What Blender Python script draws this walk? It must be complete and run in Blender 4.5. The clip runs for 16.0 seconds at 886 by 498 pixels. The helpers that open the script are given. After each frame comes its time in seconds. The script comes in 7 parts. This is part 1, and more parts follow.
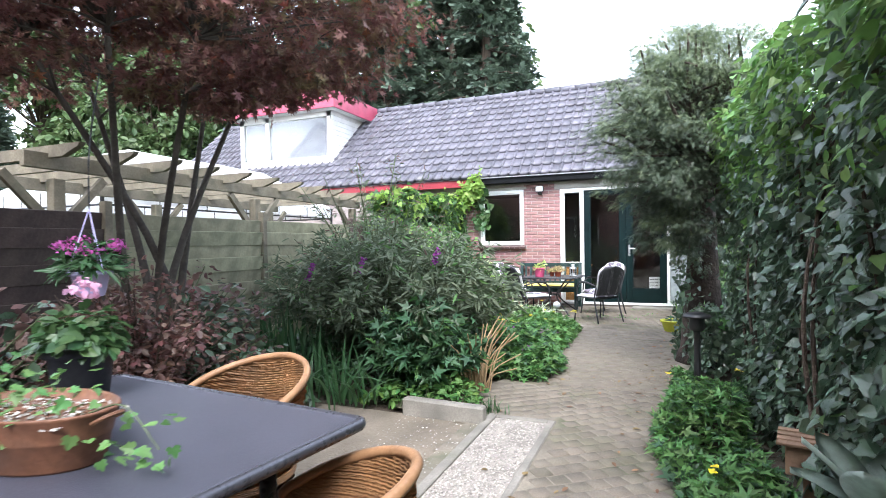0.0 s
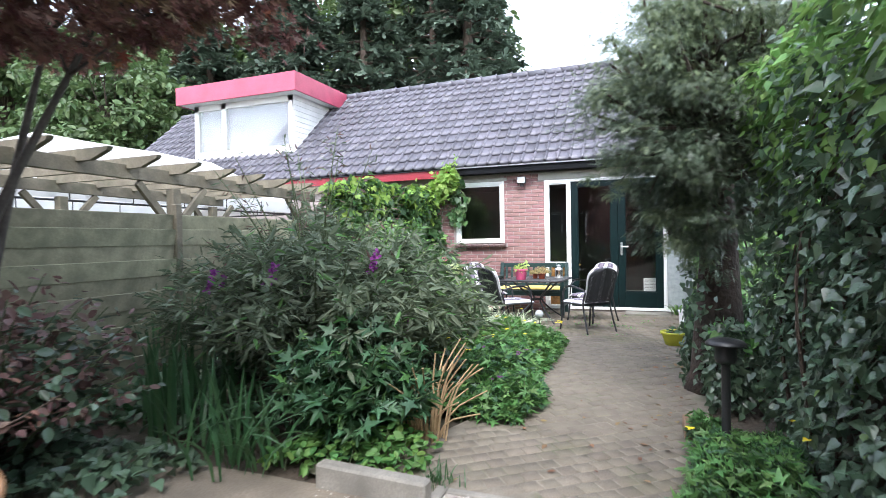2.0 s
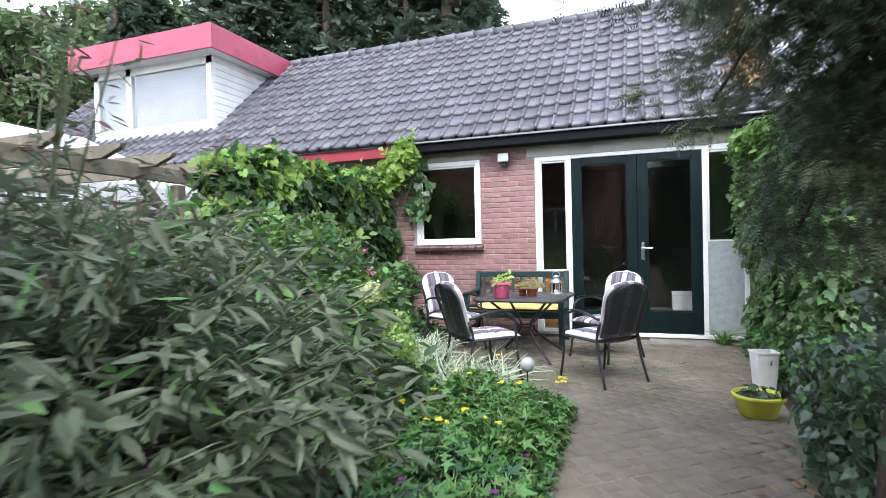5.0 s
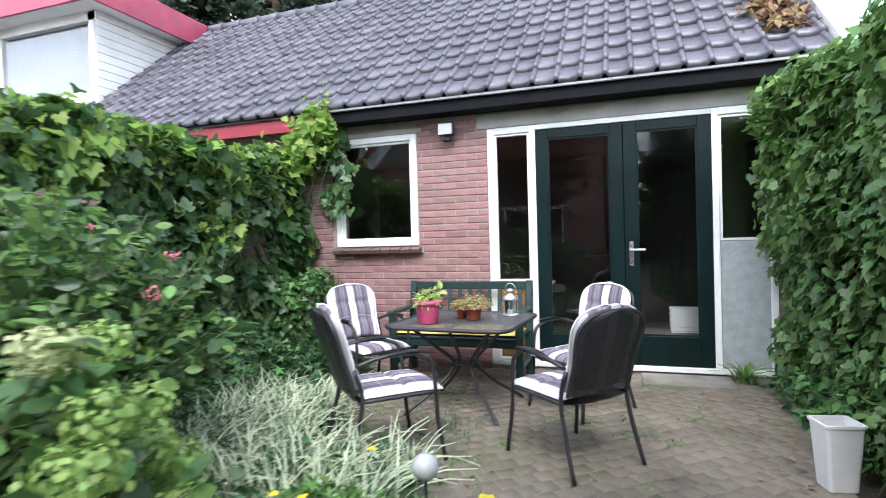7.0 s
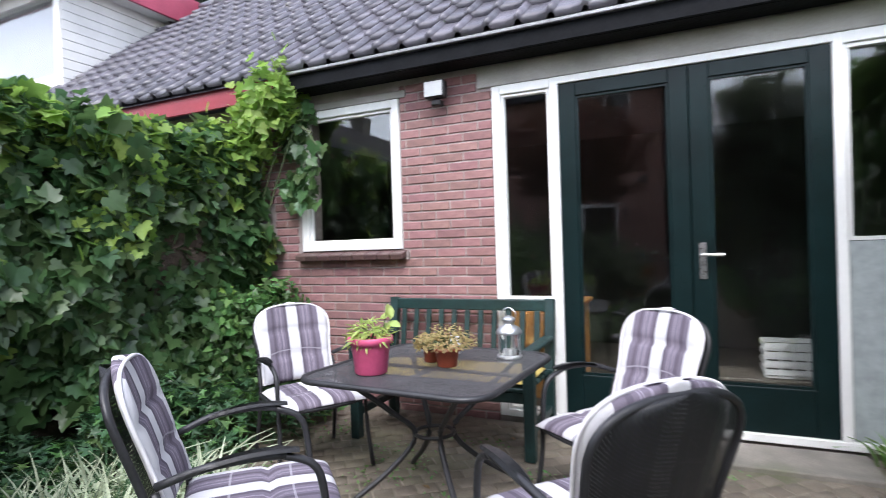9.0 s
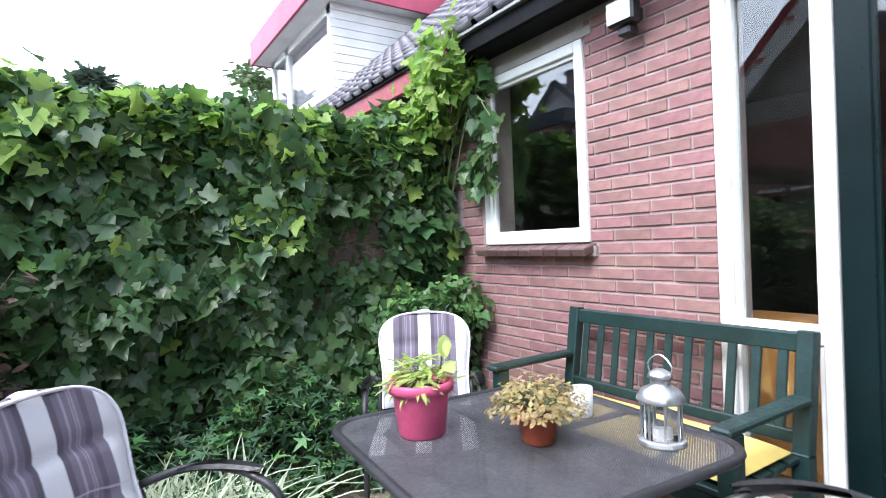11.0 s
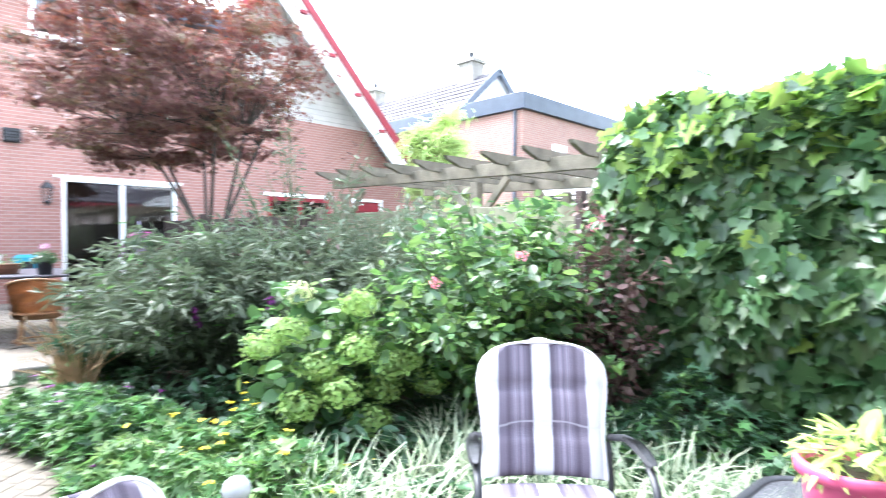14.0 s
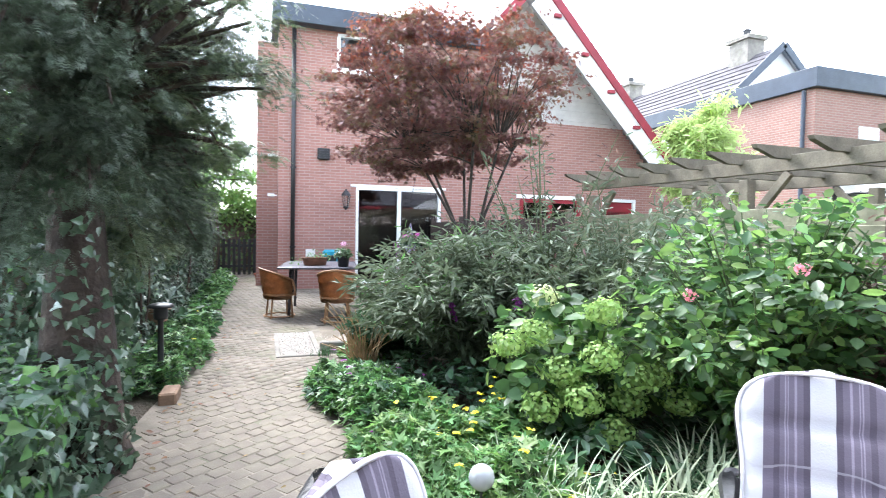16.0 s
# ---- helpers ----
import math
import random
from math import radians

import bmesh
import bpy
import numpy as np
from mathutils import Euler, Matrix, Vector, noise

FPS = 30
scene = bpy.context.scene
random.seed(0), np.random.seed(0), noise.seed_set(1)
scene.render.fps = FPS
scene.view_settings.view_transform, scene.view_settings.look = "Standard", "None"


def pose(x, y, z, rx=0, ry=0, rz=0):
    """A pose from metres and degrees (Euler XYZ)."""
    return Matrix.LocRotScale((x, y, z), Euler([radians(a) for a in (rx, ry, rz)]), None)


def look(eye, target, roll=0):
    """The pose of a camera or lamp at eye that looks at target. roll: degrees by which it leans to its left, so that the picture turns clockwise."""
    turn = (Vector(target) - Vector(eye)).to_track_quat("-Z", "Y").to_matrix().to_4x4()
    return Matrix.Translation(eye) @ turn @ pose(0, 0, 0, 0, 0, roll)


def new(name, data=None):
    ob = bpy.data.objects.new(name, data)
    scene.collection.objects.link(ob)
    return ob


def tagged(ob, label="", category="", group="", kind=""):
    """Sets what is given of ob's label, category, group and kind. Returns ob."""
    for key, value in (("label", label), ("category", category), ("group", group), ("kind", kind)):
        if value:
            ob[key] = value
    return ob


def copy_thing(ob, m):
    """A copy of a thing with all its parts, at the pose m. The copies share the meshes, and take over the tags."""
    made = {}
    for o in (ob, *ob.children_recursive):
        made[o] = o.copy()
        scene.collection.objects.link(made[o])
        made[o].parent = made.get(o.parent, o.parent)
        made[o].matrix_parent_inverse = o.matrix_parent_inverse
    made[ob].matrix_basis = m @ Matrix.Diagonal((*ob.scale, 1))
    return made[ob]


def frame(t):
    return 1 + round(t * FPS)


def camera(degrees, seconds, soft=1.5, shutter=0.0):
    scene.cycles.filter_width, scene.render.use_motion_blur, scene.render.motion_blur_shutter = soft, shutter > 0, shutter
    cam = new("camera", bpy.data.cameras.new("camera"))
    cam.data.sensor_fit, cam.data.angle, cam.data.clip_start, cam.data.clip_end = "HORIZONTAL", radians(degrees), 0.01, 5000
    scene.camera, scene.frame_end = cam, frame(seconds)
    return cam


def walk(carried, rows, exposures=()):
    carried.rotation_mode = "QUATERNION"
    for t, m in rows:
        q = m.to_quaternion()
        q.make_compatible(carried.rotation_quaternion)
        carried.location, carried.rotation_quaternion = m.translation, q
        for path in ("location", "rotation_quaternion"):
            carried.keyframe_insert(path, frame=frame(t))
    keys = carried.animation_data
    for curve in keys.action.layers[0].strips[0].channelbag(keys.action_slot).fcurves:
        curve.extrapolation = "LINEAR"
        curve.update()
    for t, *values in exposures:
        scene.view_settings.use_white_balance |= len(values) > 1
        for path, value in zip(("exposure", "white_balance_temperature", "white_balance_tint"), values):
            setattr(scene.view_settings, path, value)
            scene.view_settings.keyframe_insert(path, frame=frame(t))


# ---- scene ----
cam = camera(78.76, 16.0, soft=0.5, shutter=0.5)
# seconds, x, y, z, yaw, pitch, roll
ROWS = [
    (0.0, -0.058, 0.003, 1.207, 22.153, -0.573, 0.859),
    (0.5, -0.060, 0.222, 1.207, 21.847, -0.674, 0.888),
    (1.0, -0.088, 0.461, 1.215, 21.720, -0.730, 0.850),
    (1.5, -0.178, 0.796, 1.223, 21.476, -0.798, 0.936),
    (2.0, -0.210, 1.164, 1.223, 20.864, -0.936, 0.994),
    (2.5, -0.250, 1.598, 1.224, 20.758, -0.797, 1.071),
    (3.0, -0.371, 2.015, 1.224, 20.017, -0.790, 1.127),
    (3.5, -0.373, 2.467, 1.228, 20.236, -0.807, 1.189),
    (4.0, -0.471, 2.872, 1.223, 20.136, -0.916, 1.299),
    (6.5, -0.740, 5.056, 1.186, 19.389, -0.667, 1.550),
    (7.0, -0.688, 5.511, 1.174, 18.514, -0.673, 1.559),
    (7.5, -0.600, 5.936, 1.162, 18.265, -0.642, 1.475),
    (8.0, -0.598, 6.314, 1.157, 17.942, -0.495, 1.711),
    (8.5, -0.644, 6.683, 1.161, 18.753, -0.251, 1.723),
    (9.0, -0.707, 6.984, 1.159, 24.343, -0.196, 1.760),
    (9.5, -0.689, 7.252, 1.152, 34.431, 0.052, 1.843),
    (9.7, -0.687, 7.351, 1.149, 37.969, 0.081, 1.953),
    (12.0, -0.522, 8.788, 1.216, 73.876, -1.221, 2.700),
    (12.5, -0.607, 8.982, 1.202, 85.390, -1.095, 2.533),
    (13.0, -0.668, 9.131, 1.227, 101.223, -1.351, 1.339),
    (13.5, -0.652, 9.173, 1.229, 122.537, -1.187, 0.239),
    (14.0, -0.610, 9.186, 1.240, 135.604, -1.396, -0.396),
    (14.5, -0.651, 9.246, 1.241, 146.684, -1.450, -0.697),
    (15.0, -0.634, 9.233, 1.243, 153.398, -1.533, -0.947),
    (15.5, -0.623, 9.191, 1.256, 158.257, -1.632, -1.084),
    (16.0, -0.612, 9.220, 1.272, 161.630, -1.730, -0.981),
]
EXPOSURES = [(0.0, 2.84, 6250, 10), (4.0, 2.32, 6250, 10), (7.0, 2.28, 6250, 10), (8.5, 2.22, 6280, 12), (9.5, 2.0, 6350, 14), (12.0, 3.1, 6000, 11), (13.0, 3.75, 6000, 10), (13.5, 4.08, 6050, 10), (14.5, 3.76, 6080, 10), (16.0, 3.4, 6250, 10)]
walk(cam, [(t, pose(x, y, z, 90 + pitch, roll, yaw)) for t, x, y, z, yaw, pitch, roll in ROWS], EXPOSURES)

# ---- light: an overcast sky with a veiled sun ----
world = bpy.data.worlds.new("overcast_sky")
scene.world = world
world.use_nodes = True
wn, wl = world.node_tree.nodes, world.node_tree.links
sky = wn.new("ShaderNodeTexSky")
sky.sky_type, sky.sun_disc = "NISHITA", False
sky.sun_elevation, sky.sun_rotation = radians(52), radians(200)
sky.air_density, sky.dust_density = 1.0, 1.0
grey = wn.new("ShaderNodeHueSaturation")
grey.inputs["Saturation"].default_value = 0.45
wl.new(sky.outputs[0], grey.inputs["Color"])
wl.new(grey.outputs[0], wn["Background"].inputs["Color"])
wn["Background"].inputs["Strength"].default_value = 0.15
sun_data = bpy.data.lights.new("sun", "SUN")
sun_data.energy, sun_data.angle, sun_data.color = 0.9, radians(25), (1.0, 0.99, 0.98)
sun = new("sun", sun_data)
sun.matrix_world = look((4, -9, 16), (-1, 4, 0))


# ---- materials ----
def mat(name, base, rough=0.7, var=0.25, scale=6.0, fine=70.0, bump=0.25, metal=0.0, rand=0.0, island=0.0, thin=0.0, second=None, patch=0.5, spec=0.5, depth=0.004):
    """A worn surface: broad stains and fine grain in colour, gloss and relief; rand and island vary it from piece to piece."""
    m = bpy.data.materials.new(name)
    m.use_nodes = True
    n, l = m.node_tree.nodes, m.node_tree.links
    b = n["Principled BSDF"]
    co = n.new("ShaderNodeTexCoord")

    def noise_at(s, detail=4.0):
        t = n.new("ShaderNodeTexNoise")
        t.inputs["Scale"].default_value, t.inputs["Detail"].default_value = s, detail
        l.new(co.outputs["Object"], t.inputs["Vector"])
        return t.outputs["Fac"]

    def mix(fac, a, c, kind="MIX"):
        x = n.new("ShaderNodeMix")
        x.data_type, x.blend_type = "RGBA", kind
        for sock, v in ((x.inputs["Factor"], fac), (x.inputs["A"], a), (x.inputs["B"], c)):
            if isinstance(v, (int, float)):
                sock.default_value = v
            elif isinstance(v, tuple):
                sock.default_value = (*v, 1)
            else:
                l.new(v, sock)
        return x.outputs["Result"]

    def ramp(fac, lo, hi, a=0.0, c=1.0):
        r = n.new("ShaderNodeMapRange")
        r.inputs["From Min"].default_value, r.inputs["From Max"].default_value = lo, hi
        r.inputs["To Min"].default_value, r.inputs["To Max"].default_value = a, c
        l.new(fac, r.inputs["Value"])
        return r.outputs["Result"]

    broad, grain = noise_at(scale, 5), noise_at(fine, 3)
    dark = tuple(v * (1 - var) for v in base)
    light = tuple(min(1, v * (1 + var)) for v in base)
    col = mix(ramp(broad, 0.3, 0.7), dark, light)
    if second:
        col = mix(ramp(noise_at(scale * 0.45, 6), patch, patch + 0.15), col, second)
    col = mix(ramp(grain, 0.25, 0.75, 0.0, min(1, var * 1.6)), col, tuple(v * 0.6 for v in base))
    if rand or island:
        src = n.new("ShaderNodeObjectInfo").outputs["Random"] if rand else n.new("ShaderNodeNewGeometry").outputs["Random Per Island"]
        k = rand or island
        h = n.new("ShaderNodeHueSaturation")
        l.new(ramp(src, 0, 1, 0.5 - 0.05 * k, 0.5 + 0.05 * k), h.inputs["Hue"])
        q = n.new("ShaderNodeMath")
        q.operation = "MULTIPLY"
        l.new(src, q.inputs[0])
        q.inputs[1].default_value = 7.31
        fr = n.new("ShaderNodeMath")
        fr.operation = "FRACT"
        l.new(q.outputs[0], fr.inputs[0])
        l.new(ramp(fr.outputs[0], 0, 1, 1 - 0.6 * k, 1 + 0.6 * k), h.inputs["Value"])
        l.new(col, h.inputs["Color"])
        col = h.outputs["Color"]
    l.new(col, b.inputs["Base Color"])
    l.new(ramp(grain, 0.2, 0.8, max(0.03, rough - 0.12), min(1, rough + 0.12)), b.inputs["Roughness"])
    b.inputs["Metallic"].default_value = metal
    b.inputs["Specular IOR Level"].default_value = spec
    if bump:
        bp = n.new("ShaderNodeBump")
        bp.inputs["Strength"].default_value, bp.inputs["Distance"].default_value = bump, depth
        l.new(grain, bp.inputs["Height"])
        l.new(bp.outputs[0], b.inputs["Normal"])
    if thin:
        tr = n.new("ShaderNodeBsdfTranslucent")
        l.new(mix(0.5, col, tuple(min(1, v * 1.6) for v in base)), tr.inputs["Color"])
        ms = n.new("ShaderNodeMixShader")
        ms.inputs[0].default_value = thin
        l.new(b.outputs[0], ms.inputs[1])
        l.new(tr.outputs[0], ms.inputs[2])
        l.new(ms.outputs[0], n["Material Output"].inputs[0])
    return m


def glass_mat(name, tint=(0.9, 0.93, 0.92), rough=0.0, ior=1.45):
    m = bpy.data.materials.new(name)
    m.use_nodes = True
    b = m.node_tree.nodes["Principled BSDF"]
    b.inputs["Base Color"].default_value = (*tint, 1)
    b.inputs["Roughness"].default_value = rough
    b.inputs["Transmission Weight"].default_value = 1.0
    b.inputs["IOR"].default_value = ior
    return m


def brick_mat(name, c1, c2, mortar, width=0.22, row=0.0625, joint=0.017):
    """Brickwork for walls that stay far off: x and z of the wall, courses with recessed joints."""
    m = mat(name, c1, 0.85, 0.2, 2.0, 90, 0.3)
    n, l = m.node_tree.nodes, m.node_tree.links
    b = n["Principled BSDF"]
    co, sep, add, comb = n.new("ShaderNodeTexCoord"), n.new("ShaderNodeSeparateXYZ"), n.new("ShaderNodeMath"), n.new("ShaderNodeCombineXYZ")
    l.new(co.outputs["Object"], sep.inputs[0])
    l.new(sep.outputs["X"], add.inputs[0])
    l.new(sep.outputs["Y"], add.inputs[1])
    l.new(add.outputs[0], comb.inputs["X"])
    l.new(sep.outputs["Z"], comb.inputs["Y"])
    t = n.new("ShaderNodeTexBrick")
    t.inputs["Scale"].default_value = 1.0
    t.inputs["Brick Width"].default_value, t.inputs["Row Height"].default_value = width, row
    t.inputs["Mortar Size"].default_value, t.inputs["Mortar Smooth"].default_value = joint / 2, 0.2
    t.inputs["Bias"].default_value = -0.1
    t.inputs["Color1"].default_value, t.inputs["Color2"].default_value, t.inputs["Mortar"].default_value = (*c1, 1), (*c2, 1), (*mortar, 1)
    l.new(comb.outputs[0], t.inputs["Vector"])
    old = b.inputs["Base Color"].links[0].from_socket
    x = n.new("ShaderNodeMix")
    x.data_type, x.blend_type = "RGBA", "MIX"
    x.inputs["Factor"].default_value = 0.7
    l.new(old, x.inputs["A"])
    l.new(t.outputs["Color"], x.inputs["B"])
    l.new(x.outputs["Result"], b.inputs["Base Color"])
    bp = n.new("ShaderNodeBump")
    bp.invert = True
    bp.inputs["Strength"].default_value, bp.inputs["Distance"].default_value = 0.6, 0.006
    l.new(t.outputs["Fac"], bp.inputs["Height"])
    l.new(bp.outputs[0], b.inputs["Normal"])
    return m


M = {}
M["soil"] = mat("garden_soil", (0.075, 0.055, 0.04), 0.95, 0.4, 3, 40, 0.8, depth=0.02, second=(0.05, 0.06, 0.025))
M["far_ground"] = mat("grassy_ground", (0.06, 0.075, 0.035), 0.95, 0.4, 0.6, 20, 0.6, depth=0.03)
M["paver"] = mat("worn_square_sett", (0.178, 0.15, 0.116), 0.88, 0.32, 2.6, 110, 0.5, rand=0.16, second=(0.135, 0.13, 0.075), patch=0.52)
M["joint_sand"] = mat("dirt_in_the_joints", (0.21, 0.18, 0.14), 0.95, 0.35, 5, 80, 0.6, second=(0.09, 0.1, 0.05), patch=0.52)
M["gravel_slab"] = mat("washed_gravel_concrete", (0.36, 0.32, 0.28), 0.9, 0.3, 9, 160, 0.9, second=(0.22, 0.2, 0.17), patch=0.55)
M["pebble"] = mat("small_pebbles", (0.4, 0.36, 0.32), 0.8, 0.2, 30, 200, 0.2, island=0.9)
M["concrete"] = mat("weathered_concrete", (0.24, 0.22, 0.19), 0.9, 0.3, 5, 90, 0.5, second=(0.16, 0.16, 0.11), patch=0.55)
M["lintel"] = mat("painted_concrete_lintel", (0.36, 0.34, 0.31), 0.85, 0.2, 4, 90, 0.3, second=(0.22, 0.21, 0.19), patch=0.6)
M["brick"] = mat("purple_red_brick", (0.275, 0.145, 0.138), 0.85, 0.25, 14, 120, 0.6, rand=0.26, second=(0.22, 0.125, 0.118), patch=0.58)
M["mortar"] = mat("grey_mortar", (0.34, 0.285, 0.27), 0.95, 0.25, 6, 150, 0.5)
M["sill_brick"] = mat("dark_glazed_sill_brick", (0.11, 0.065, 0.06), 0.5, 0.3, 14, 90, 0.3, rand=0.3)
M["house_brick"] = brick_mat("red_house_brick", (0.34, 0.168, 0.135), (0.27, 0.13, 0.105), (0.37, 0.28, 0.245))
M["far_brick"] = brick_mat("brown_pink_brick", (0.36, 0.2, 0.155), (0.29, 0.15, 0.12), (0.36, 0.3, 0.26))
M["tile"] = mat("grey_violet_roof_tile", (0.1, 0.094, 0.112), 0.36, 0.3, 9, 60, 0.35, rand=0.38, second=(0.2, 0.19, 0.18), patch=0.6)
M["tile_far"] = mat("roof_tiles_higher_up", (0.1, 0.094, 0.112), 0.36, 0.3, 9, 60, 0.35, island=0.38, second=(0.2, 0.19, 0.18), patch=0.6)
M["far_tile"] = mat("matt_dark_far_tiles", (0.11, 0.1, 0.108), 0.8, 0.25, 3, 30, 0.3, island=0.3, spec=0.2)
M["sandy"] = mat("trodden_sandy_soil", (0.2, 0.165, 0.125), 0.95, 0.3, 3, 60, 0.7, second=(0.11, 0.09, 0.06), patch=0.52, depth=0.01)
M["lead"] = mat("lead_strip", (0.32, 0.32, 0.33), 0.5, 0.2, 8, 60, 0.2, metal=0.4)
M["gutter"] = mat("black_painted_gutter", (0.006, 0.0065, 0.008), 0.7, 0.4, 5, 60, 0.15, spec=0.12)
M["white"] = mat("white_window_paint", (0.8, 0.8, 0.78), 0.45, 0.06, 4, 60, 0.1, second=(0.66, 0.65, 0.6), patch=0.62)
M["white_board"] = mat("white_painted_boards", (0.72, 0.71, 0.69), 0.6, 0.08, 3, 40, 0.15, second=(0.58, 0.57, 0.54), patch=0.6)
M["grey_board"] = mat("grey_painted_boards", (0.5, 0.48, 0.45), 0.65, 0.12, 3, 40, 0.15)
M["green_door"] = mat("dark_green_door_paint", (0.004, 0.013, 0.0135), 0.35, 0.3, 5, 50, 0.05, spec=0.22)
M["green_bench"] = mat("dark_green_bench_paint", (0.01, 0.032, 0.031), 0.45, 0.4, 10, 60, 0.3, second=(0.04, 0.05, 0.042), patch=0.7)
M["panel_grey"] = mat("flaking_grey_panel", (0.36, 0.4, 0.4), 0.7, 0.15, 16, 60, 0.3, second=(0.05, 0.045, 0.04), patch=0.7)
M["pink"] = mat("faded_crimson_fascia", (0.38, 0.055, 0.1), 0.5, 0.2, 3, 40, 0.15)
M["red"] = mat("dark_red_paint", (0.26, 0.014, 0.026), 0.45, 0.2, 3, 40, 0.15)
M["fascia"] = mat("slate_blue_fascia", (0.05, 0.065, 0.09), 0.5, 0.2, 3, 40, 0.1)
M["fence"] = mat("weathered_green_grey_fence_wood", (0.27, 0.26, 0.17), 0.85, 0.3, 6, 50, 0.6, rand=0.25, second=(0.1, 0.105, 0.06), patch=0.54)
M["dark_fence"] = mat("dark_brown_fence_wood", (0.065, 0.045, 0.038), 0.8, 0.3, 6, 50, 0.6, rand=0.25)
M["old_wood"] = mat("weathered_pergola_wood", (0.19, 0.165, 0.12), 0.85, 0.35, 6, 60, 0.6, second=(0.1, 0.1, 0.065), patch=0.55)
M["yew_bark"] = mat("dark_gnarled_yew_bark", (0.055, 0.036, 0.027), 0.95, 0.55, 7, 30, 1.0, second=(0.03, 0.035, 0.02), patch=0.5, depth=0.02)
M["bark"] = mat("rough_brown_bark", (0.085, 0.06, 0.045), 0.95, 0.45, 10, 40, 0.9, depth=0.015)
M["grey_bark"] = mat("smooth_grey_green_bark", (0.06, 0.05, 0.04), 0.85, 0.4, 12, 50, 0.5)
M["twig"] = mat("dry_straw_twigs", (0.42, 0.29, 0.16), 0.85, 0.3, 12, 60, 0.4)
M["stem"] = mat("green_stems", (0.09, 0.12, 0.05), 0.7, 0.3, 12, 60, 0.2)
M["glass"] = glass_mat("window_glass")
M["double_glass"] = glass_mat("coated_double_glazing", (0.8, 0.84, 0.83), ior=1.58)
M["canopy"] = mat("white_garden_canopy_cloth", (0.8, 0.8, 0.8), 0.7, 0.06, 2, 60, 0.1, thin=0.4)
M["black_metal"] = mat("black_powder_coated_metal", (0.018, 0.018, 0.02), 0.42, 0.3, 12, 90, 0.15)
M["dark_metal"] = mat("anthracite_coated_steel", (0.022, 0.022, 0.025), 0.45, 0.3, 12, 90, 0.15)
M["chrome"] = mat("brushed_metal", (0.6, 0.6, 0.6), 0.3, 0.1, 12, 90, 0.05, metal=1.0)
# plaster coloured near black: the dimness of the rooms is put into it
M["inside"] = mat("plaster_darkened_as_room_shade", (0.05, 0.045, 0.042), 0.9, 0.15, 2, 40, 0.1)
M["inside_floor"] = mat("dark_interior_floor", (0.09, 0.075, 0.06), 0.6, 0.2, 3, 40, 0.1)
M["blind"] = mat("pale_lilac_blind", (0.42, 0.41, 0.45), 0.8, 0.1, 4, 60, 0.1)
M["curtain"] = mat("white_blind", (0.7, 0.7, 0.68), 0.8, 0.1, 4, 60, 0.1)


def leaf_mat(name, base, rough=0.5, island=0.5, thin=0.3, second=None, patch=0.6, spec=0.45):
    return mat(name, base, rough, 0.2, 5, 60, 0.15, island=island, thin=thin, second=second, patch=patch, spec=spec)


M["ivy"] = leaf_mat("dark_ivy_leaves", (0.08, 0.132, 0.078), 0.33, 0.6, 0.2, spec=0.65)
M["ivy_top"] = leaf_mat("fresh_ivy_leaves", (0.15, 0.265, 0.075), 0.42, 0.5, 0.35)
M["vine"] = leaf_mat("grape_vine_leaves", (0.066, 0.132, 0.045), 0.42, 0.6, 0.35, second=(0.13, 0.2, 0.055), patch=0.62, spec=0.55)
M["climber"] = leaf_mat("green_climber_leaves", (0.12, 0.22, 0.07), 0.4, 0.6, 0.35, spec=0.6)
M["vine_top"] = leaf_mat("young_vine_leaves", (0.23, 0.36, 0.075), 0.5, 0.4, 0.45)
M["yew"] = leaf_mat("dark_yew_foliage", (0.07, 0.097, 0.06), 0.5, 0.5, 0.2)
M["yew_tip"] = leaf_mat("lighter_yew_tips", (0.15, 0.19, 0.1), 0.5, 0.4, 0.25)
M["buddleia"] = leaf_mat("grey_green_buddleia_leaves", (0.13, 0.165, 0.1), 0.6, 0.45, 0.25)
M["maple"] = leaf_mat("purple_maple_leaves", (0.2, 0.095, 0.08), 0.55, 0.6, 0.45, second=(0.16, 0.15, 0.05), patch=0.52)
M["maple_red"] = leaf_mat("orange_red_maple_tips", (0.25, 0.085, 0.05), 0.55, 0.5, 0.45)
M["spruce"] = leaf_mat("blue_green_conifer_needles", (0.08, 0.115, 0.08), 0.6, 0.45, 0.2)
M["far_leaf"] = leaf_mat("distant_broadleaf_leaves", (0.08, 0.125, 0.045), 0.55, 0.5, 0.3)
M["bright_leaf"] = leaf_mat("light_green_leaves", (0.17, 0.3, 0.08), 0.5, 0.45, 0.4)
M["bed_leaf"] = leaf_mat("fresh_green_bed_leaves", (0.12, 0.25, 0.075), 0.5, 0.5, 0.35)
M["helle"] = leaf_mat("deep_green_palmate_leaves", (0.05, 0.12, 0.05), 0.45, 0.45, 0.25)
M["blade"] = leaf_mat("white_striped_grass_blades", (0.51, 0.57, 0.4), 0.5, 0.4, 0.35)
M["iris"] = leaf_mat("iris_sword_leaves", (0.055, 0.125, 0.05), 0.45, 0.35, 0.3)
M["smoke"] = leaf_mat("bronze_purple_leaves", (0.15, 0.088, 0.075), 0.55, 0.6, 0.3)
M["bamboo"] = leaf_mat("yellow_green_bamboo_leaves", (0.42, 0.53, 0.2), 0.5, 0.35, 0.45)
M["hydrangea"] = leaf_mat("pale_green_hydrangea_petals", (0.27, 0.4, 0.12), 0.6, 0.35, 0.35)
M["cream"] = leaf_mat("cream_petals", (0.55, 0.6, 0.33), 0.6, 0.2, 0.35)
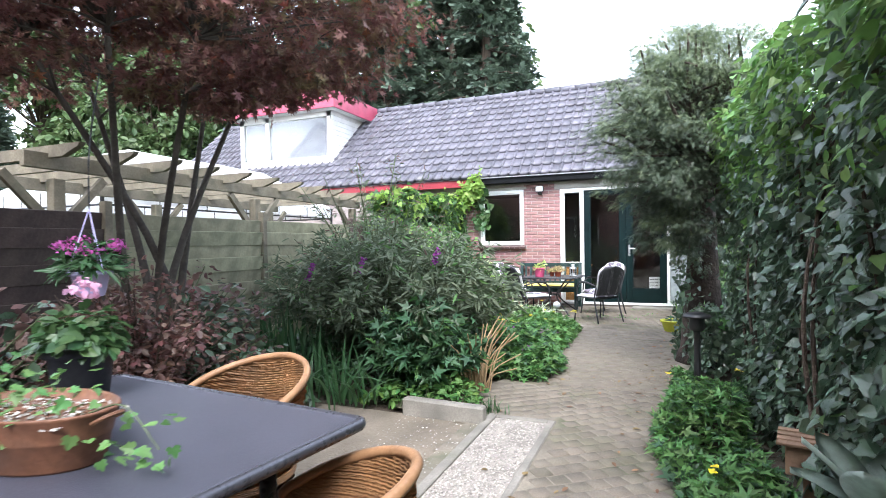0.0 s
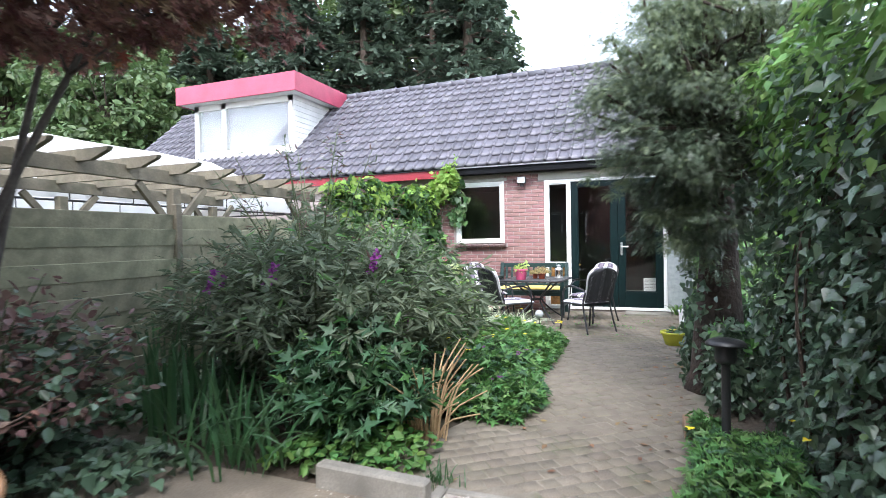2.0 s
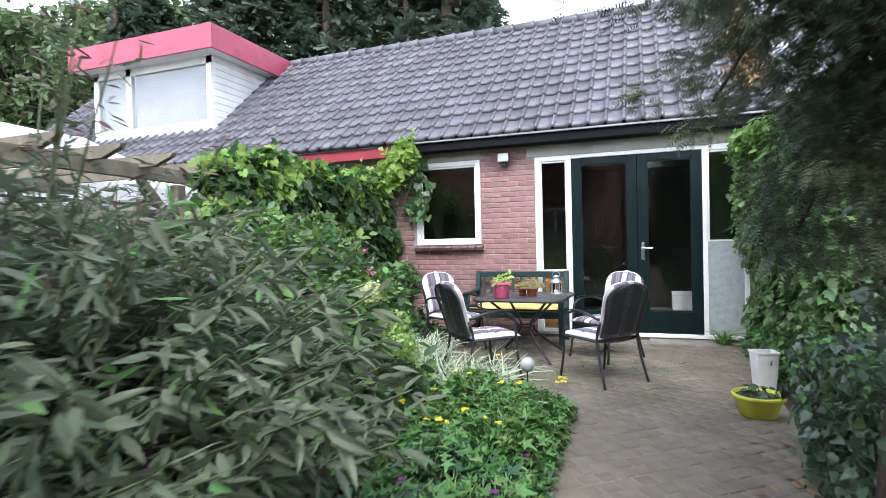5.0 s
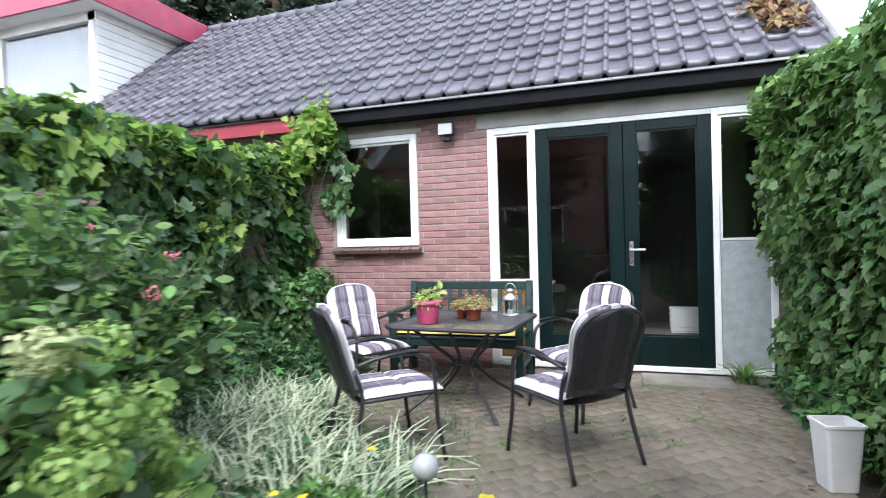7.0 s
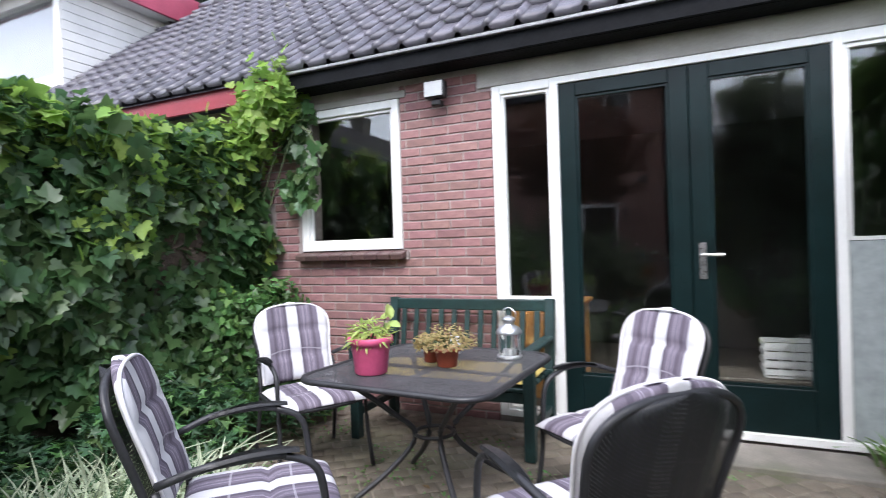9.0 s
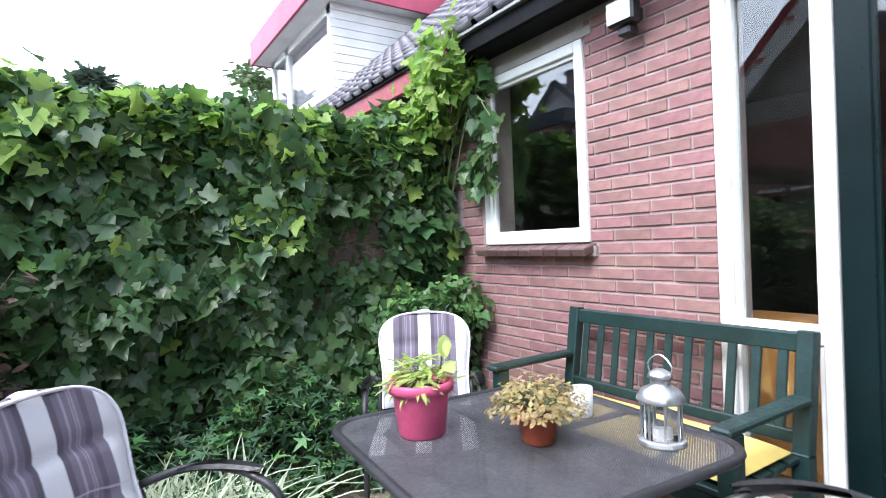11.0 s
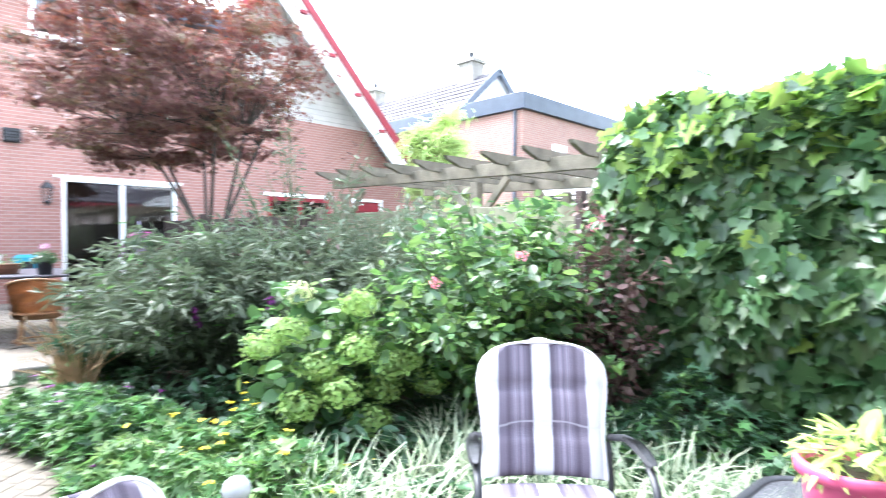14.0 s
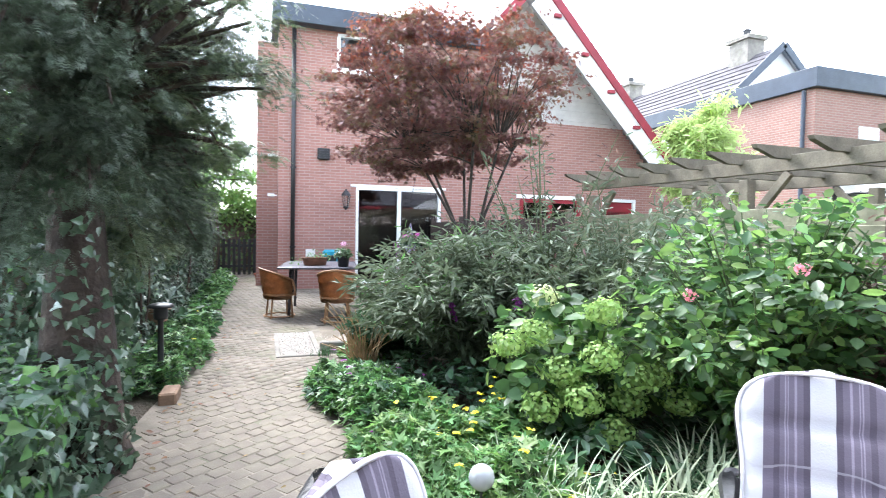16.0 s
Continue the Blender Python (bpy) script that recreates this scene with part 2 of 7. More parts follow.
M["rose"] = leaf_mat("pink_rose_petals", (0.7, 0.25, 0.3), 0.6, 0.3, 0.35)
M["purple"] = leaf_mat("purple_petals", (0.22, 0.04, 0.22), 0.6, 0.4, 0.3)
M["yellow"] = leaf_mat("yellow_petals", (0.75, 0.62, 0.04), 0.6, 0.2, 0.3)
M["litter"] = leaf_mat("brown_fallen_leaves", (0.2, 0.12, 0.06), 0.8, 0.7, 0.1)


# ---- shaping ----
def part(name, bm, material, parent=None, label="", smooth=False):
    """Links a bmesh as one mesh object under a thing or a part."""
    me = bpy.data.meshes.new(name)
    bmesh.ops.recalc_face_normals(bm, faces=bm.faces)
    bm.to_mesh(me)
    bm.free()
    me.materials.append(M[material] if isinstance(material, str) else material)
    if smooth:
        me.shade_smooth()
    ob = new(name, me)
    ob.parent = parent
    if label:
        ob["label"] = label
    return ob


def thing(name, label, category, group="", kind="", at=None):
    return tagged(place(new(name), at), label, category, group, kind)


def place(ob, at):
    if at is not None:
        ob.matrix_basis = at
    return ob


def box(bm, x0, x1, y0, y1, z0, z1, bevel=0.0):
    r = bmesh.ops.create_cube(bm, size=1.0, matrix=Matrix.LocRotScale(((x0 + x1) / 2, (y0 + y1) / 2, (z0 + z1) / 2), None, (abs(x1 - x0), abs(y1 - y0), abs(z1 - z0))))
    if bevel:
        edges = list({e for v in r["verts"] for e in v.link_edges})
        bmesh.ops.bevel(bm, geom=edges, offset=bevel, segments=1, affect="EDGES")
    return bm


def boxes(*rows, bevel=0.0):
    bm = bmesh.new()
    for r in rows:
        box(bm, *r, bevel=bevel)
    return bm


def beam(bm, a, b, w, h, bevel=0.003):
    """A squared beam from a to b."""
    a, b = Vector(a), Vector(b)
    d = b - a
    rot = d.to_track_quat("Y", "Z").to_matrix().to_4x4()
    m = Matrix.Translation((a + b) / 2) @ rot @ Matrix.Diagonal((w, d.length, h, 1))
    r = bmesh.ops.create_cube(bm, size=1.0, matrix=m)
    if bevel:
        bmesh.ops.bevel(bm, geom=list({e for v in r["verts"] for e in v.link_edges}), offset=bevel, segments=1, affect="EDGES")
    return bm


def tube(bm, pts, radius, sides=8, cap=True):
    """A round bar along pts; radius is one number or one for each point."""
    pts = [Vector(p) for p in pts]
    rs = radius if isinstance(radius, (list, tuple)) else [radius] * len(pts)
    rings, up = [], Vector((0, 0, 1))
    for i, p in enumerate(pts):
        d = (pts[min(i + 1, len(pts) - 1)] - pts[max(i - 1, 0)]).normalized()
        side = d.cross(up)
        if side.length < 0.05:
            side = d.cross(Vector((1, 0, 0)))
        side.normalize()
        other = d.cross(side).normalized()
        rings.append([bm.verts.new(p + rs[i] * (math.cos(a) * side + math.sin(a) * other)) for a in (math.tau * k / sides for k in range(sides))])
    for a, b in zip(rings, rings[1:]):
        for k in range(sides):
            bm.faces.new((a[k], a[(k + 1) % sides], b[(k + 1) % sides], b[k]))
    if cap:
        bm.faces.new(rings[0])
        bm.faces.new(list(reversed(rings[-1])))
    return bm


def curve_pts(pts, n=24):
    """A smooth line through pts (Catmull-Rom)."""
    p = [Vector(q) for q in pts]
    p = [2 * p[0] - p[1], *p, 2 * p[-1] - p[-2]]
    out = []
    segs = len(p) - 3
    for k in range(n + 1):
        u = k / n * segs
        i = min(int(u), segs - 1)
        t = u - i
        a, b, c, d = p[i:i + 4]
        out.append(0.5 * ((2 * b) + (c - a) * t + (2 * a - 5 * b + 4 * c - d) * t * t + (3 * b - a - 3 * c + d) * t ** 3))
    return out


def lathe(bm, profile, sides=24, centre=(0, 0, 0), sx=1.0, sy=1.0):
    """A turned form from (radius, height) pairs."""
    c = Vector(centre)
    rings = []
    for r, z in profile:
        rings.append([bm.verts.new(c + Vector((sx * r * math.cos(a), sy * r * math.sin(a), z))) for a in (math.tau * k / sides for k in range(sides))])
    for a, b in zip(rings, rings[1:]):
        for k in range(sides):
            bm.faces.new((a[k], a[(k + 1) % sides], b[(k + 1) % sides], b[k]))
    if profile[0][0] > 1e-4:
        bm.faces.new(list(reversed(rings[0])))
    if profile[-1][0] > 1e-4:
        bm.faces.new(rings[-1])
    bmesh.ops.remove_doubles(bm, verts=bm.verts, dist=1e-5)
    return bm


def mesh_from(name, verts, faces, material, smooth=False):
    """A mesh from arrays: verts (n, 3) and faces (m, k) of one size."""
    verts, faces = np.asarray(verts, np.float32), np.asarray(faces, np.int32)
    me = bpy.data.meshes.new(name)
    me.vertices.add(len(verts))
    me.vertices.foreach_set("co", verts.ravel())
    k = faces.shape[1]
    me.loops.add(faces.size)
    me.loops.foreach_set("vertex_index", faces.ravel())
    me.polygons.add(len(faces))
    me.polygons.foreach_set("loop_start", np.arange(0, faces.size, k, dtype=np.int32))
    me.polygons.foreach_set("loop_total", np.full(len(faces), k, np.int32))
    me.materials.append(M[material] if isinstance(material, str) else material)
    me.update(calc_edges=True)
    if smooth:
        me.shade_smooth()
    return me


# ---- leaves: outlines in units of the leaf's length, folded along the midrib ----
def spray_shape(pairs=6):
    """A flat yew twig: a thin rib with narrow needles in two rows, shorter towards the tip."""
    v, f = [(-0.012, 0, 0), (0.012, 0, 0), (0, 1, -0.05)], [(0, 1, 2)]
    for k in range(pairs):
        y = 0.06 + 0.86 * k / (pairs - 1)
        w = 0.3 * (1 - 0.55 * abs(2 * k / (pairs - 1) - 0.8) ** 2)
        for sg in (-1, 1):
            b = len(v)
            v += [(0, y - 0.035, 0), (0, y + 0.045, 0), (sg * w, y + 0.13, 0.05 * w)]
            f.append((b, b + 1, b + 2) if sg < 0 else (b + 1, b, b + 2))
    return np.array(v, np.float32), np.array(f, np.int32)


def leaf_shape(kind):
    """(vertices, triangles) of one leaf that lies along +y and faces +z."""
    if kind == "lance":
        rim = [(0.09, 0.25), (0.1, 0.5), (0.05, 0.8)]
    elif kind == "oval":
        rim = [(0.2, 0.2), (0.3, 0.5), (0.18, 0.82)]
    elif kind == "ivy":
        rim = [(0.32, -0.04), (0.44, 0.22), (0.31, 0.46), (0.17, 0.72)]
    elif kind == "vine":
        rim = [(0.2, -0.2), (0.43, -0.1), (0.57, 0.12), (0.41, 0.23), (0.53, 0.52), (0.29, 0.53), (0.16, 0.78)]
    elif kind == "palm":
        rim = [(0.16, 0.04), (0.42, -0.1), (0.16, 0.2), (0.52, 0.42), (0.15, 0.4), (0.08, 0.7)]
    elif kind == "acer":
        rim = [(0.1, 0.06), (0.4, -0.16), (0.12, 0.18), (0.55, 0.3), (0.1, 0.36), (0.34, 0.72), (0.06, 0.5)]
    elif kind == "spray":
        return spray_shape()
    elif kind == "needle":
        rim = [(0.22, 0.15), (0.1, 0.3), (0.24, 0.5), (0.09, 0.6), (0.16, 0.82)]
    else:
        rim = [(0.04, 0.3), (0.035, 0.7)]
    n = len(rim)
    v = [(0, 0, 0), (0, 1, -0.06)]
    v += [(x, y, 0.22 * x) for x, y in rim] + [(-x, y, 0.22 * x) for x, y in rim]
    f = []
    for base, flip in ((2, 0), (2 + n, 1)):
        ring = [0] + list(range(base, base + n)) + [1]
        mid = 0
        for a, b in zip(ring[1:], ring[2:]):
            f.append((mid, b, a) if flip else (mid, a, b))
    return np.array(v, np.float32), np.array(f, np.int32)


def leaves(name, points, normals, size, kind, material, rng, parent=None, droop=0.35, spread=0.6, wide=1.0, vary=0.35, axes=None):
    """One mesh of leaves at points, each facing about its normal (or lying along its axis), tip hanging, of uneven size."""
    tv, tf = leaf_shape(kind)
    p = np.asarray(points, np.float32)
    k = len(p)
    nz = np.asarray(normals, np.float32) + rng.normal(0, spread, (k, 3))
    nz /= np.linalg.norm(nz, axis=1, keepdims=True) + 1e-6
    if axes is None:
        ay = rng.normal(0, 0.6, (k, 3)) + np.array((0, 0, -droop * 2))
    else:
        ay = np.asarray(axes, np.float32) + rng.normal(0, 0.25, (k, 3))
    ay -= nz * (ay * nz).sum(1, keepdims=True)
    ay /= np.linalg.norm(ay, axis=1, keepdims=True) + 1e-6
    ax = np.cross(ay, nz)
    s = size * (1 + vary * rng.uniform(-1, 1, k))[:, None, None]
    t = tv[None] * np.array((wide, 1, 1), np.float32)
    t = np.repeat(t, k, 0)
    t[:, :, 2] += rng.uniform(-0.25, 0.25, (k, 1)) * t[:, :, 1] ** 2
    v = p[:, None] + s * (t[:, :, 0:1] * ax[:, None] + t[:, :, 1:2] * ay[:, None] + t[:, :, 2:3] * nz[:, None])
    f = tf[None] + (np.arange(k) * len(tv))[:, None, None]
    ob = new(name, mesh_from(name, v.reshape(-1, 3), f.reshape(-1, 3), material))
    ob.parent = parent
    if k > 20:
        ob["kind"] = "stuff"
    return ob


def clumps(rng, centres, radii, per, hollow=0.55):
    """Points and outward normals on many small uneven clumps."""
    c = np.repeat(np.asarray(centres, np.float32), per, 0)
    r = np.repeat(np.asarray(radii, np.float32), per, 0)
    if r.ndim == 1:
        r = r[:, None]
    d = rng.normal(0, 1, (len(c), 3))
    d /= np.linalg.norm(d, axis=1, keepdims=True)
    q = rng.uniform(hollow, 1.1, (len(c), 1)) * (1 + 0.15 * rng.normal(0, 1, (len(c), 1)))
    return c + d * r * q, d


def in_blob(rng, n, centre, radius, shell=0.5):
    """n points in an ellipsoid, kept towards its skin."""
    d = rng.normal(0, 1, (n, 3))
    d /= np.linalg.norm(d, axis=1, keepdims=True)
    q = rng.uniform(shell ** 3, 1, (n, 1)) ** (1 / 3)
    return np.asarray(centre) + d * q * np.asarray(radius)


# ---- ground, beds and paving ----
def sheet(name, x0, x1, y0, y1, z, material, step=0.0, rough=0.0, label="", category=""):
    nx = max(1, int((x1 - x0) / step)) if step else 1
    ny = max(1, int((y1 - y0) / step)) if step else 1
    v = [(x0 + (x1 - x0) * i / nx, y0 + (y1 - y0) * j / ny, z) for j in range(ny + 1) for i in range(nx + 1)]
    if rough:
        v = [(x, y, q + rough * (noise.noise((x * 1.3, y * 1.3, 5)) + 0.5 * noise.noise((x * 5, y * 5, 9)))) for x, y, q in v]
    f = [(j * (nx + 1) + i, j * (nx + 1) + i + 1, (j + 1) * (nx + 1) + i + 1, (j + 1) * (nx + 1) + i) for j in range(ny) for i in range(nx)]
    return tagged(new(name, mesh_from(name, v, f, material, True)), label, category, kind="structure")


sheet("ground", -600, 600, -600, 600, -0.06, "far_ground", label="flat grassy ground reaching the horizon", category="ground")


def left_edge(y):
    return float(np.interp(y, (-8, -2.9, -2.8, 1.7, 1.8, 3.55, 3.6, 4.4, 5.2, 7.0, 7.6, 8.3, 9.2, 10.4), (-0.75, -0.75, -2.7, -2.7, -1.2, -1.2, -1.9, -1.35, -1.1, -1.2, -1.55, -2.3, -3.2, -3.6)))


def right_edge(y):
    return float(np.interp(y, (-8, 0, 2, 4.6, 6.5, 8.5, 9.5, 10.4), (0.3, 0.1, -0.08, -0.02, 0.17, 0.15, 0.3, 0.6)))


sand_v, sand_f = [], []
for i, y in enumerate(np.arange(-8, 10.43, 0.2)):
    sand_v += [(left_edge(y) - 0.1, y, -0.0045), (right_edge(y) + 0.12, y, -0.0045)]
    if i:
        sand_f.append((2 * i - 2, 2 * i - 1, 2 * i + 1, 2 * i))
tagged(new("pavement", mesh_from("pavement", sand_v, sand_f, "joint_sand")), "small worn brown-grey square setts in diagonal bond", "pavement", kind="structure")
pavement = bpy.data.objects["pavement"]
sheet("bed_soil_west", -4.35, -1.0, 3.5, 10.42, -0.035, "soil", 0.12, 0.035, "dark bare soil of the planting bed", "soil")
sheet("bed_soil_east", -0.02, 3.0, -8, 10.42, -0.035, "soil", 0.15, 0.03, "dark soil under the hedge", "soil")
sheet("bed_soil_terrace", -4.35, -1.3, -2.85, 3.5, -0.012, "sandy", 0.15, 0.012, "bare sandy soil beside the terrace", "soil")


# ---- annex: brick front, openings, room behind ----
FY = 10.42
WX0, WX1, WZ0, WZ1 = -3.47, -2.58, 1.155, 2.24
DX0, DX1, DX2, DZ0, DZ1 = -1.87, 0.06, 0.47, 0.03, 2.215
EAVE = 2.37
wall_front = part("wall_annex_front", boxes(
    (-12.4, WX0, FY + 0.008, FY + 0.25, -0.06, EAVE), (WX0, WX1, FY + 0.008, FY + 0.25, -0.06, WZ0 - 0.002), (WX0, WX1, FY + 0.008, FY + 0.25, WZ1 + 0.002, EAVE),
    (WX1, DX0, FY + 0.008, FY + 0.25, -0.06, EAVE), (DX0, DX2, FY + 0.008, FY + 0.25, DZ1 + 0.002, EAVE), (DX2, 0.8, FY + 0.008, FY + 0.25, -0.06, EAVE), (DX0, DX2, FY + 0.008, FY + 0.25, -0.06, DZ0 - 0.002)), "mortar")
tagged(wall_front, "purple-red brick wall of the garden annex", "wall", kind="structure")
tagged(part("wall_annex_inside", boxes((-4.3, 0.8, 13.2, 13.3, -0.05, 2.4), (-4.4, -4.3, FY + 0.25, 13.3, -0.05, 2.4), (0.8, 0.9, FY, 13.3, -0.05, 2.5)), "inside"), "plaster walls of the room inside, coloured near black as its shade", "wall", kind="structure")
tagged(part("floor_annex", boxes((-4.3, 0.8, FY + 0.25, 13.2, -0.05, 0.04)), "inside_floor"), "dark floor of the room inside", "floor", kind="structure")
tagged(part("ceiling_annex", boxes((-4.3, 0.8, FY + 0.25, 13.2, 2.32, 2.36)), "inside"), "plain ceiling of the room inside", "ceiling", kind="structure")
tagged(part("lintel", boxes((DX0 - 0.1, 0.66, FY - 0.012, FY + 0.05, DZ1 + 0.004, 2.355), bevel=0.004), "lintel"), "long grey concrete lintel above the glazed doors", "lintel", kind="structure")
tagged(part("lintel", boxes((WX0 - 0.05, WX1 + 0.06, FY - 0.01, FY + 0.05, WZ1 + 0.004, WZ1 + 0.055), bevel=0.004), "lintel"), "short grey lintel above the window", "lintel", kind="structure")


def frame_bars(x0, x1, z0, z1, w, y0, y1, bottom=None):
    b = w if bottom is None else bottom
    return [(x0, x0 + w, y0, y1, z0, z1), (x1 - w, x1, y0, y1, z0, z1), (x0 + w, x1 - w, y0, y1, z1 - w, z1), (x0 + w, x1 - w, y0, y1, z0, z0 + b)]


def pane(x0, x1, z0, z1, y, parent):
    ob = part("pane", boxes((x0, x1, y, y + 0.006, z0, z1)), "double_glass", parent)
    ob.visible_shadow = False
    return ob


win = thing("window_1", "square white-framed window with dark reflecting glass", "window", kind="structure")
part("window_frame", boxes(*frame_bars(WX0, WX1, WZ0, WZ1, 0.058, FY - 0.012, FY + 0.07), bevel=0.004), "white", win)
part("sash", boxes(*frame_bars(WX0 + 0.06, WX1 - 0.06, WZ0 + 0.06, WZ1 - 0.06, 0.022, FY + 0.012, FY + 0.05), bevel=0.003), "white", win)
pane(WX0 + 0.07, WX1 - 0.07, WZ0 + 0.07, WZ1 - 0.07, FY + 0.03, win)
sill = tagged(part("window_sill", boxes((WX0 - 0.03, WX1 + 0.05, FY - 0.015, FY + 0.02, WZ0 - 0.075, WZ0 - 0.02)), "mortar"), "sloping sill of dark glazed bricks under the window", "window sill", kind="structure")
sill_bm = boxes((-0.049, 0.049, -0.11, 0.0, -0.045, 0.0), bevel=0.006)
one = part("brick", sill_bm, "sill_brick", sill)
for i in range(9):
    o = one if i == 0 else new("brick", one.data)
    o.parent = sill
    o.matrix_basis = pose(WX0 + 0.03 + i * 0.106, FY + 0.015, WZ0 - 0.004, 14 + (i * 37 % 5) * 0.3, 0, 0)

# glazed doors: a narrow side light, two dark green leaves, a second side light half boarded
door = thing("door_1", "dark green glazed double doors in a white frame, closed", "door", kind="structure")
MX = -1.43
part("door_frame", boxes((DX0, DX0 + 0.06, FY - 0.014, FY + 0.08, DZ0, DZ1), (MX - 0.055, MX, FY - 0.014, FY + 0.08, DZ0, DZ1), (DX1 - 0.05, DX1, FY - 0.014, FY + 0.08, DZ0, DZ1),
                         (DX2 - 0.05, DX2, FY - 0.014, FY + 0.08, DZ0, DZ1), (DX0 + 0.06, MX - 0.055, FY - 0.014, FY + 0.08, DZ1 - 0.06, DZ1), (MX, DX1 - 0.05, FY - 0.014, FY + 0.08, DZ1 - 0.045, DZ1),
                         (DX1, DX2 - 0.05, FY - 0.014, FY + 0.08, DZ1 - 0.06, DZ1), (DX0 + 0.06, DX2 - 0.05, FY - 0.02, FY + 0.08, DZ0, DZ0 + 0.045), (DX0 + 0.06, MX - 0.055, FY - 0.01, FY + 0.07, 0.75, 0.8), bevel=0.004), "white", door)
side = part("side_light", boxes(*frame_bars(DX0 + 0.062, MX - 0.057, 0.802, DZ1 - 0.062, 0.018, FY + 0.0, FY + 0.05), bevel=0.003), "white", door, "narrow white side light")
pane(DX0 + 0.08, MX - 0.075, 0.82, DZ1 - 0.08, FY + 0.03, side)
low = part("side_light", boxes(*frame_bars(DX0 + 0.062, MX - 0.057, DZ0 + 0.047, 0.748, 0.018, FY + 0.0, FY + 0.05), bevel=0.003), "white", door)
pane(DX0 + 0.08, MX - 0.075, DZ0 + 0.07, 0.73, FY + 0.03, low)
LEAF_TOP = DZ1 - 0.047
LEAF_MID = -0.68
for a, b in ((MX + 0.002, LEAF_MID - 0.002), (LEAF_MID + 0.002, DX1 - 0.052)):
    leaf = part("door_leaf", boxes((a, a + 0.105, FY + 0.0, FY + 0.05, DZ0 + 0.047, LEAF_TOP), (b - 0.105, b, FY + 0.0, FY + 0.05, DZ0 + 0.047, LEAF_TOP),
                                   (a + 0.105, b - 0.105, FY + 0.0, FY + 0.05, LEAF_TOP - 0.085, LEAF_TOP), (a + 0.105, b - 0.105, FY + 0.0, FY + 0.05, DZ0 + 0.047, DZ0 + 0.3), bevel=0.004), "green_door", door)
    part("glazing_bead", boxes(*frame_bars(a + 0.105, b - 0.105, DZ0 + 0.3, LEAF_TOP - 0.085, 0.014, FY + 0.01, FY + 0.03)), "green_door", leaf)
    pane(a + 0.11, b - 0.11, DZ0 + 0.305, LEAF_TOP - 0.09, FY + 0.022, leaf)
hb = boxes((LEAF_MID + 0.035, LEAF_MID + 0.072, FY - 0.01, FY, 0.93, 1.14), bevel=0.003)
tube(hb, [(LEAF_MID + 0.053, FY - 0.01, 1.07), (LEAF_MID + 0.053, FY - 0.05, 1.07), (LEAF_MID + 0.075, FY - 0.055, 1.07), (LEAF_MID + 0.16, FY - 0.055, 1.068)], 0.009, 8)
part("door_handle", hb, "chrome", door, "steel lever handle on a long plate")
right_side = part("side_light", boxes(*frame_bars(DX1 + 0.002, DX2 - 0.052, 1.13, DZ1 - 0.062, 0.02, FY + 0.0, FY + 0.05)), "white", door)
pane(DX1 + 0.015, DX2 - 0.065, 1.14, DZ1 - 0.075, FY + 0.03, right_side)
part("lower_panel", boxes((DX1 + 0.002, DX2 - 0.052, FY + 0.004, FY + 0.04, DZ0 + 0.047, 1.128), bevel=0.003), "panel_grey", door, "flaking pale grey board")
tagged(part("doorstep", boxes((-0.57, 0.11, 10.04, FY - 0.03, -0.03, 0.022), bevel=0.006), "concrete"), "flat grey concrete doorstep slab before the doors", "step", kind="structure")

# gutter and eave
g = thing("gutter", "black box gutter along the tiled eave", "gutter", kind="structure")
part("front_board", boxes((-3.55, 0.82, FY - 0.21, FY - 0.19, 2.365, 2.47), bevel=0.004), "gutter", g)
part("floor_board", boxes((-3.55, 0.82, FY - 0.188, FY - 0.006, 2.365, 2.38), bevel=0.004), "gutter", g)
part("back_board", boxes((-3.55, 0.82, FY - 0.004, FY + 0.006, 2.372, 2.53), bevel=0.002), "gutter", g)
part("drip_strip", boxes((-3.55, 0.82, FY - 0.235, FY - 0.2, 2.475, 2.497), bevel=0.003), "lead", g, "pale lead strip")
part("red_board", boxes((-12.4, -3.555, FY - 0.21, FY - 0.18, 2.33, 2.48), bevel=0.004), "red", g, "dark red eave board of the neighbouring half")

# roof deck
EY, EZ, RY, RZ = FY - 0.24, 2.5, 12.8, 4.75
ROOF_A = math.atan2(RZ - EZ, RY - EY)
ROOF_L = math.hypot(RZ - EZ, RY - EY)


def roof_at(x, s, h=0.0):
    return pose(x, EY, EZ, math.degrees(ROOF_A)) @ Matrix.Translation((0, s, h))


roof_bm = bmesh.new()
for y0, z0, y1, z1 in ((EY, EZ, RY, RZ), (RY, RZ, 2 * RY - EY, EZ)):
    for x0, x1 in ((-12.4, 0.82),):
        q = [bm_v for bm_v in (roof_bm.verts.new((x0, y0, z0 - 0.03)), roof_bm.verts.new((x1, y0, z0 - 0.03)), roof_bm.verts.new((x1, y1, z1 - 0.03)), roof_bm.verts.new((x0, y1, z1 - 0.03)))]
        roof_bm.faces.new(q)
for x in (-12.4, 0.8):
    roof_bm.faces.new([roof_bm.verts.new(p) for p in ((x, EY + 0.1, EZ - 0.06), (x, RY, RZ - 0.04), (x, 2 * RY - EY - 0.1, EZ - 0.06))])
bmesh.ops.solidify(roof_bm, geom=roof_bm.faces[:], thickness=0.02)
roof = tagged(part("roof", roof_bm, "tile_far"), "steep roof of glossy grey-violet interlocking tiles", "roof", kind="structure")
tagged(part("wall_annex_back", boxes((-12.4, 0.82, 2 * RY - EY - 0.4, 2 * RY - EY - 0.2, -0.06, EZ - 0.05)), "house_brick"), "brick back wall of the annex", "wall", kind="structure")
vb = bmesh.new()
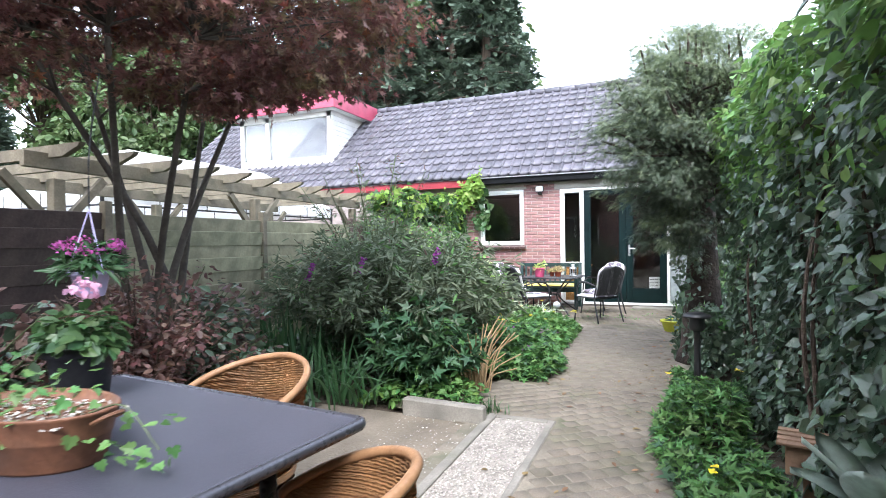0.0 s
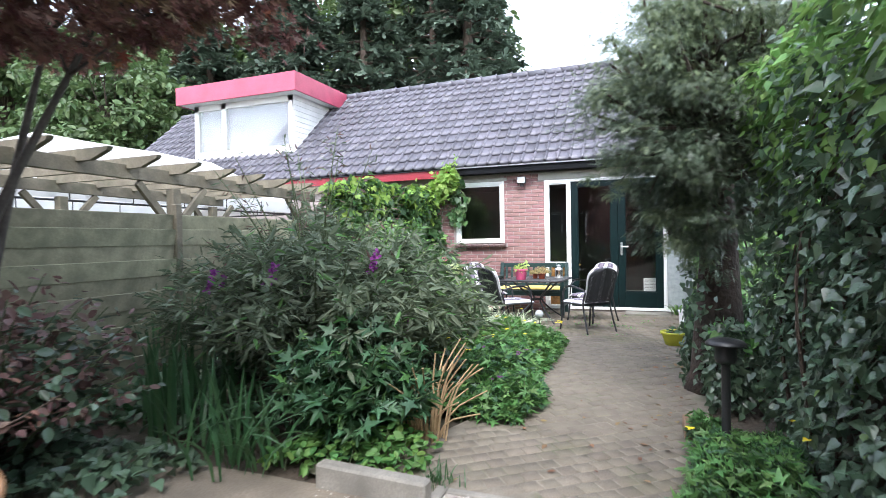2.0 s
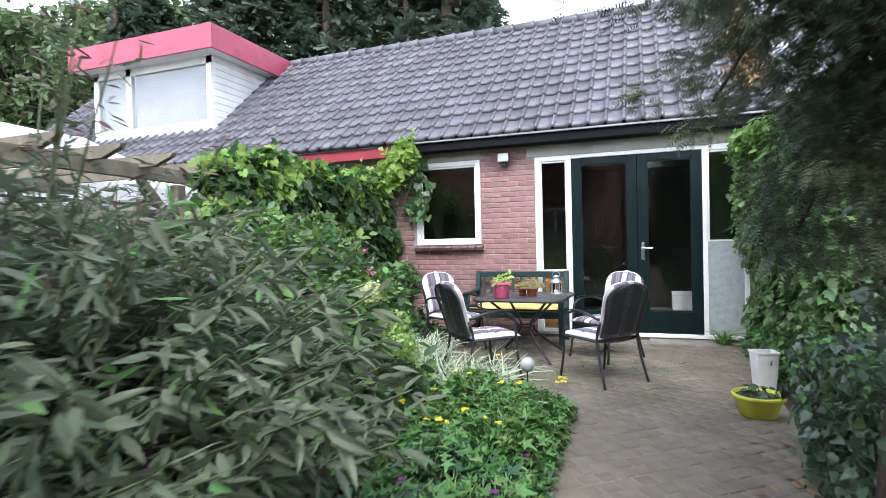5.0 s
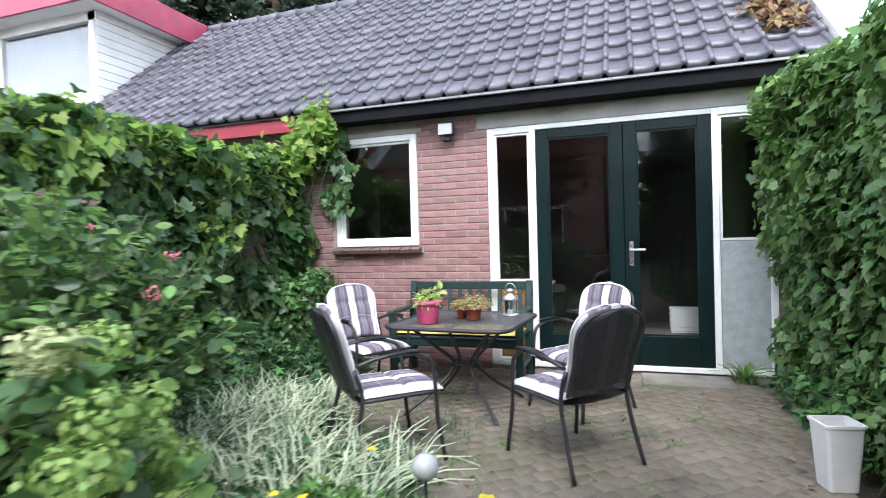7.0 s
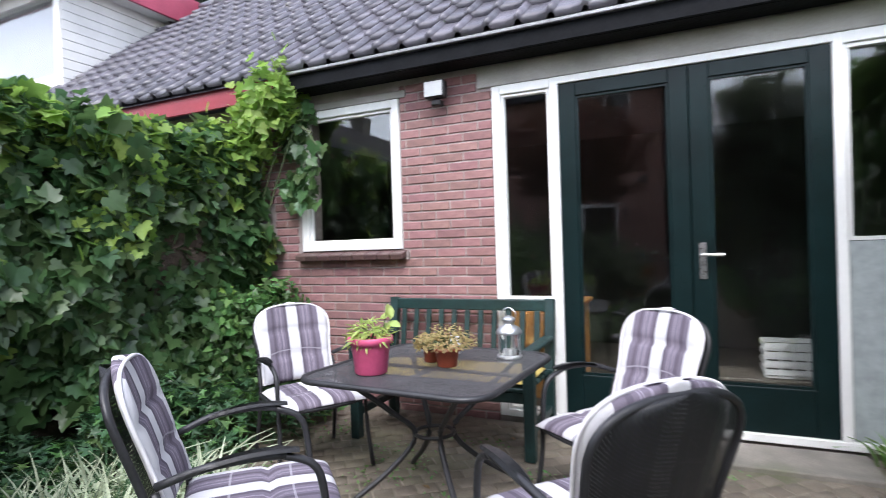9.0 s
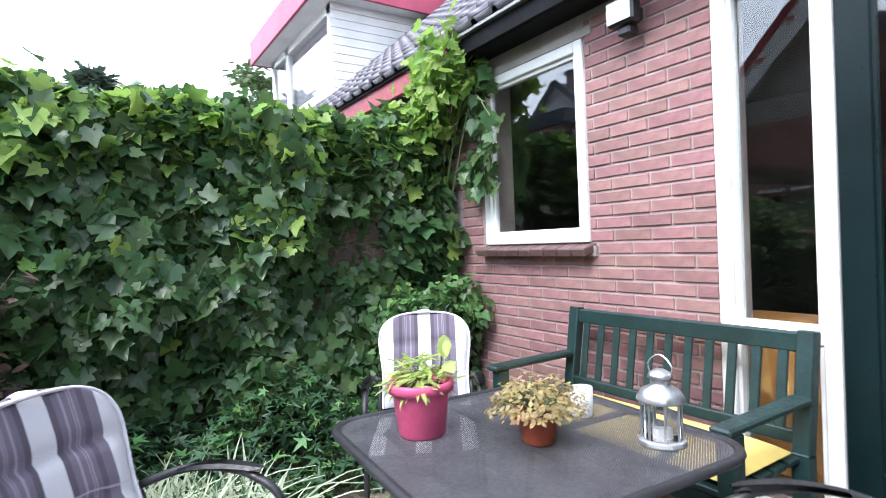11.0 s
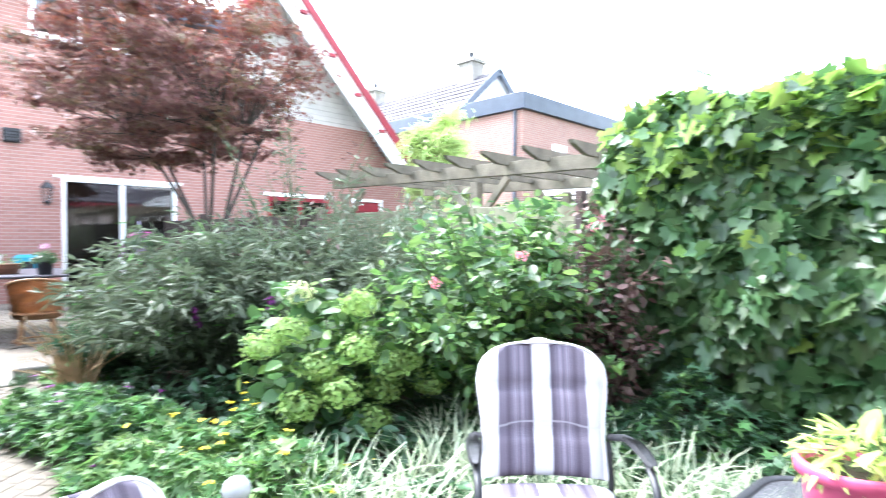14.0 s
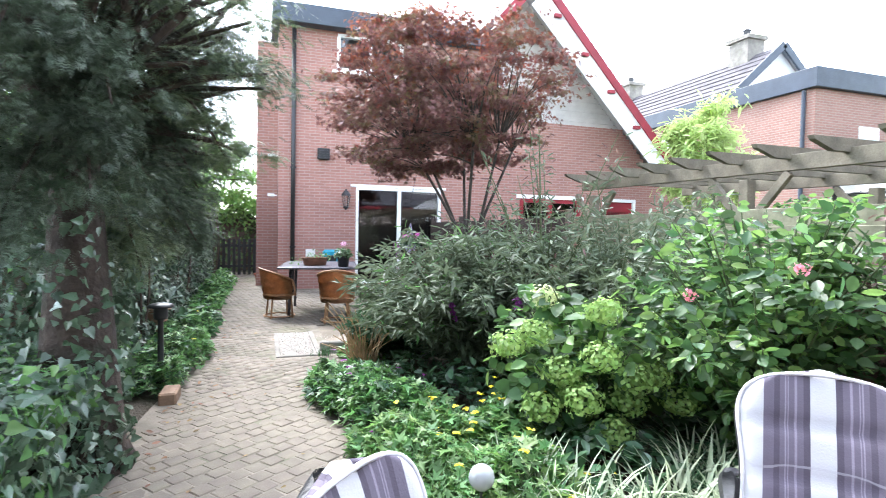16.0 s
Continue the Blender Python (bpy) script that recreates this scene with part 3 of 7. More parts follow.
beam(vb, (0.86, EY - 0.02, EZ - 0.01), (0.86, RY, RZ + 0.01), 0.05, 0.16, 0.004)
part("verge_board", vb, "white_board", roof, "white verge board")
rb = bmesh.new()
for i in range(38):
    x = -12.4 + i * 0.35
    tube(rb, [(x, RY, RZ + 0.005), (x + 0.3, RY, RZ + 0.01), (x + 0.36, RY, RZ + 0.02)], [0.085, 0.09, 0.1], 10)
part("ridge_tiles", rb, "tile_far", roof, "half-round ridge tiles", True)

# dormer on the neighbouring half
dm = thing("dormer", "white boarded dormer with a crimson flat-roof edge", "dormer", kind="structure")
dx0, dx1, dy0 = -10.1, -7.35, 10.95
part("front_wall", boxes((dx0, dx1, dy0, dy0 + 0.1, 2.9, 3.35), (dx0, dx0 + 0.12, dy0, dy0 + 0.1, 3.35, 4.42), (dx1 - 0.12, dx1, dy0, dy0 + 0.1, 3.35, 4.42), (dx0 + 0.8, dx0 + 0.92, dy0, dy0 + 0.1, 3.35, 4.42), (dx0, dx1, dy0, dy0 + 0.1, 4.3, 4.45)), "white_board", dm)
for a, b in ((dx0 + 0.12, dx0 + 0.8), (dx0 + 0.92, dx1 - 0.12)):
    pn = part("pane", boxes((a, b, dy0 + 0.03, dy0 + 0.04, 3.35, 4.3)), "glass", dm)
part("blind", boxes((dx0 + 0.1, dx1 - 0.1, dy0 + 0.12, dy0 + 0.13, 3.3, 4.4)), "blind", dm, "pale closed blind behind the panes")
cb = bmesh.new()
for k in range(14):
    z = 2.95 + k * 0.115
    y_end = EY + (z + 0.1 - EZ) / math.tan(ROOF_A) + 0.1
    box(cb, dx1 - 0.02, dx1 + 0.012, dy0, max(y_end, dy0 + 0.05), z, z + 0.109, 0.004)
part("cheek_boards", cb, "white_board", dm, "white weatherboards of the dormer side")
part("fascia", boxes((dx0 - 0.25, dx1 + 0.28, dy0 - 0.3, dy0 - 0.26, 4.42, 4.82), (dx1 + 0.24, dx1 + 0.28, dy0 - 0.26, RY + 0.1, 4.42, 4.82), (dx0 - 0.25, dx0 - 0.21, dy0 - 0.26, RY + 0.1, 4.42, 4.82), bevel=0.005), "pink", dm, "faded crimson fascia board")
part("flat_roof", boxes((dx0 - 0.2, dx1 + 0.23, dy0 - 0.25, RY + 0.5, 4.5, 4.78)), "gutter", dm)
part("soffit", boxes((dx0 - 0.2, dx1 + 0.23, dy0 - 0.25, RY, 4.43, 4.49)), "white_board", dm)

# ---- fence along the neighbour ----
FX = -4.35
fence = thing("fence", "overlapping horizontal board fence, weathered green and brown", "fence", kind="structure")
board_data = {}
for k, (y0, y1, m) in enumerate(((-2.8, -0.9, "dark_fence"), (-0.88, 1.1, "dark_fence"), (1.12, 3.1, "dark_fence"), (3.12, 5.0, "fence"), (5.02, 6.9, "fence"), (6.92, 8.7, "dark_fence"), (8.72, 10.4, "dark_fence"))):
    for j in range(11):
        if (k, m) not in board_data:
            bb = bmesh.new()
            beam(bb, (0, 0, 0), (0, y1 - y0, 0), 0.02, 0.15, 0.003)
            board_data[(k, m)] = part("board", bb, m, fence)
            o = board_data[(k, m)]
        else:
            o = new("board", board_data[(k, m)].data)
            o.parent = fence
        o.matrix_basis = pose(FX + (0.012 if j % 2 else -0.012), y0, 0.06 + j * 0.137, 0, 6, 0)
for y in (-2.8, -0.89, 1.11, 3.11, 5.01, 6.91, 8.71):
    part("post", boxes((FX - 0.035, FX + 0.04, y - 0.035, y + 0.035, -0.06, 1.6), bevel=0.006), "old_wood" if 3 < y < 6 else "dark_fence", fence)

# ---- neighbour's pergola and canopy ----
pg = thing("pergola", "weathered timber pergola with open cross beams on the neighbour's side", "pergola")
PX = -4.8
pb = bmesh.new()
beam(pb, (PX, 2.74, 1.945), (PX, 7.9, 1.88), 0.06, 0.13)
part("long_beam", pb, "old_wood", pg)
pb = bmesh.new()
beam(pb, (PX - 1.7, 2.74, 1.945), (PX - 1.7, 7.9, 1.88), 0.06, 0.13)
part("long_beam", pb, "old_wood", pg)
for i in range(11):
    y = 2.95 + i * 0.48
    z = 1.945 - (y - 2.74) * 0.0126 + 0.078
    rb = bmesh.new()
    v = [rb.verts.new((x, y - 0.025, z + dz)) for x, dz in ((PX + 0.42, 0.05), (PX + 0.4, 0.02), (PX + 0.2, -0.05), (PX - 2.0, -0.05), (PX - 2.2, 0.05))]
    rb.faces.new(v)
    ret = bmesh.ops.extrude_face_region(rb, geom=rb.faces[:])
    bmesh.ops.translate(rb, verts=[e for e in ret["geom"] if isinstance(e, bmesh.types.BMVert)], vec=(0, 0.05, 0))
    part("cross_beam", rb, "old_wood", pg)
for y in (3.0, 5.4, 7.7):
    for x in (PX, PX - 1.7):
        part("post", boxes((x - 0.05, x + 0.05, y - 0.05, y + 0.05, -0.06, 1.8), bevel=0.006), "old_wood", pg)
        for s in (-1, 1):
            bb = bmesh.new()
            beam(bb, (x, y + s * 0.05, 1.42), (x, y + s * 0.42, 1.83), 0.05, 0.07)
            part("brace", bb, "old_wood", pg)

gz = thing("gazebo", "white cloth garden gazebo on a thin metal frame", "gazebo")
gx0, gx1, gy0, gy1 = -9.2, -6.75, 4.8, 10.0
cb = bmesh.new()
corner = [(gx0, gy0, 2.0), (gx1, gy0, 2.0), (gx1, gy1, 2.0), (gx0, gy1, 2.0)]
top = [(gx0 + 0.9, gy0 + 1.1, 2.72), (gx1 - 0.9, gy0 + 1.1, 2.72), (gx1 - 0.9, gy1 - 1.1, 2.72), (gx0 + 0.9, gy1 - 1.1, 2.72)]
cv, tv_ = [cb.verts.new(p) for p in corner], [cb.verts.new(p) for p in top]
hv = [cb.verts.new((p[0], p[1], 1.8)) for p in corner]
for i in range(4):
    j = (i + 1) % 4
    cb.faces.new((cv[i], cv[j], tv_[j], tv_[i]))
    cb.faces.new((hv[i], hv[j], cv[j], cv[i]))
cb.faces.new(tv_)
bmesh.ops.subdivide_edges(cb, edges=cb.edges[:], cuts=4, use_grid_fill=True)
for v in cb.verts:
    v.co.z += 0.04 * noise.noise(v.co * 1.7)
part("canopy", cb, "canopy", gz, "white sagging cloth roof")
for x, y in ((gx0, gy0), (gx1, gy0), (gx1, gy1), (gx0, gy1)):
    part("leg", tube(bmesh.new(), [(x, y, -0.06), (x, y, 2.0)], 0.025, 8), "black_metal", gz)
for a, b in zip(corner, corner[1:] + corner[:1]):
    part("rail", tube(bmesh.new(), [(a[0], a[1], 1.78), (b[0], b[1], 1.78)], 0.015, 6), "black_metal", gz)
    for i in range(1, 6):
        u = i / 6
        x, y = a[0] + (b[0] - a[0]) * u, a[1] + (b[1] - a[1]) * u
        part("strut", tube(bmesh.new(), [(x, y, 1.78), (x, y, 1.98)], 0.008, 6), "black_metal", gz)

# ---- the main house behind ----
HY = -2.85
APX, APZ, LOX, LOZ = -6.65, 7.15, -10.45, 3.12


def holes(x0, x1, z0, z1, y0, y1, cut):
    """Boxes that fill a wall around rectangular openings, each (x0, x1, z0, z1), side by side along x."""
    out, x = [], x0
    for a, b, c, d in sorted(cut):
        out.append((x, a, y0, y1, z0, z1))
        if c > z0:
            out.append((a, b, y0, y1, z0, c))
        out.append((a, b, y0, y1, d, z1))
        x = b
    out.append((x, x1, y0, y1, z0, z1))
    return out


SL = (-4.55, -2.56, 0.1, 2.26)
UP = (-3.6, -2.11, 4.78, 5.58)
NW = (-8.3, -6.6, 0.95, 2.15)
ND = (-10.0, -8.98, 0.05, 2.23)
tagged(part("wall_house", boxes(*holes(-11.4, -0.9, -0.06, 2.6, HY - 0.3, HY, (SL, NW, ND)), *holes(-5.9, -0.9, 2.6, 5.62, HY - 0.3, HY, (UP,)), (-0.9, -0.45, -9.0, -3.7, -0.06, 5.5), (-1.2, -0.9, -9.0, HY - 0.3, -0.06, 5.62)), "house_brick"),
       "tall red brick back wall of the house", "wall", kind="structure")
gw = bmesh.new()
for k in range(12):
    z = 2.6 + k * 0.121
    box(gw, max(-11.4, LOX + (APX - LOX) * (z - LOZ + 0.15) / (APZ - LOZ)), -5.9, HY - 0.3, HY, z, z + 0.121)
tagged(part("wall_gable", gw, "house_brick"), "brick foot of the neighbouring gable", "wall", kind="structure")
gb = bmesh.new()
for k in range(23):
    z = 4.06 + k * 0.13
    u = (z - LOZ) / (APZ - LOZ)
    xl = LOX + (APX - LOX) * u + 0.05
    if xl < -6.2:
        box(gb, xl, -5.9, HY - 0.2, HY - 0.17 + 0.006 * (k % 2), z, z + 0.124)
gable = thing("gable_roof", "steep gable with crimson barge boards over grey boarding", "roof", kind="structure")
part("boarding", gb, "grey_board", gable, "grey horizontal weatherboards")
sb = bmesh.new()
for (xa, za, xb, zb) in ((LOX, LOZ, APX, APZ), (APX, APZ, -5.7, 6.08)):
    v = [sb.verts.new(p) for p in ((xa, HY - 0.2, za), (xa, HY + 0.75, za), (xb, HY + 0.75, zb), (xb, HY - 0.2, zb))]
    sb.faces.new(v)
bmesh.ops.solidify(sb, geom=sb.faces[:], thickness=0.06)
part("soffit", sb, "white_board", gable, "white boarded soffit under the overhang")
wb = bmesh.new()
for (xa, za, xb, zb, w, dz, y, nm) in ((LOX, LOZ, APX, APZ, 0.04, 0.2, HY + 0.78, "r"),):
    beam(wb, (xa, y, za + 0.03), (xb, y, zb + 0.03), w, dz, 0.004)
beam(wb, (APX, HY + 0.78, APZ + 0.03), (-5.7, HY + 0.78, 6.12), 0.04, 0.2, 0.004)
part("barge_board", wb, "red", gable, "crimson barge board")
wb = bmesh.new()
beam(wb, (LOX + 0.26, HY + 0.74, LOZ - 0.06), (APX + 0.05, HY + 0.74, APZ - 0.42), 0.03, 0.5, 0.004)
part("inner_barge", wb, "white_board", gable, "broad white board under the barge")
for k in range(4):
    u = 0.24 + 0.2 * k
    x, z = LOX + (APX - LOX) * u, LOZ + (APZ - LOZ) * u
    part("bracket", boxes((x + 0.08, x + 0.26, HY + 0.7, HY + 0.83, z - 0.17, z - 0.09), bevel=0.006), "red", gable)
rfb = bmesh.new()
v = [rfb.verts.new(p) for p in ((LOX - 0.1, HY + 0.8, LOZ + 0.08), (LOX - 0.1, -9, LOZ + 0.08), (APX, -9, APZ + 0.12), (APX, HY + 0.8, APZ + 0.12))]
rfb.faces.new(v)
bmesh.ops.solidify(rfb, geom=rfb.faces[:], thickness=0.05)
part("roof_slope", rfb, "far_tile", gable)
tagged(part("roof_edge", boxes((-5.75, -0.75, HY - 6, HY + 0.28, 5.62, 6.02), bevel=0.01), "fascia"), "slate-blue flat roof edge of the house", "roof", kind="structure")
tagged(part("roof_end", boxes((-5.95, -5.752, HY - 0.2, HY + 0.3, 5.6, 6.1), bevel=0.01), "red"), "crimson end of the roof edge", "roof", kind="structure")
# backing added for the unseen rooms, their shade given by its near-black colour
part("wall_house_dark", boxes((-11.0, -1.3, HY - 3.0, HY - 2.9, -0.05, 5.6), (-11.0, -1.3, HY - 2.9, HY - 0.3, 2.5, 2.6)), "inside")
tagged(bpy.data.objects["wall_house_dark"], "near-black backing for the shaded rooms behind the house windows", "wall", kind="structure")

sd = thing("door_2", "wide white-framed sliding door with dark glass", "sliding door", kind="structure")
part("door_frame", boxes(*frame_bars(SL[0], SL[1], SL[2], SL[3], 0.06, HY - 0.1, HY + 0.01), ((SL[0] + SL[1]) / 2 - 0.04, (SL[0] + SL[1]) / 2 + 0.04, HY - 0.09, HY, SL[2] + 0.06, SL[3] - 0.06), (SL[0] - 0.12, SL[1] + 0.12, HY - 0.02, HY + 0.025, SL[3] + 0.004, SL[3] + 0.06)), "white", sd)
for a, b in ((SL[0] + 0.06, (SL[0] + SL[1]) / 2 - 0.04), ((SL[0] + SL[1]) / 2 + 0.04, SL[1] - 0.06)):
    pane(a, b, SL[2] + 0.06, SL[3] - 0.06, HY - 0.06, sd)
w2 = thing("window_2", "white upstairs window reflecting the sky", "window", kind="structure")
part("window_frame", boxes(*frame_bars(*UP, 0.07, HY - 0.1, HY + 0.015), (-2.88, -2.81, HY - 0.09, HY + 0.01, UP[2] + 0.07, UP[3] - 0.07)), "white", w2)
pane(UP[0] + 0.07, UP[1] - 0.07, UP[2] + 0.07, UP[3] - 0.07, HY - 0.05, w2)
part("window_sill", boxes((UP[0] - 0.1, UP[1] + 0.1, HY, HY + 0.08, UP[2] - 0.06, UP[2] - 0.004), bevel=0.005), "white", w2)
w3 = thing("window_3", "neighbour's window with dark red frame and white lintel", "window", kind="structure")
part("window_frame", boxes(*frame_bars(*NW, 0.09, HY - 0.1, HY + 0.015), (-7.5, -7.4, HY - 0.09, HY + 0.01, NW[2] + 0.09, NW[3] - 0.09)), "red", w3)
pane(NW[0] + 0.09, NW[1] - 0.09, NW[2] + 0.09, NW[3] - 0.09, HY - 0.05, w3)
part("lintel_board", boxes((NW[0] - 0.1, NW[1] + 0.1, HY, HY + 0.03, NW[3] + 0.004, NW[3] + 0.1)), "white", w3)
d3 = thing("door_3", "neighbour's dark red door under a white lintel", "door", kind="structure")
part("door_leaf", boxes((ND[0] + 0.08, ND[1] - 0.08, HY - 0.08, HY - 0.04, ND[2], ND[3] - 0.08), bevel=0.004), "red", d3)
part("door_frame", boxes((ND[0], ND[0] + 0.08, HY - 0.1, HY + 0.015, ND[2], ND[3]), (ND[1] - 0.08, ND[1], HY - 0.1, HY + 0.015, ND[2], ND[3]), (ND[0], ND[1], HY - 0.1, HY + 0.02, ND[3] - 0.08, ND[3])), "white", d3)
part("light_panel", boxes((ND[0] + 0.2, ND[1] - 0.2, HY - 0.035, HY - 0.03, 1.3, 1.9)), "glass", d3)

# drainpipe, vents, wall fittings
dp = thing("drainpipe", "black drainpipe on the brick corner with clamps", "drainpipe")
part("pipe", tube(bmesh.new(), [(-1.2, HY + 0.06, -0.03), (-1.2, HY + 0.06, 5.6)], 0.045, 12), "black_metal", dp, smooth=True)
for z in (0.9, 2.6, 4.3):
    part("clamp", boxes((-1.26, -1.14, HY, HY + 0.115, z, z + 0.03)), "black_metal", dp)
ventb = thing("wall_vent", "square black vent cover on the brick wall", "vent")
part("cover", boxes((-1.97, -1.71, HY, HY + 0.09, 2.82, 3.06), bevel=0.012), "black_metal", ventb)
for k in range(4):
    part("slat", boxes((-1.95, -1.73, HY + 0.09, HY + 0.105, 2.85 + k * 0.05, 2.875 + k * 0.05)), "dark_metal", ventb)
lan = thing("wall_lantern", "black carriage lantern with glass panes on the wall", "lantern", at=pose(-2.32, HY, 1.69))
lb = bmesh.new()
tube(lb, curve_pts([(0, 0.0, 0.1), (0, 0.09, 0.05), (0, 0.15, 0.09)], 10), 0.012, 8)
part("bracket", lb, "black_metal", lan)
part("roof_cap", lathe(bmesh.new(), [(0.11, 0.36), (0.09, 0.4), (0.05, 0.45), (0.02, 0.47), (0.015, 0.5), (0.0, 0.51)], 6, (0, 0.15, 0)), "black_metal", lan)
part("glass_body", lathe(bmesh.new(), [(0.05, 0.12), (0.085, 0.355)], 6, (0, 0.15, 0)), "glass", lan)
part("base", lathe(bmesh.new(), [(0.02, 0.06), (0.06, 0.1), (0.055, 0.12)], 6, (0, 0.15, 0)), "black_metal", lan)
for k in range(6):
    a = math.tau * k / 6
    part("bar", tube(bmesh.new(), [(0.05 * math.cos(a), 0.15 + 0.05 * math.sin(a), 0.12), (0.085 * math.cos(a), 0.15 + 0.085 * math.sin(a), 0.355)], 0.006, 5), "black_metal", lan)

# ---- houses further off ----
fh = thing("brick_extension", "pale brick two-storey block with slate-blue roof edge", "house", kind="structure")
FHX, FHY = -13.19, -0.4
part("wall", boxes((FHX - 9, FHX, FHY - 12, FHY, -0.06, 4.915)), "far_brick", fh)
part("roof_edge", boxes((FHX - 9.2, FHX + 0.12, FHY - 12.2, FHY + 0.12, 4.92, 5.4), bevel=0.01), "fascia", fh)
part("downpipe", tube(bmesh.new(), [(FHX + 0.06, FHY - 0.25, 0), (FHX + 0.06, FHY - 0.25, 4.9)], 0.05, 8), "fascia", fh)
wn1 = part("window", boxes((FHX + 0.001, FHX + 0.04, FHY - 5.3, FHY - 3.9, 2.5, 4.5)), "white", fh)
for k in range(13):
    part("slat", boxes((FHX + 0.045, FHX + 0.06, FHY - 5.25, FHY - 3.95, 2.55 + k * 0.15, 2.63 + k * 0.15)), "curtain", wn1)
wn2 = part("window", boxes((FHX - 2.2, FHX - 1.5, FHY + 0.001, FHY + 0.04, 2.9, 4.1)), "white", fh)
part("pane", boxes((FHX - 2.13, FHX - 1.57, FHY + 0.045, FHY + 0.05, 2.97, 4.03)), "glass", wn2)
th = thing("tiled_house", "further house with dark tiled roof and two chimneys", "house", kind="structure")
TX = -20.5
tb = bmesh.new()
for s in range(18):
    u0, u1 = s / 18, (s + 1) / 18
    x0, x1, z0, z1 = TX + 5.5 * (1 - u0), TX + 5.5 * (1 - u1), 4.2 + 4.9 * u0, 4.2 + 4.9 * u1
    v = [tb.verts.new(p) for p in ((x0, -7.4, z0 + 0.05), (x1, -7.4, z1), (x1, -24, z1), (x0, -24, z0 + 0.05))]
    tb.faces.new(v)
    v = [tb.verts.new(p) for p in ((x0, -7.4, z0 + 0.05), (x0, -24, z0 + 0.05), (x0 - 0.02, -24, z0 - 0.04), (x0 - 0.02, -7.4, z0 - 0.04))]
    tb.faces.new(v)
part("roof", tb, "far_tile", th)
tb = bmesh.new()
tb.faces.new([tb.verts.new(p) for p in ((TX + 5.3, -7.6, 4.2), (TX, -7.6, 9.0), (TX - 5.3, -7.6, 4.2))])
tb.faces.new([tb.verts.new(p) for p in ((TX, -7.4, 9.1), (TX - 5.5, -7.4, 4.2), (TX - 5.5, -24, 4.2), (TX, -24, 9.1))])
part("gable", tb, "white_board", th, "white gable")
vb = bmesh.new()
beam(vb, (TX + 5.5, -7.36, 4.2), (TX, -7.36, 9.1), 0.08, 0.3, 0.0)
beam(vb, (TX - 5.5, -7.36, 4.2), (TX, -7.36, 9.1), 0.08, 0.3, 0.0)
part("verge", vb, "fascia", th)
part("wall", boxes((TX - 5.2, TX + 5.2, -24, -7.7, -0.06, 4.25)), "far_brick", th)
for y in (-9.2, -17.0):
    ch = part("chimney", boxes((TX - 0.45, TX + 0.45, y - 0.5, y + 0.5, 8.4, 9.95), (TX - 0.55, TX + 0.55, y - 0.6, y + 0.6, 9.75, 9.91)), "concrete", th)
    part("cowl", lathe(bmesh.new(), [(0.16, 9.95), (0.16, 10.25), (0.2, 10.27), (0.02, 10.37)], 10, (TX, y, 0)), "dark_metal", ch)
sg = thing("side_gate", "low black picket gate across the side passage", "gate")
part("rail", boxes((-0.7, 0.6, -7.02, -6.98, 0.2, 0.27), (-0.7, 0.6, -7.02, -6.98, 0.78, 0.85)), "black_metal", sg)
for k in range(10):
    part("picket", boxes((-0.68 + k * 0.135, -0.6 + k * 0.135, -6.975, -6.95, -0.05, 1.0), bevel=0.006), "black_metal", sg)


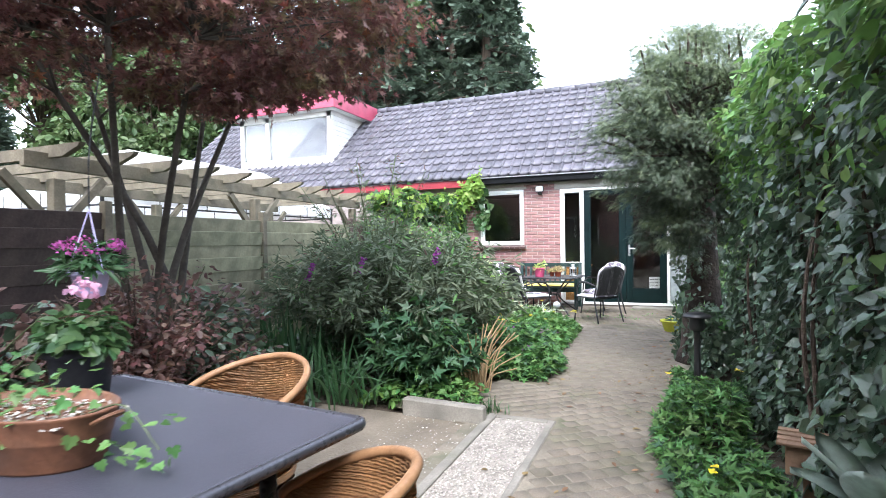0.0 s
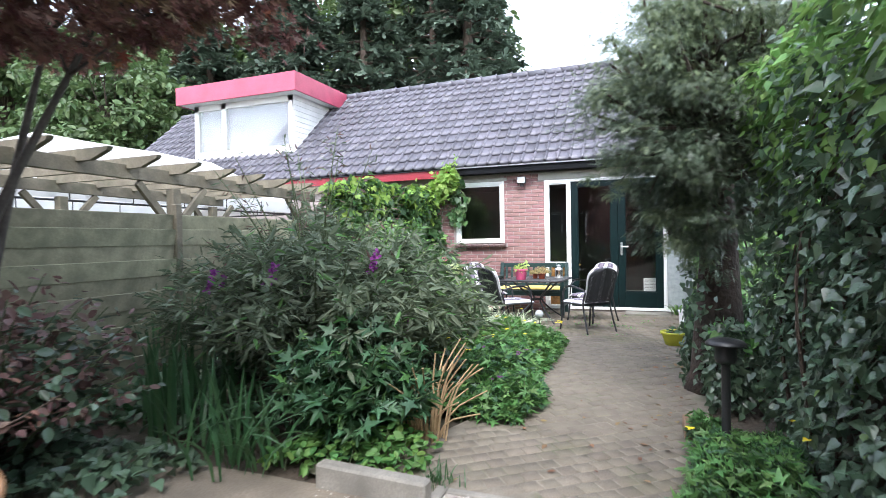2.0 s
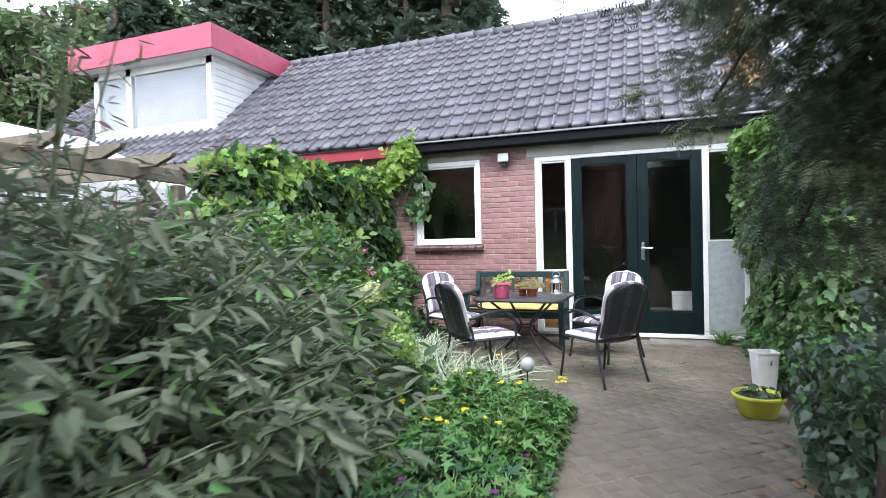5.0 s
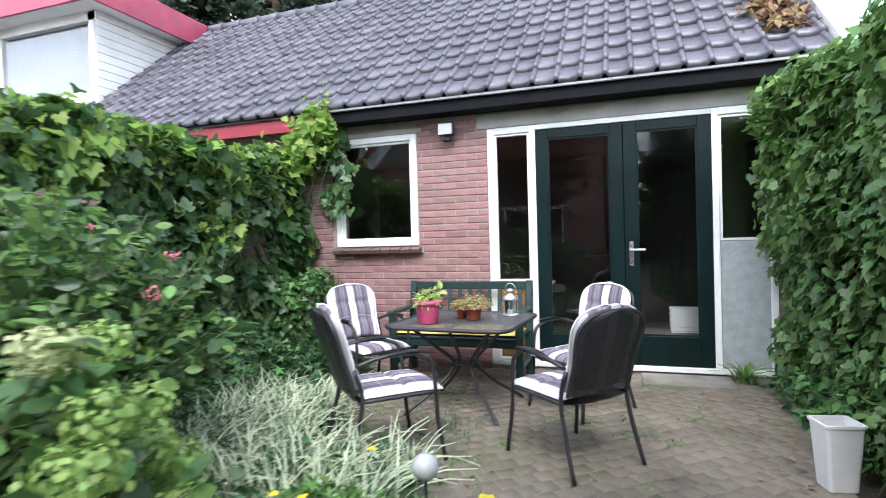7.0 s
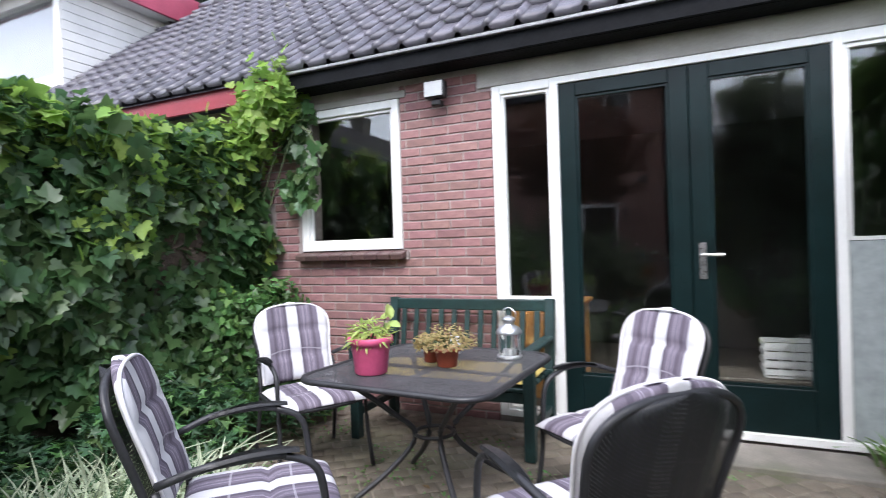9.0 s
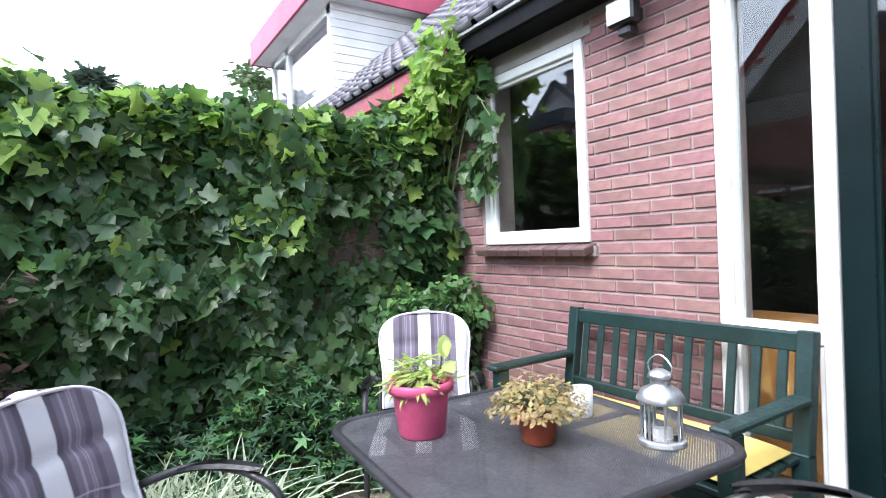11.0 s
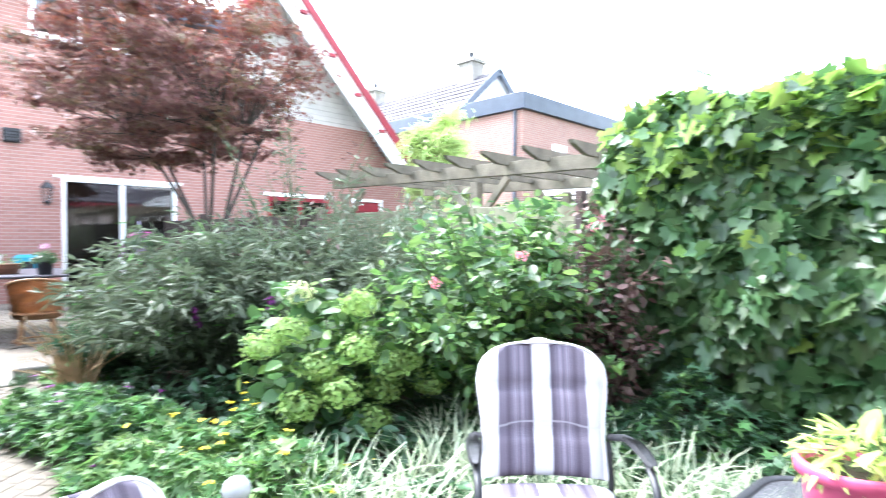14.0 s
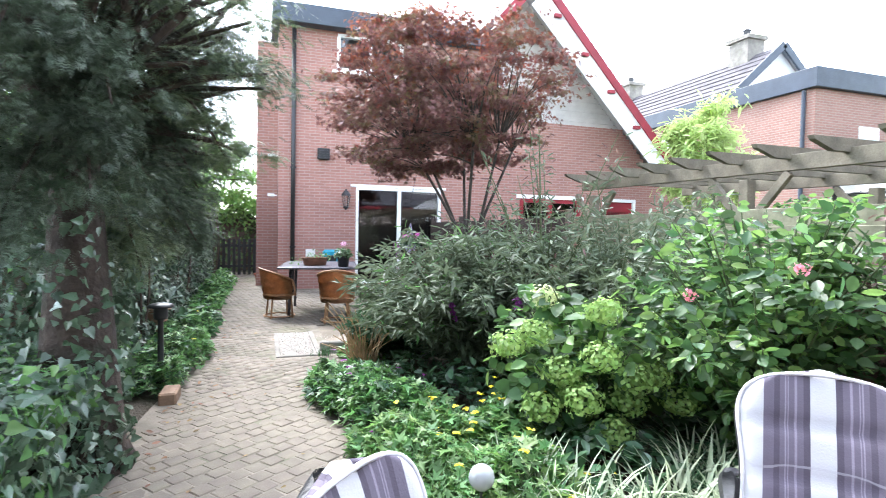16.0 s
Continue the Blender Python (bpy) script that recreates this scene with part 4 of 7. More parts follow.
# ---- planting ----
def leaf_wall(name, label, category, lo, hi, kind, size, count, material, top=None, top_share=0.25, lump=0.16, depth=0.22, seed=1, faces="wesnt", core="bark", edge=None, wide=1.0, stems=0, freq=1.3, lift=0.35):
    """A dense mass of leaves round a dim woody inside, with an uneven skin. edge(p) may shift the skin outward."""
    rng = np.random.default_rng(seed)
    root = thing(name, label, category)
    lo, hi = np.array(lo, float), np.array(hi, float)
    d = hi - lo
    spec = {"w": (0, -1, d[1] * d[2]), "e": (0, 1, d[1] * d[2]), "s": (1, -1, d[0] * d[2]), "n": (1, 1, d[0] * d[2]), "t": (2, 1, d[0] * d[1])}
    total = sum(spec[f][2] for f in faces)
    P, N = [], []
    for f in faces:
        ax, sg, area = spec[f]
        k = int(count * area / total)
        p = lo + rng.uniform(0, 1, (k, 3)) * d
        p[:, ax] = hi[ax] if sg > 0 else lo[ax]
        n = np.zeros((k, 3))
        n[:, ax] = sg
        P.append(p)
        N.append(n)
    P, N = np.concatenate(P), np.concatenate(N)
    bulge = np.array([noise.noise((a * freq, b * freq, c * freq)) + 0.5 * noise.noise((a * 3.7, b * 3.7, c * 3.7)) for a, b, c in P])
    P = P + N * (lump * bulge - depth * rng.uniform(0, 1, len(P)) ** 1.5)[:, None]
    P = P + rng.normal(0, size * 0.35, P.shape)
    if edge is not None:
        P = P + edge(P)
    keep = P[:, 2] > 0.0
    P, N = P[keep], N[keep]
    N = N + np.array((0, 0, lift))
    if top:
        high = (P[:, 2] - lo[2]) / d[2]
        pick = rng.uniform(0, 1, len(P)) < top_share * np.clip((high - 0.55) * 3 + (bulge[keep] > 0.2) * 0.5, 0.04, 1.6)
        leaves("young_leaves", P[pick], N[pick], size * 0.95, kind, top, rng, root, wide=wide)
        P, N = P[~pick], N[~pick]
    leaves("foliage", P, N, size, kind, material, rng, root, wide=wide)
    bm = bmesh.new()
    m = depth + 0.06
    box(bm, lo[0] + m, hi[0] - (m if "e" in faces else 0.02), lo[1] + (m if "s" in faces else 0.02), hi[1] - (m if "n" in faces else 0.02), -0.03, hi[2] - m)
    bmesh.ops.subdivide_edges(bm, edges=bm.edges[:], cuts=10, use_grid_fill=True)
    for v in bm.verts:
        if v.co.z > 0.02:
            v.co += 0.1 * Vector(noise.noise_vector(v.co * 2.3))
            if edge is not None:
                v.co += Vector(edge(np.array([v.co[:]]))[0].tolist())
    part("woody_inside", bm, core, root)
    if stems:
        bm = bmesh.new()
        for _ in range(stems):
            y = rng.uniform(lo[1], hi[1])
            x0 = lo[0] + 0.1
            z1 = rng.uniform(0.5, 0.95) * d[2] + lo[2]
            tube(bm, curve_pts([(x0, y, -0.02), (x0 + rng.uniform(-0.1, 0.05), y + rng.uniform(-0.15, 0.15), z1 * 0.5), (x0 + rng.uniform(-0.05, 0.1), y + rng.uniform(-0.4, 0.4), z1)], 8), [0.014 - 0.001 * i for i in range(9)], 5)
        tagged(part("stem_tangle", bm, "bark", root), kind="stuff")
    return root


def branch(bm, a, b, r0, r1, rng, sag=0.1, n=7, sides=6):
    a, b = Vector(a), Vector(b)
    mid = (a + b) / 2 + Vector((rng.normal(0, sag), rng.normal(0, sag), abs(rng.normal(0, sag)))) * (b - a).length
    pts = curve_pts([a, mid, b], n)
    tube(bm, pts, [r0 + (r1 - r0) * i / n for i in range(n + 1)], sides)


def bush(name, label, category, at, radius, height, stems, per, kind, size, material, seed, bark="stem", tip=None, tip_share=0.1, arch=0.5, clip=None, wide=1.0, start=0.12, spread=0.6):
    """A shrub of arching stems with leaves set along them."""
    rng = np.random.default_rng(seed)
    root = thing(name, label, category, at=pose(*at))
    bm = bmesh.new()
    P, N, A = [], [], []
    for _ in range(stems):
        a = rng.uniform(0, math.tau)
        q = math.sqrt(rng.uniform(0, 1))
        rx, ry = (radius if isinstance(radius, tuple) else (radius, radius))
        h = height * rng.uniform(0.55, 1.05) * (1 - 0.35 * q * q)
        out = Vector((math.cos(a) * q * rx, math.sin(a) * q * ry, 0))
        pts = curve_pts([out * 0.15, out * 0.5 + Vector((0, 0, h * 0.62)), out * (1.0 + 0.1 * arch) + Vector((rng.normal(0, 0.05), rng.normal(0, 0.05), h))], 10)
        if clip and not clip(pts[-1] + Vector(at), pts[6] + Vector(at)):
            continue
        tube(bm, pts, [0.011 - 0.0008 * i for i in range(11)], 5)
        k = per
        u = rng.uniform(start, 1.0, k) ** 0.8 * 9.99
        i = u.astype(int)
        pa = np.array([p[:] for p in pts])
        base = pa[i] + (pa[i + 1] - pa[i]) * (u - i)[:, None]
        d = rng.normal(0, 1, (k, 3))
        d[:, 2] *= 0.4
        d /= np.linalg.norm(d, axis=1, keepdims=True)
        P.append(base + d * rng.uniform(0.0, 0.07, (k, 1)) * (1 + size * 3))
        A.append(d + np.array((0, 0, -0.15)) + 0.5 * (pa[i + 1] - pa[i]) / 0.1)
        N.append(np.tile((0, 0, 1.0), (k, 1)) + 0.4 * d)
    P, N, A = np.concatenate(P), np.concatenate(N), np.concatenate(A)
    keep = P[:, 2] > 0.01
    P, N, A = P[keep], N[keep], A[keep]
    if tip:
        pick = rng.uniform(0, 1, len(P)) < tip_share * (0.3 + P[:, 2] / height)
        leaves("young_leaves", P[pick], N[pick], size * 0.9, kind, tip, rng, root, axes=A[pick], wide=wide, spread=spread)
        P, N, A = P[~pick], N[~pick], A[~pick]
    leaves("foliage", P, N, size, kind, material, rng, root, axes=A, wide=wide, spread=spread)
    tagged(part("stem_tangle", bm, bark, root), kind="stuff")
    return root


def blades(name, roots, heights, lean, width, material, rng, parent):
    """Arching strap leaves or grass blades from roots."""
    k, seg = len(roots), 5
    roots = np.asarray(roots, np.float32)
    a = rng.uniform(0, math.tau, k)
    d = np.stack([np.cos(a), np.sin(a), np.zeros(k)], 1)
    s = np.stack([-np.sin(a), np.cos(a), np.zeros(k)], 1)
    h = np.asarray(heights)[:, None] if np.ndim(heights) else np.full((k, 1), heights)
    ln = lean * rng.uniform(0.3, 1.4, (k, 1))
    V = []
    for i in range(seg + 1):
        u = i / seg
        c = roots + d * h * ln * u ** 1.8 + np.array((0, 0, 1)) * h * (u - 0.45 * np.clip(ln, 0, 1.6) * u ** 2.6)
        w = width * (1 - u ** 2.2) * (0.6 + 0.8 * min(u * 4, 0.5)) + 0.0006
        V += [c - s * w, c + s * w + np.array((0, 0, 0.3 * width))]
    V = np.stack(V, 1)
    F = np.array([(2 * i, 2 * i + 1, 2 * i + 3, 2 * i + 2) for i in range(seg)])
    F = F[None] + (np.arange(k) * 2 * (seg + 1))[:, None, None]
    ob = new(name, mesh_from(name, V.reshape(-1, 3), F.reshape(-1, 4), material, True))
    ob.parent = parent
    return ob


def ground_cover(name, label, category, outline, count, kind, size, material, height, seed, tip=None, flowers=None, kind_tag=""):
    """Low leafy growth over a stretch of bed: outline(u, v) gives x, y for u, v in 0..1."""
    rng = np.random.default_rng(seed)
    root = thing(name, label, category, kind=kind_tag)
    q = rng.uniform(0, 1, (count, 2))
    xy = np.array([outline(u, v) for u, v in q])
    hump = np.array([0.55 + 0.75 * noise.noise((x * 2.1, y * 2.1, seed)) for x, y in xy])
    edge = np.minimum(1, 5 * np.minimum(np.minimum(q[:, 0], 1 - q[:, 0]), np.minimum(q[:, 1], 1 - q[:, 1])))
    z = height * np.clip(hump, 0.15, 1.2) * edge ** 0.5 * rng.uniform(0.15, 1.05, count) ** 0.6 + 0.02
    P = np.column_stack([xy, z])
    N = np.tile((0, 0, 1.0), (count, 1))
    if tip:
        pick = rng.uniform(0, 1, count) < 0.25
        leaves("young_leaves", P[pick], N[pick], size, kind, tip, rng, root, spread=0.5)
        leaves("foliage", P[~pick], N[~pick], size, kind, material, rng, root, spread=0.5)
    else:
        leaves("foliage", P, N, size, kind, material, rng, root, spread=0.5)
    bm = bmesh.new()
    for k in range(0, count, 14):
        x, y, zz = P[k]
        tube(bm, [(x + rng.normal(0, 0.03), y + rng.normal(0, 0.03), -0.02), (x, y, zz)], 0.0025, 4, False)
    tagged(part("stalk_tangle", bm, "stem", root), kind="stuff")
    if flowers:
        fm, n, fs = flowers
        idx = rng.choice(count, n, replace=False)
        fp = P[idx]
        fp[:, 2] = height * np.clip(hump[idx], 0.3, 1.2) + rng.uniform(0.02, 0.1, n)
        c = np.repeat(fp, 6, 0)
        a = np.tile(np.arange(6) * math.tau / 6, n)
        ax = np.stack([np.cos(a), np.sin(a), np.full(len(a), 0.15)], 1)
        leaves("flowers", c, np.tile((0, 0, 1.0), (len(c), 1)), fs, "oval", fm, rng, root, axes=ax, spread=0.15, wide=1.6)
    return root


def tree(name, label, base, crown, clump_n, per, clump_r, kind, size, material, seed, bark="bark", trunk_r=0.15, fork=0.5, tip=None, tip_share=0.2, stems=1, flat=0.5, droop=0.35, shell=0.45, spread=0.6, wide=1.0, keep=None, fan=False):
    """A tapered trunk that forks into limbs, with a crown of many clumps of leaves. crown: (centre, radii)."""
    rng = np.random.default_rng(seed)
    root = thing(name, label, "tree")
    centre, radii = np.array(crown[0], float), np.array(crown[1], float)
    cs = in_blob(rng, clump_n, centre, radii, shell)
    if keep is not None:
        cs = cs[[bool(keep(c)) for c in cs]]
    clump_n = len(cs)
    base = Vector(base)
    forks = []
    for s in range(stems):
        off = Vector((rng.normal(0, 0.12), rng.normal(0, 0.12), 0)) if stems > 1 else Vector()
        a = s * math.tau / stems + rng.uniform(-0.4, 0.4)
        out = Vector((math.cos(a), math.sin(a), 0)) * (0.45 * radii[0] if stems > 1 else 0.02)
        top = Vector((base.x + out.x, base.y + out.y, base.z + (centre[2] - base.z) * (fork + 0.5)))
        mid = base + off + out * 0.25 + Vector((0, 0, (top.z - base.z) * 0.45))
        pts = curve_pts([base + off * 0.6, mid, top], 10)
        bm = bmesh.new()
        tube(bm, pts, [trunk_r * (1 - 0.06 * i) * (1.25 if i == 0 else 1) for i in range(11)], 10)
        part("trunk", bm, bark, root, smooth=True)
        forks += [pts[k] for k in (5, 6, 7, 8, 9, 10)]
    bm = bmesh.new()
    for c in cs:
        c = Vector(c)
        f = min(forks, key=lambda q: (q - c).length + 0.8 * max(0, q.z - c.z))
        branch(bm, f, c, min(trunk_r * 0.28, 0.01 + trunk_r * 0.1), trunk_r * 0.04, rng, 0.1, 6, 5)
    tagged(part("branchwork", bm, bark, root), kind="stuff")
    r = clump_r * rng.uniform(0.7, 1.3, (clump_n, 1)) * np.array((1, 1, flat))
    P, N = clumps(rng, cs, r, per, 0.2)
    N = N * 0.6 + np.array((0, 0, 0.7))

    def fan_axes(q):
        """Twigs that point away from the trunk and hang a little."""
        if not fan:
            return None
        a = q - np.array((base.x, base.y, 0))
        a[:, 2] = 0
        a /= np.linalg.norm(a, axis=1, keepdims=True) + 1e-6
        return a + rng.normal(0, 0.45, a.shape) + np.array((0, 0, -0.3))

    if tip:
        pick = rng.uniform(0, 1, len(P)) < tip_share * np.clip(0.4 + (P[:, 2] - centre[2]) / radii[2], 0.1, 1.5)
        leaves("tip_foliage", P[pick], N[pick], size, kind, tip, rng, root, droop, spread, wide, axes=fan_axes(P[pick]))
        P, N = P[~pick], N[~pick]
    leaves("crown", P, N, size, kind, material, rng, root, droop, spread, wide, axes=fan_axes(P))
    return root


def conifer(name, label, base, height, radius, seed, material="spruce", whorls=26, per=230, size=0.34):
    """A tall conifer: straight trunk, drooping whorls of boughs set with needle sprays."""
    rng = np.random.default_rng(seed)
    root = thing(name, label, "tree")
    b = Vector(base)
    part("trunk", tube(bmesh.new(), [b, b + Vector((0.1, 0, height * 0.5)), b + Vector((0, 0, height))], [0.3, 0.2, 0.03], 10), "bark", root)
    bm = bmesh.new()
    P, N, A = [], [], []
    for w in range(whorls):
        z = height * (0.1 + 0.88 * w / whorls)
        reach = radius * (1 - (z / height) ** 1.6) + 0.25
        for s in range(6):
            a = rng.uniform(0, math.tau)
            ln = reach * rng.uniform(0.65, 1.15)
            d = Vector((math.cos(a), math.sin(a), 0))
            pts = curve_pts([b + Vector((0, 0, z)), b + d * ln * 0.6 + Vector((0, 0, z - 0.05 * ln)), b + d * ln + Vector((0, 0, z - 0.3 * ln + 0.1))], 6)
            tube(bm, pts, [0.05 - 0.006 * i for i in range(7)], 4)
            k = int(per / 6)
            u = rng.uniform(0.12, 1, k) * 5.99
            i = u.astype(int)
            pa = np.array([p[:] for p in pts])
            q = pa[i] + (pa[i + 1] - pa[i]) * (u - i)[:, None]
            side = np.array((-d.y, d.x, 0))
            sg = rng.uniform(-1, 1, (k, 1))
            q = q + side * sg * 0.22 * ln * (1.15 - u[:, None] / 6) + np.column_stack([np.zeros(k), np.zeros(k), rng.uniform(-0.18, 0.04, k)])
            P.append(q)
            A.append(np.tile(np.array(d), (k, 1)) * 0.6 + side * sg + np.array((0, 0, -0.5)))
            N.append(np.tile((0, 0, 1.0), (k, 1)))
    tagged(part("bough_tangle", bm, "bark", root), kind="stuff")
    leaves("needles", np.concatenate(P), np.concatenate(N), size, "needle", material, rng, root, axes=np.concatenate(A), spread=0.45, wide=1.3)
    return root


# east side: ivy hedge, yew, climber by the doors
def hedge_edge(p):
    s = np.zeros_like(p)
    s[:, 0] = np.interp(p[:, 1], (-7, -2, 1, 3, 5.3), (0.25, 0.0, 0.05, 0.06, -0.02)) + np.where(p[:, 0] < 0.9, -0.12 * np.clip(p[:, 2] - 1.2, 0, 1.4), 0)
    return s


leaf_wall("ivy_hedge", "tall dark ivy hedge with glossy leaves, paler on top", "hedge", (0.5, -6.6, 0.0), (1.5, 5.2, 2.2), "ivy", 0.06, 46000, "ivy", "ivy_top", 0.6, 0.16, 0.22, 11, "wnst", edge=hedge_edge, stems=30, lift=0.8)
def door_edge(p):
    s = np.zeros_like(p)
    s[:, 0] = -0.24 * np.clip((p[:, 2] - 0.9) / 0.6, 0, 1) * np.clip((p[:, 1] - 8.9) / 0.9, 0, 1) * np.clip((1.4 - p[:, 0]) / 0.8, 0, 1)
    return s


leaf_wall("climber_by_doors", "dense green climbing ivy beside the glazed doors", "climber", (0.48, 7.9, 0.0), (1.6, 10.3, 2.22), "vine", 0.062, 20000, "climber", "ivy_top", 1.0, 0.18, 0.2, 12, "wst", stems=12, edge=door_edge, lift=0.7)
leaf_wall("trunk_ivy", "ivy and seedlings growing round the yew's foot", "ivy", (0.2, 5.35, 0.0), (0.95, 7.4, 0.6), "ivy", 0.055, 5500, "ivy", "bed_leaf", 0.25, 0.16, 0.2, 13, "wsnt", freq=2.0)
tree("yew_tree", "old dark yew with a thick bare trunk beside the path", (0.3, 5.95, -0.04), ((0.25, 5.75, 2.15), (0.88, 1.0, 1.12)), 330, 190, 0.28, "spray", 0.062, "yew", 21, "yew_bark", 0.23, 0.35, "yew_tip", 0.8, 1, 0.35, 0.5, 0.35, 0.3, 1.0, lambda c: c[1] < 5.3 or c[2] > 1.55 + 0.55 * (c[1] - 5.0), True)

yew = bpy.data.objects["yew_tree"]
rng = np.random.default_rng(77)
for k, tip in enumerate(((-0.24, 5.6, 1.12), (-0.08, 5.4, 1.2), (0.16, 5.35, 1.08), (-0.42, 5.75, 1.62), (-0.2, 5.35, 1.5), (0.05, 5.75, 1.0), (-0.05, 5.5, 1.35))):
    arc = curve_pts([(0.3, 5.95, 1.75), (0.12 + tip[0] * 0.6, 2.38 + tip[1] * 0.6, tip[2] + 0.42), (tip[0], tip[1], tip[2] + 0.04)], 10)
    part("hanging_bough", tube(bmesh.new(), arc, [0.016 - 0.001 * i for i in range(11)], 5), "bark", yew)
    cs = np.array([p[:] for p in arc[3:]])
    cs = np.repeat(cs, 3, 0) + rng.normal(0, 0.07, (len(cs) * 3, 3))
    P, N = clumps(rng, cs, np.tile((0.1, 0.1, 0.06), (len(cs), 1)), 64, 0.2)
    leaves("sprays", P, N + np.array((0, 0, 0.9)), 0.058, "spray", "yew_tip" if k % 2 else "yew", rng, yew, axes=P - np.array((0.3, 5.95, 1.9)), spread=0.3)

ta, tz = rng.uniform(0, math.tau, 1500), rng.uniform(0, 1, 1500) ** 1.2 * 1.9
tn = np.column_stack([np.cos(ta), np.sin(ta), np.full(1500, 0.2)])
tp = np.column_stack([0.3 + 0.25 * np.cos(ta), 5.95 + 0.25 * np.sin(ta), tz]) + rng.normal(0, 0.025, (1500, 3))
some = np.sin(3 * ta + 2.5 * tz) + rng.normal(0, 0.5, 1500) > 0.1
leaves("clinging_ivy", tp[some], tn[some], 0.055, "ivy", "ivy", rng, yew)
for k, tip in enumerate(((0.1, 6.5, 1.35), (0.4, 6.65, 1.2), (0.62, 6.6, 1.0), (0.15, 6.3, 1.55), (0.7, 6.4, 1.3), (0.45, 6.75, 1.6), (0.0, 6.6, 1.75), (0.8, 6.7, 1.55), (0.3, 6.9, 1.9), (0.65, 7.0, 1.8))):
    arc = curve_pts([(0.3, 5.95, 1.95), (0.12 + tip[0] * 0.6, 2.38 + tip[1] * 0.6, tip[2] + 0.4), (tip[0], tip[1], tip[2] + 0.04)], 10)
    part("hanging_bough", tube(bmesh.new(), arc, [0.016 - 0.001 * i for i in range(11)], 5), "yew_bark", yew)
    cs = np.array([p[:] for p in arc[3:]])
    cs = np.repeat(cs, 3, 0) + rng.normal(0, 0.09, (len(cs) * 3, 3))
    P, N = clumps(rng, cs, np.tile((0.12, 0.12, 0.07), (len(cs), 1)), 62, 0.2)
    leaves("sprays", P, N + np.array((0, 0, 0.9)), 0.06, "spray", "yew", rng, yew, axes=P - np.array((0.3, 5.95, 2.0)), spread=0.3)

# west bed, from the terrace to the annex
def off_path(tip, mid):
    return tip.x < -1.12 and mid.x < -1.1 and tip.x > -4.2


bush("butterfly_bush", "large grey-green butterfly bush with purple flower spikes", "shrub", (-2.55, 4.75, 0), (1.25, 1.15), 1.42, 230, 105, "lance", 0.095, "buddleia", 31, "stem", "bed_leaf", 0.06, 0.6, off_path, 1.15)
bush("butterfly_bush", "grey-green butterfly bush reaching over the fence", "shrub", (-3.2, 5.7, 0), (0.95, 1.0), 1.75, 105, 80, "lance", 0.09, "buddleia", 32, "stem", None, 0, 0.6, None, 1.1)
bush("dark_shrub", "dark green shrub with broad lobed leaves", "shrub", (-1.85, 3.95, 0), (0.5, 0.4), 0.75, 55, 34, "palm", 0.1, "helle", 33, "stem", "bed_leaf", 0.1, 0.4, off_path)
bush("shade_shrub", "dark green and bronze shrub under the maple", "shrub", (-3.4, 2.9, 0), (0.75, 0.8), 1.05, 80, 45, "oval", 0.07, "ivy", 34, "stem", "smoke", 0.6, 0.4)
bush("shade_shrub", "dark mixed shrub beneath the maple", "shrub", (-3.7, 1.7, 0), (0.55, 0.8), 1.0, 60, 45, "oval", 0.08, "ivy", 35, "stem", "smoke", 0.7, 0.4)
bush("barberry", "dark purple-leaved barberry at the maple's foot", "shrub", (-2.85, 2.15, 0), (0.55, 0.45), 1.2, 80, 62, "oval", 0.045, "smoke", 39, "bark", "maple", 0.3, 0.5)
bush("hydrangea", "hydrangea with pale green flower heads", "shrub", (-2.45, 6.45, 0), (0.65, 0.55), 1.05, 60, 26, "oval", 0.105, "vine", 36, "stem", "bright_leaf", 0.4, 0.4, None, 1.15)
bush("rose_bush", "bright green rose bush with pink blooms", "shrub", (-3.1, 7.1, 0), (0.8, 0.7), 1.55, 140, 65, "oval", 0.07, "vine", 37, "stem", "bright_leaf", 0.45, 0.5)
bush("smoke_bush", "bronze-purple shrub in front of the vine", "shrub", (-3.5, 7.5, 0), (0.36, 0.42), 1.5, 64, 46, "oval", 0.06, "smoke", 38, "bark", "vine", 0.5, 0.4)
leaf_wall("grape_vine", "grape vine smothering the fence, large lobed leaves", "climber", (-4.3, 7.4, 0.35), (-3.82, 10.32, 2.02), "vine", 0.1, 18500, "vine", "vine_top", 0.34, 0.26, 0.28, 14, "estn", core="bark", stems=0, freq=1.6)
rng = np.random.default_rng(61)
shoot = thing("vine_shoots", "yellow-green vine shoots climbing to the gutter", "climber")
P = np.column_stack([rng.uniform(-4.2, -3.35, 620), rng.uniform(10.0, 10.36, 620), np.zeros(620)])
P[:, 2] = 1.75 + 0.65 * (P[:, 0] + 4.2) / 0.85 + rng.normal(0, 0.13, 620)
leaves("foliage", P, np.tile((0.2, -0.7, 0.5), (620, 1)), 0.08, "vine", "vine_top", rng, shoot)
P2 = np.column_stack([rng.normal(-3.43, 0.07, 110), rng.normal(10.34, 0.03, 110), rng.uniform(1.5, 2.3, 110)])
leaves("hanging_leaves", P2, np.tile((0.1, -1, 0.3), (110, 1)), 0.085, "vine", "vine", rng, shoot)
bm = bmesh.new()
for k in range(5):
    tube(bm, curve_pts([(-4.1 + 0.1 * k, 10.3, 1.5), (-3.8 + 0.1 * k, 10.28, 2.1), (-3.4 + 0.05 * k, 10.27, 2.35 - 0.1 * k)], 8), 0.006, 5)
part("tendril", bm, "stem", shoot)
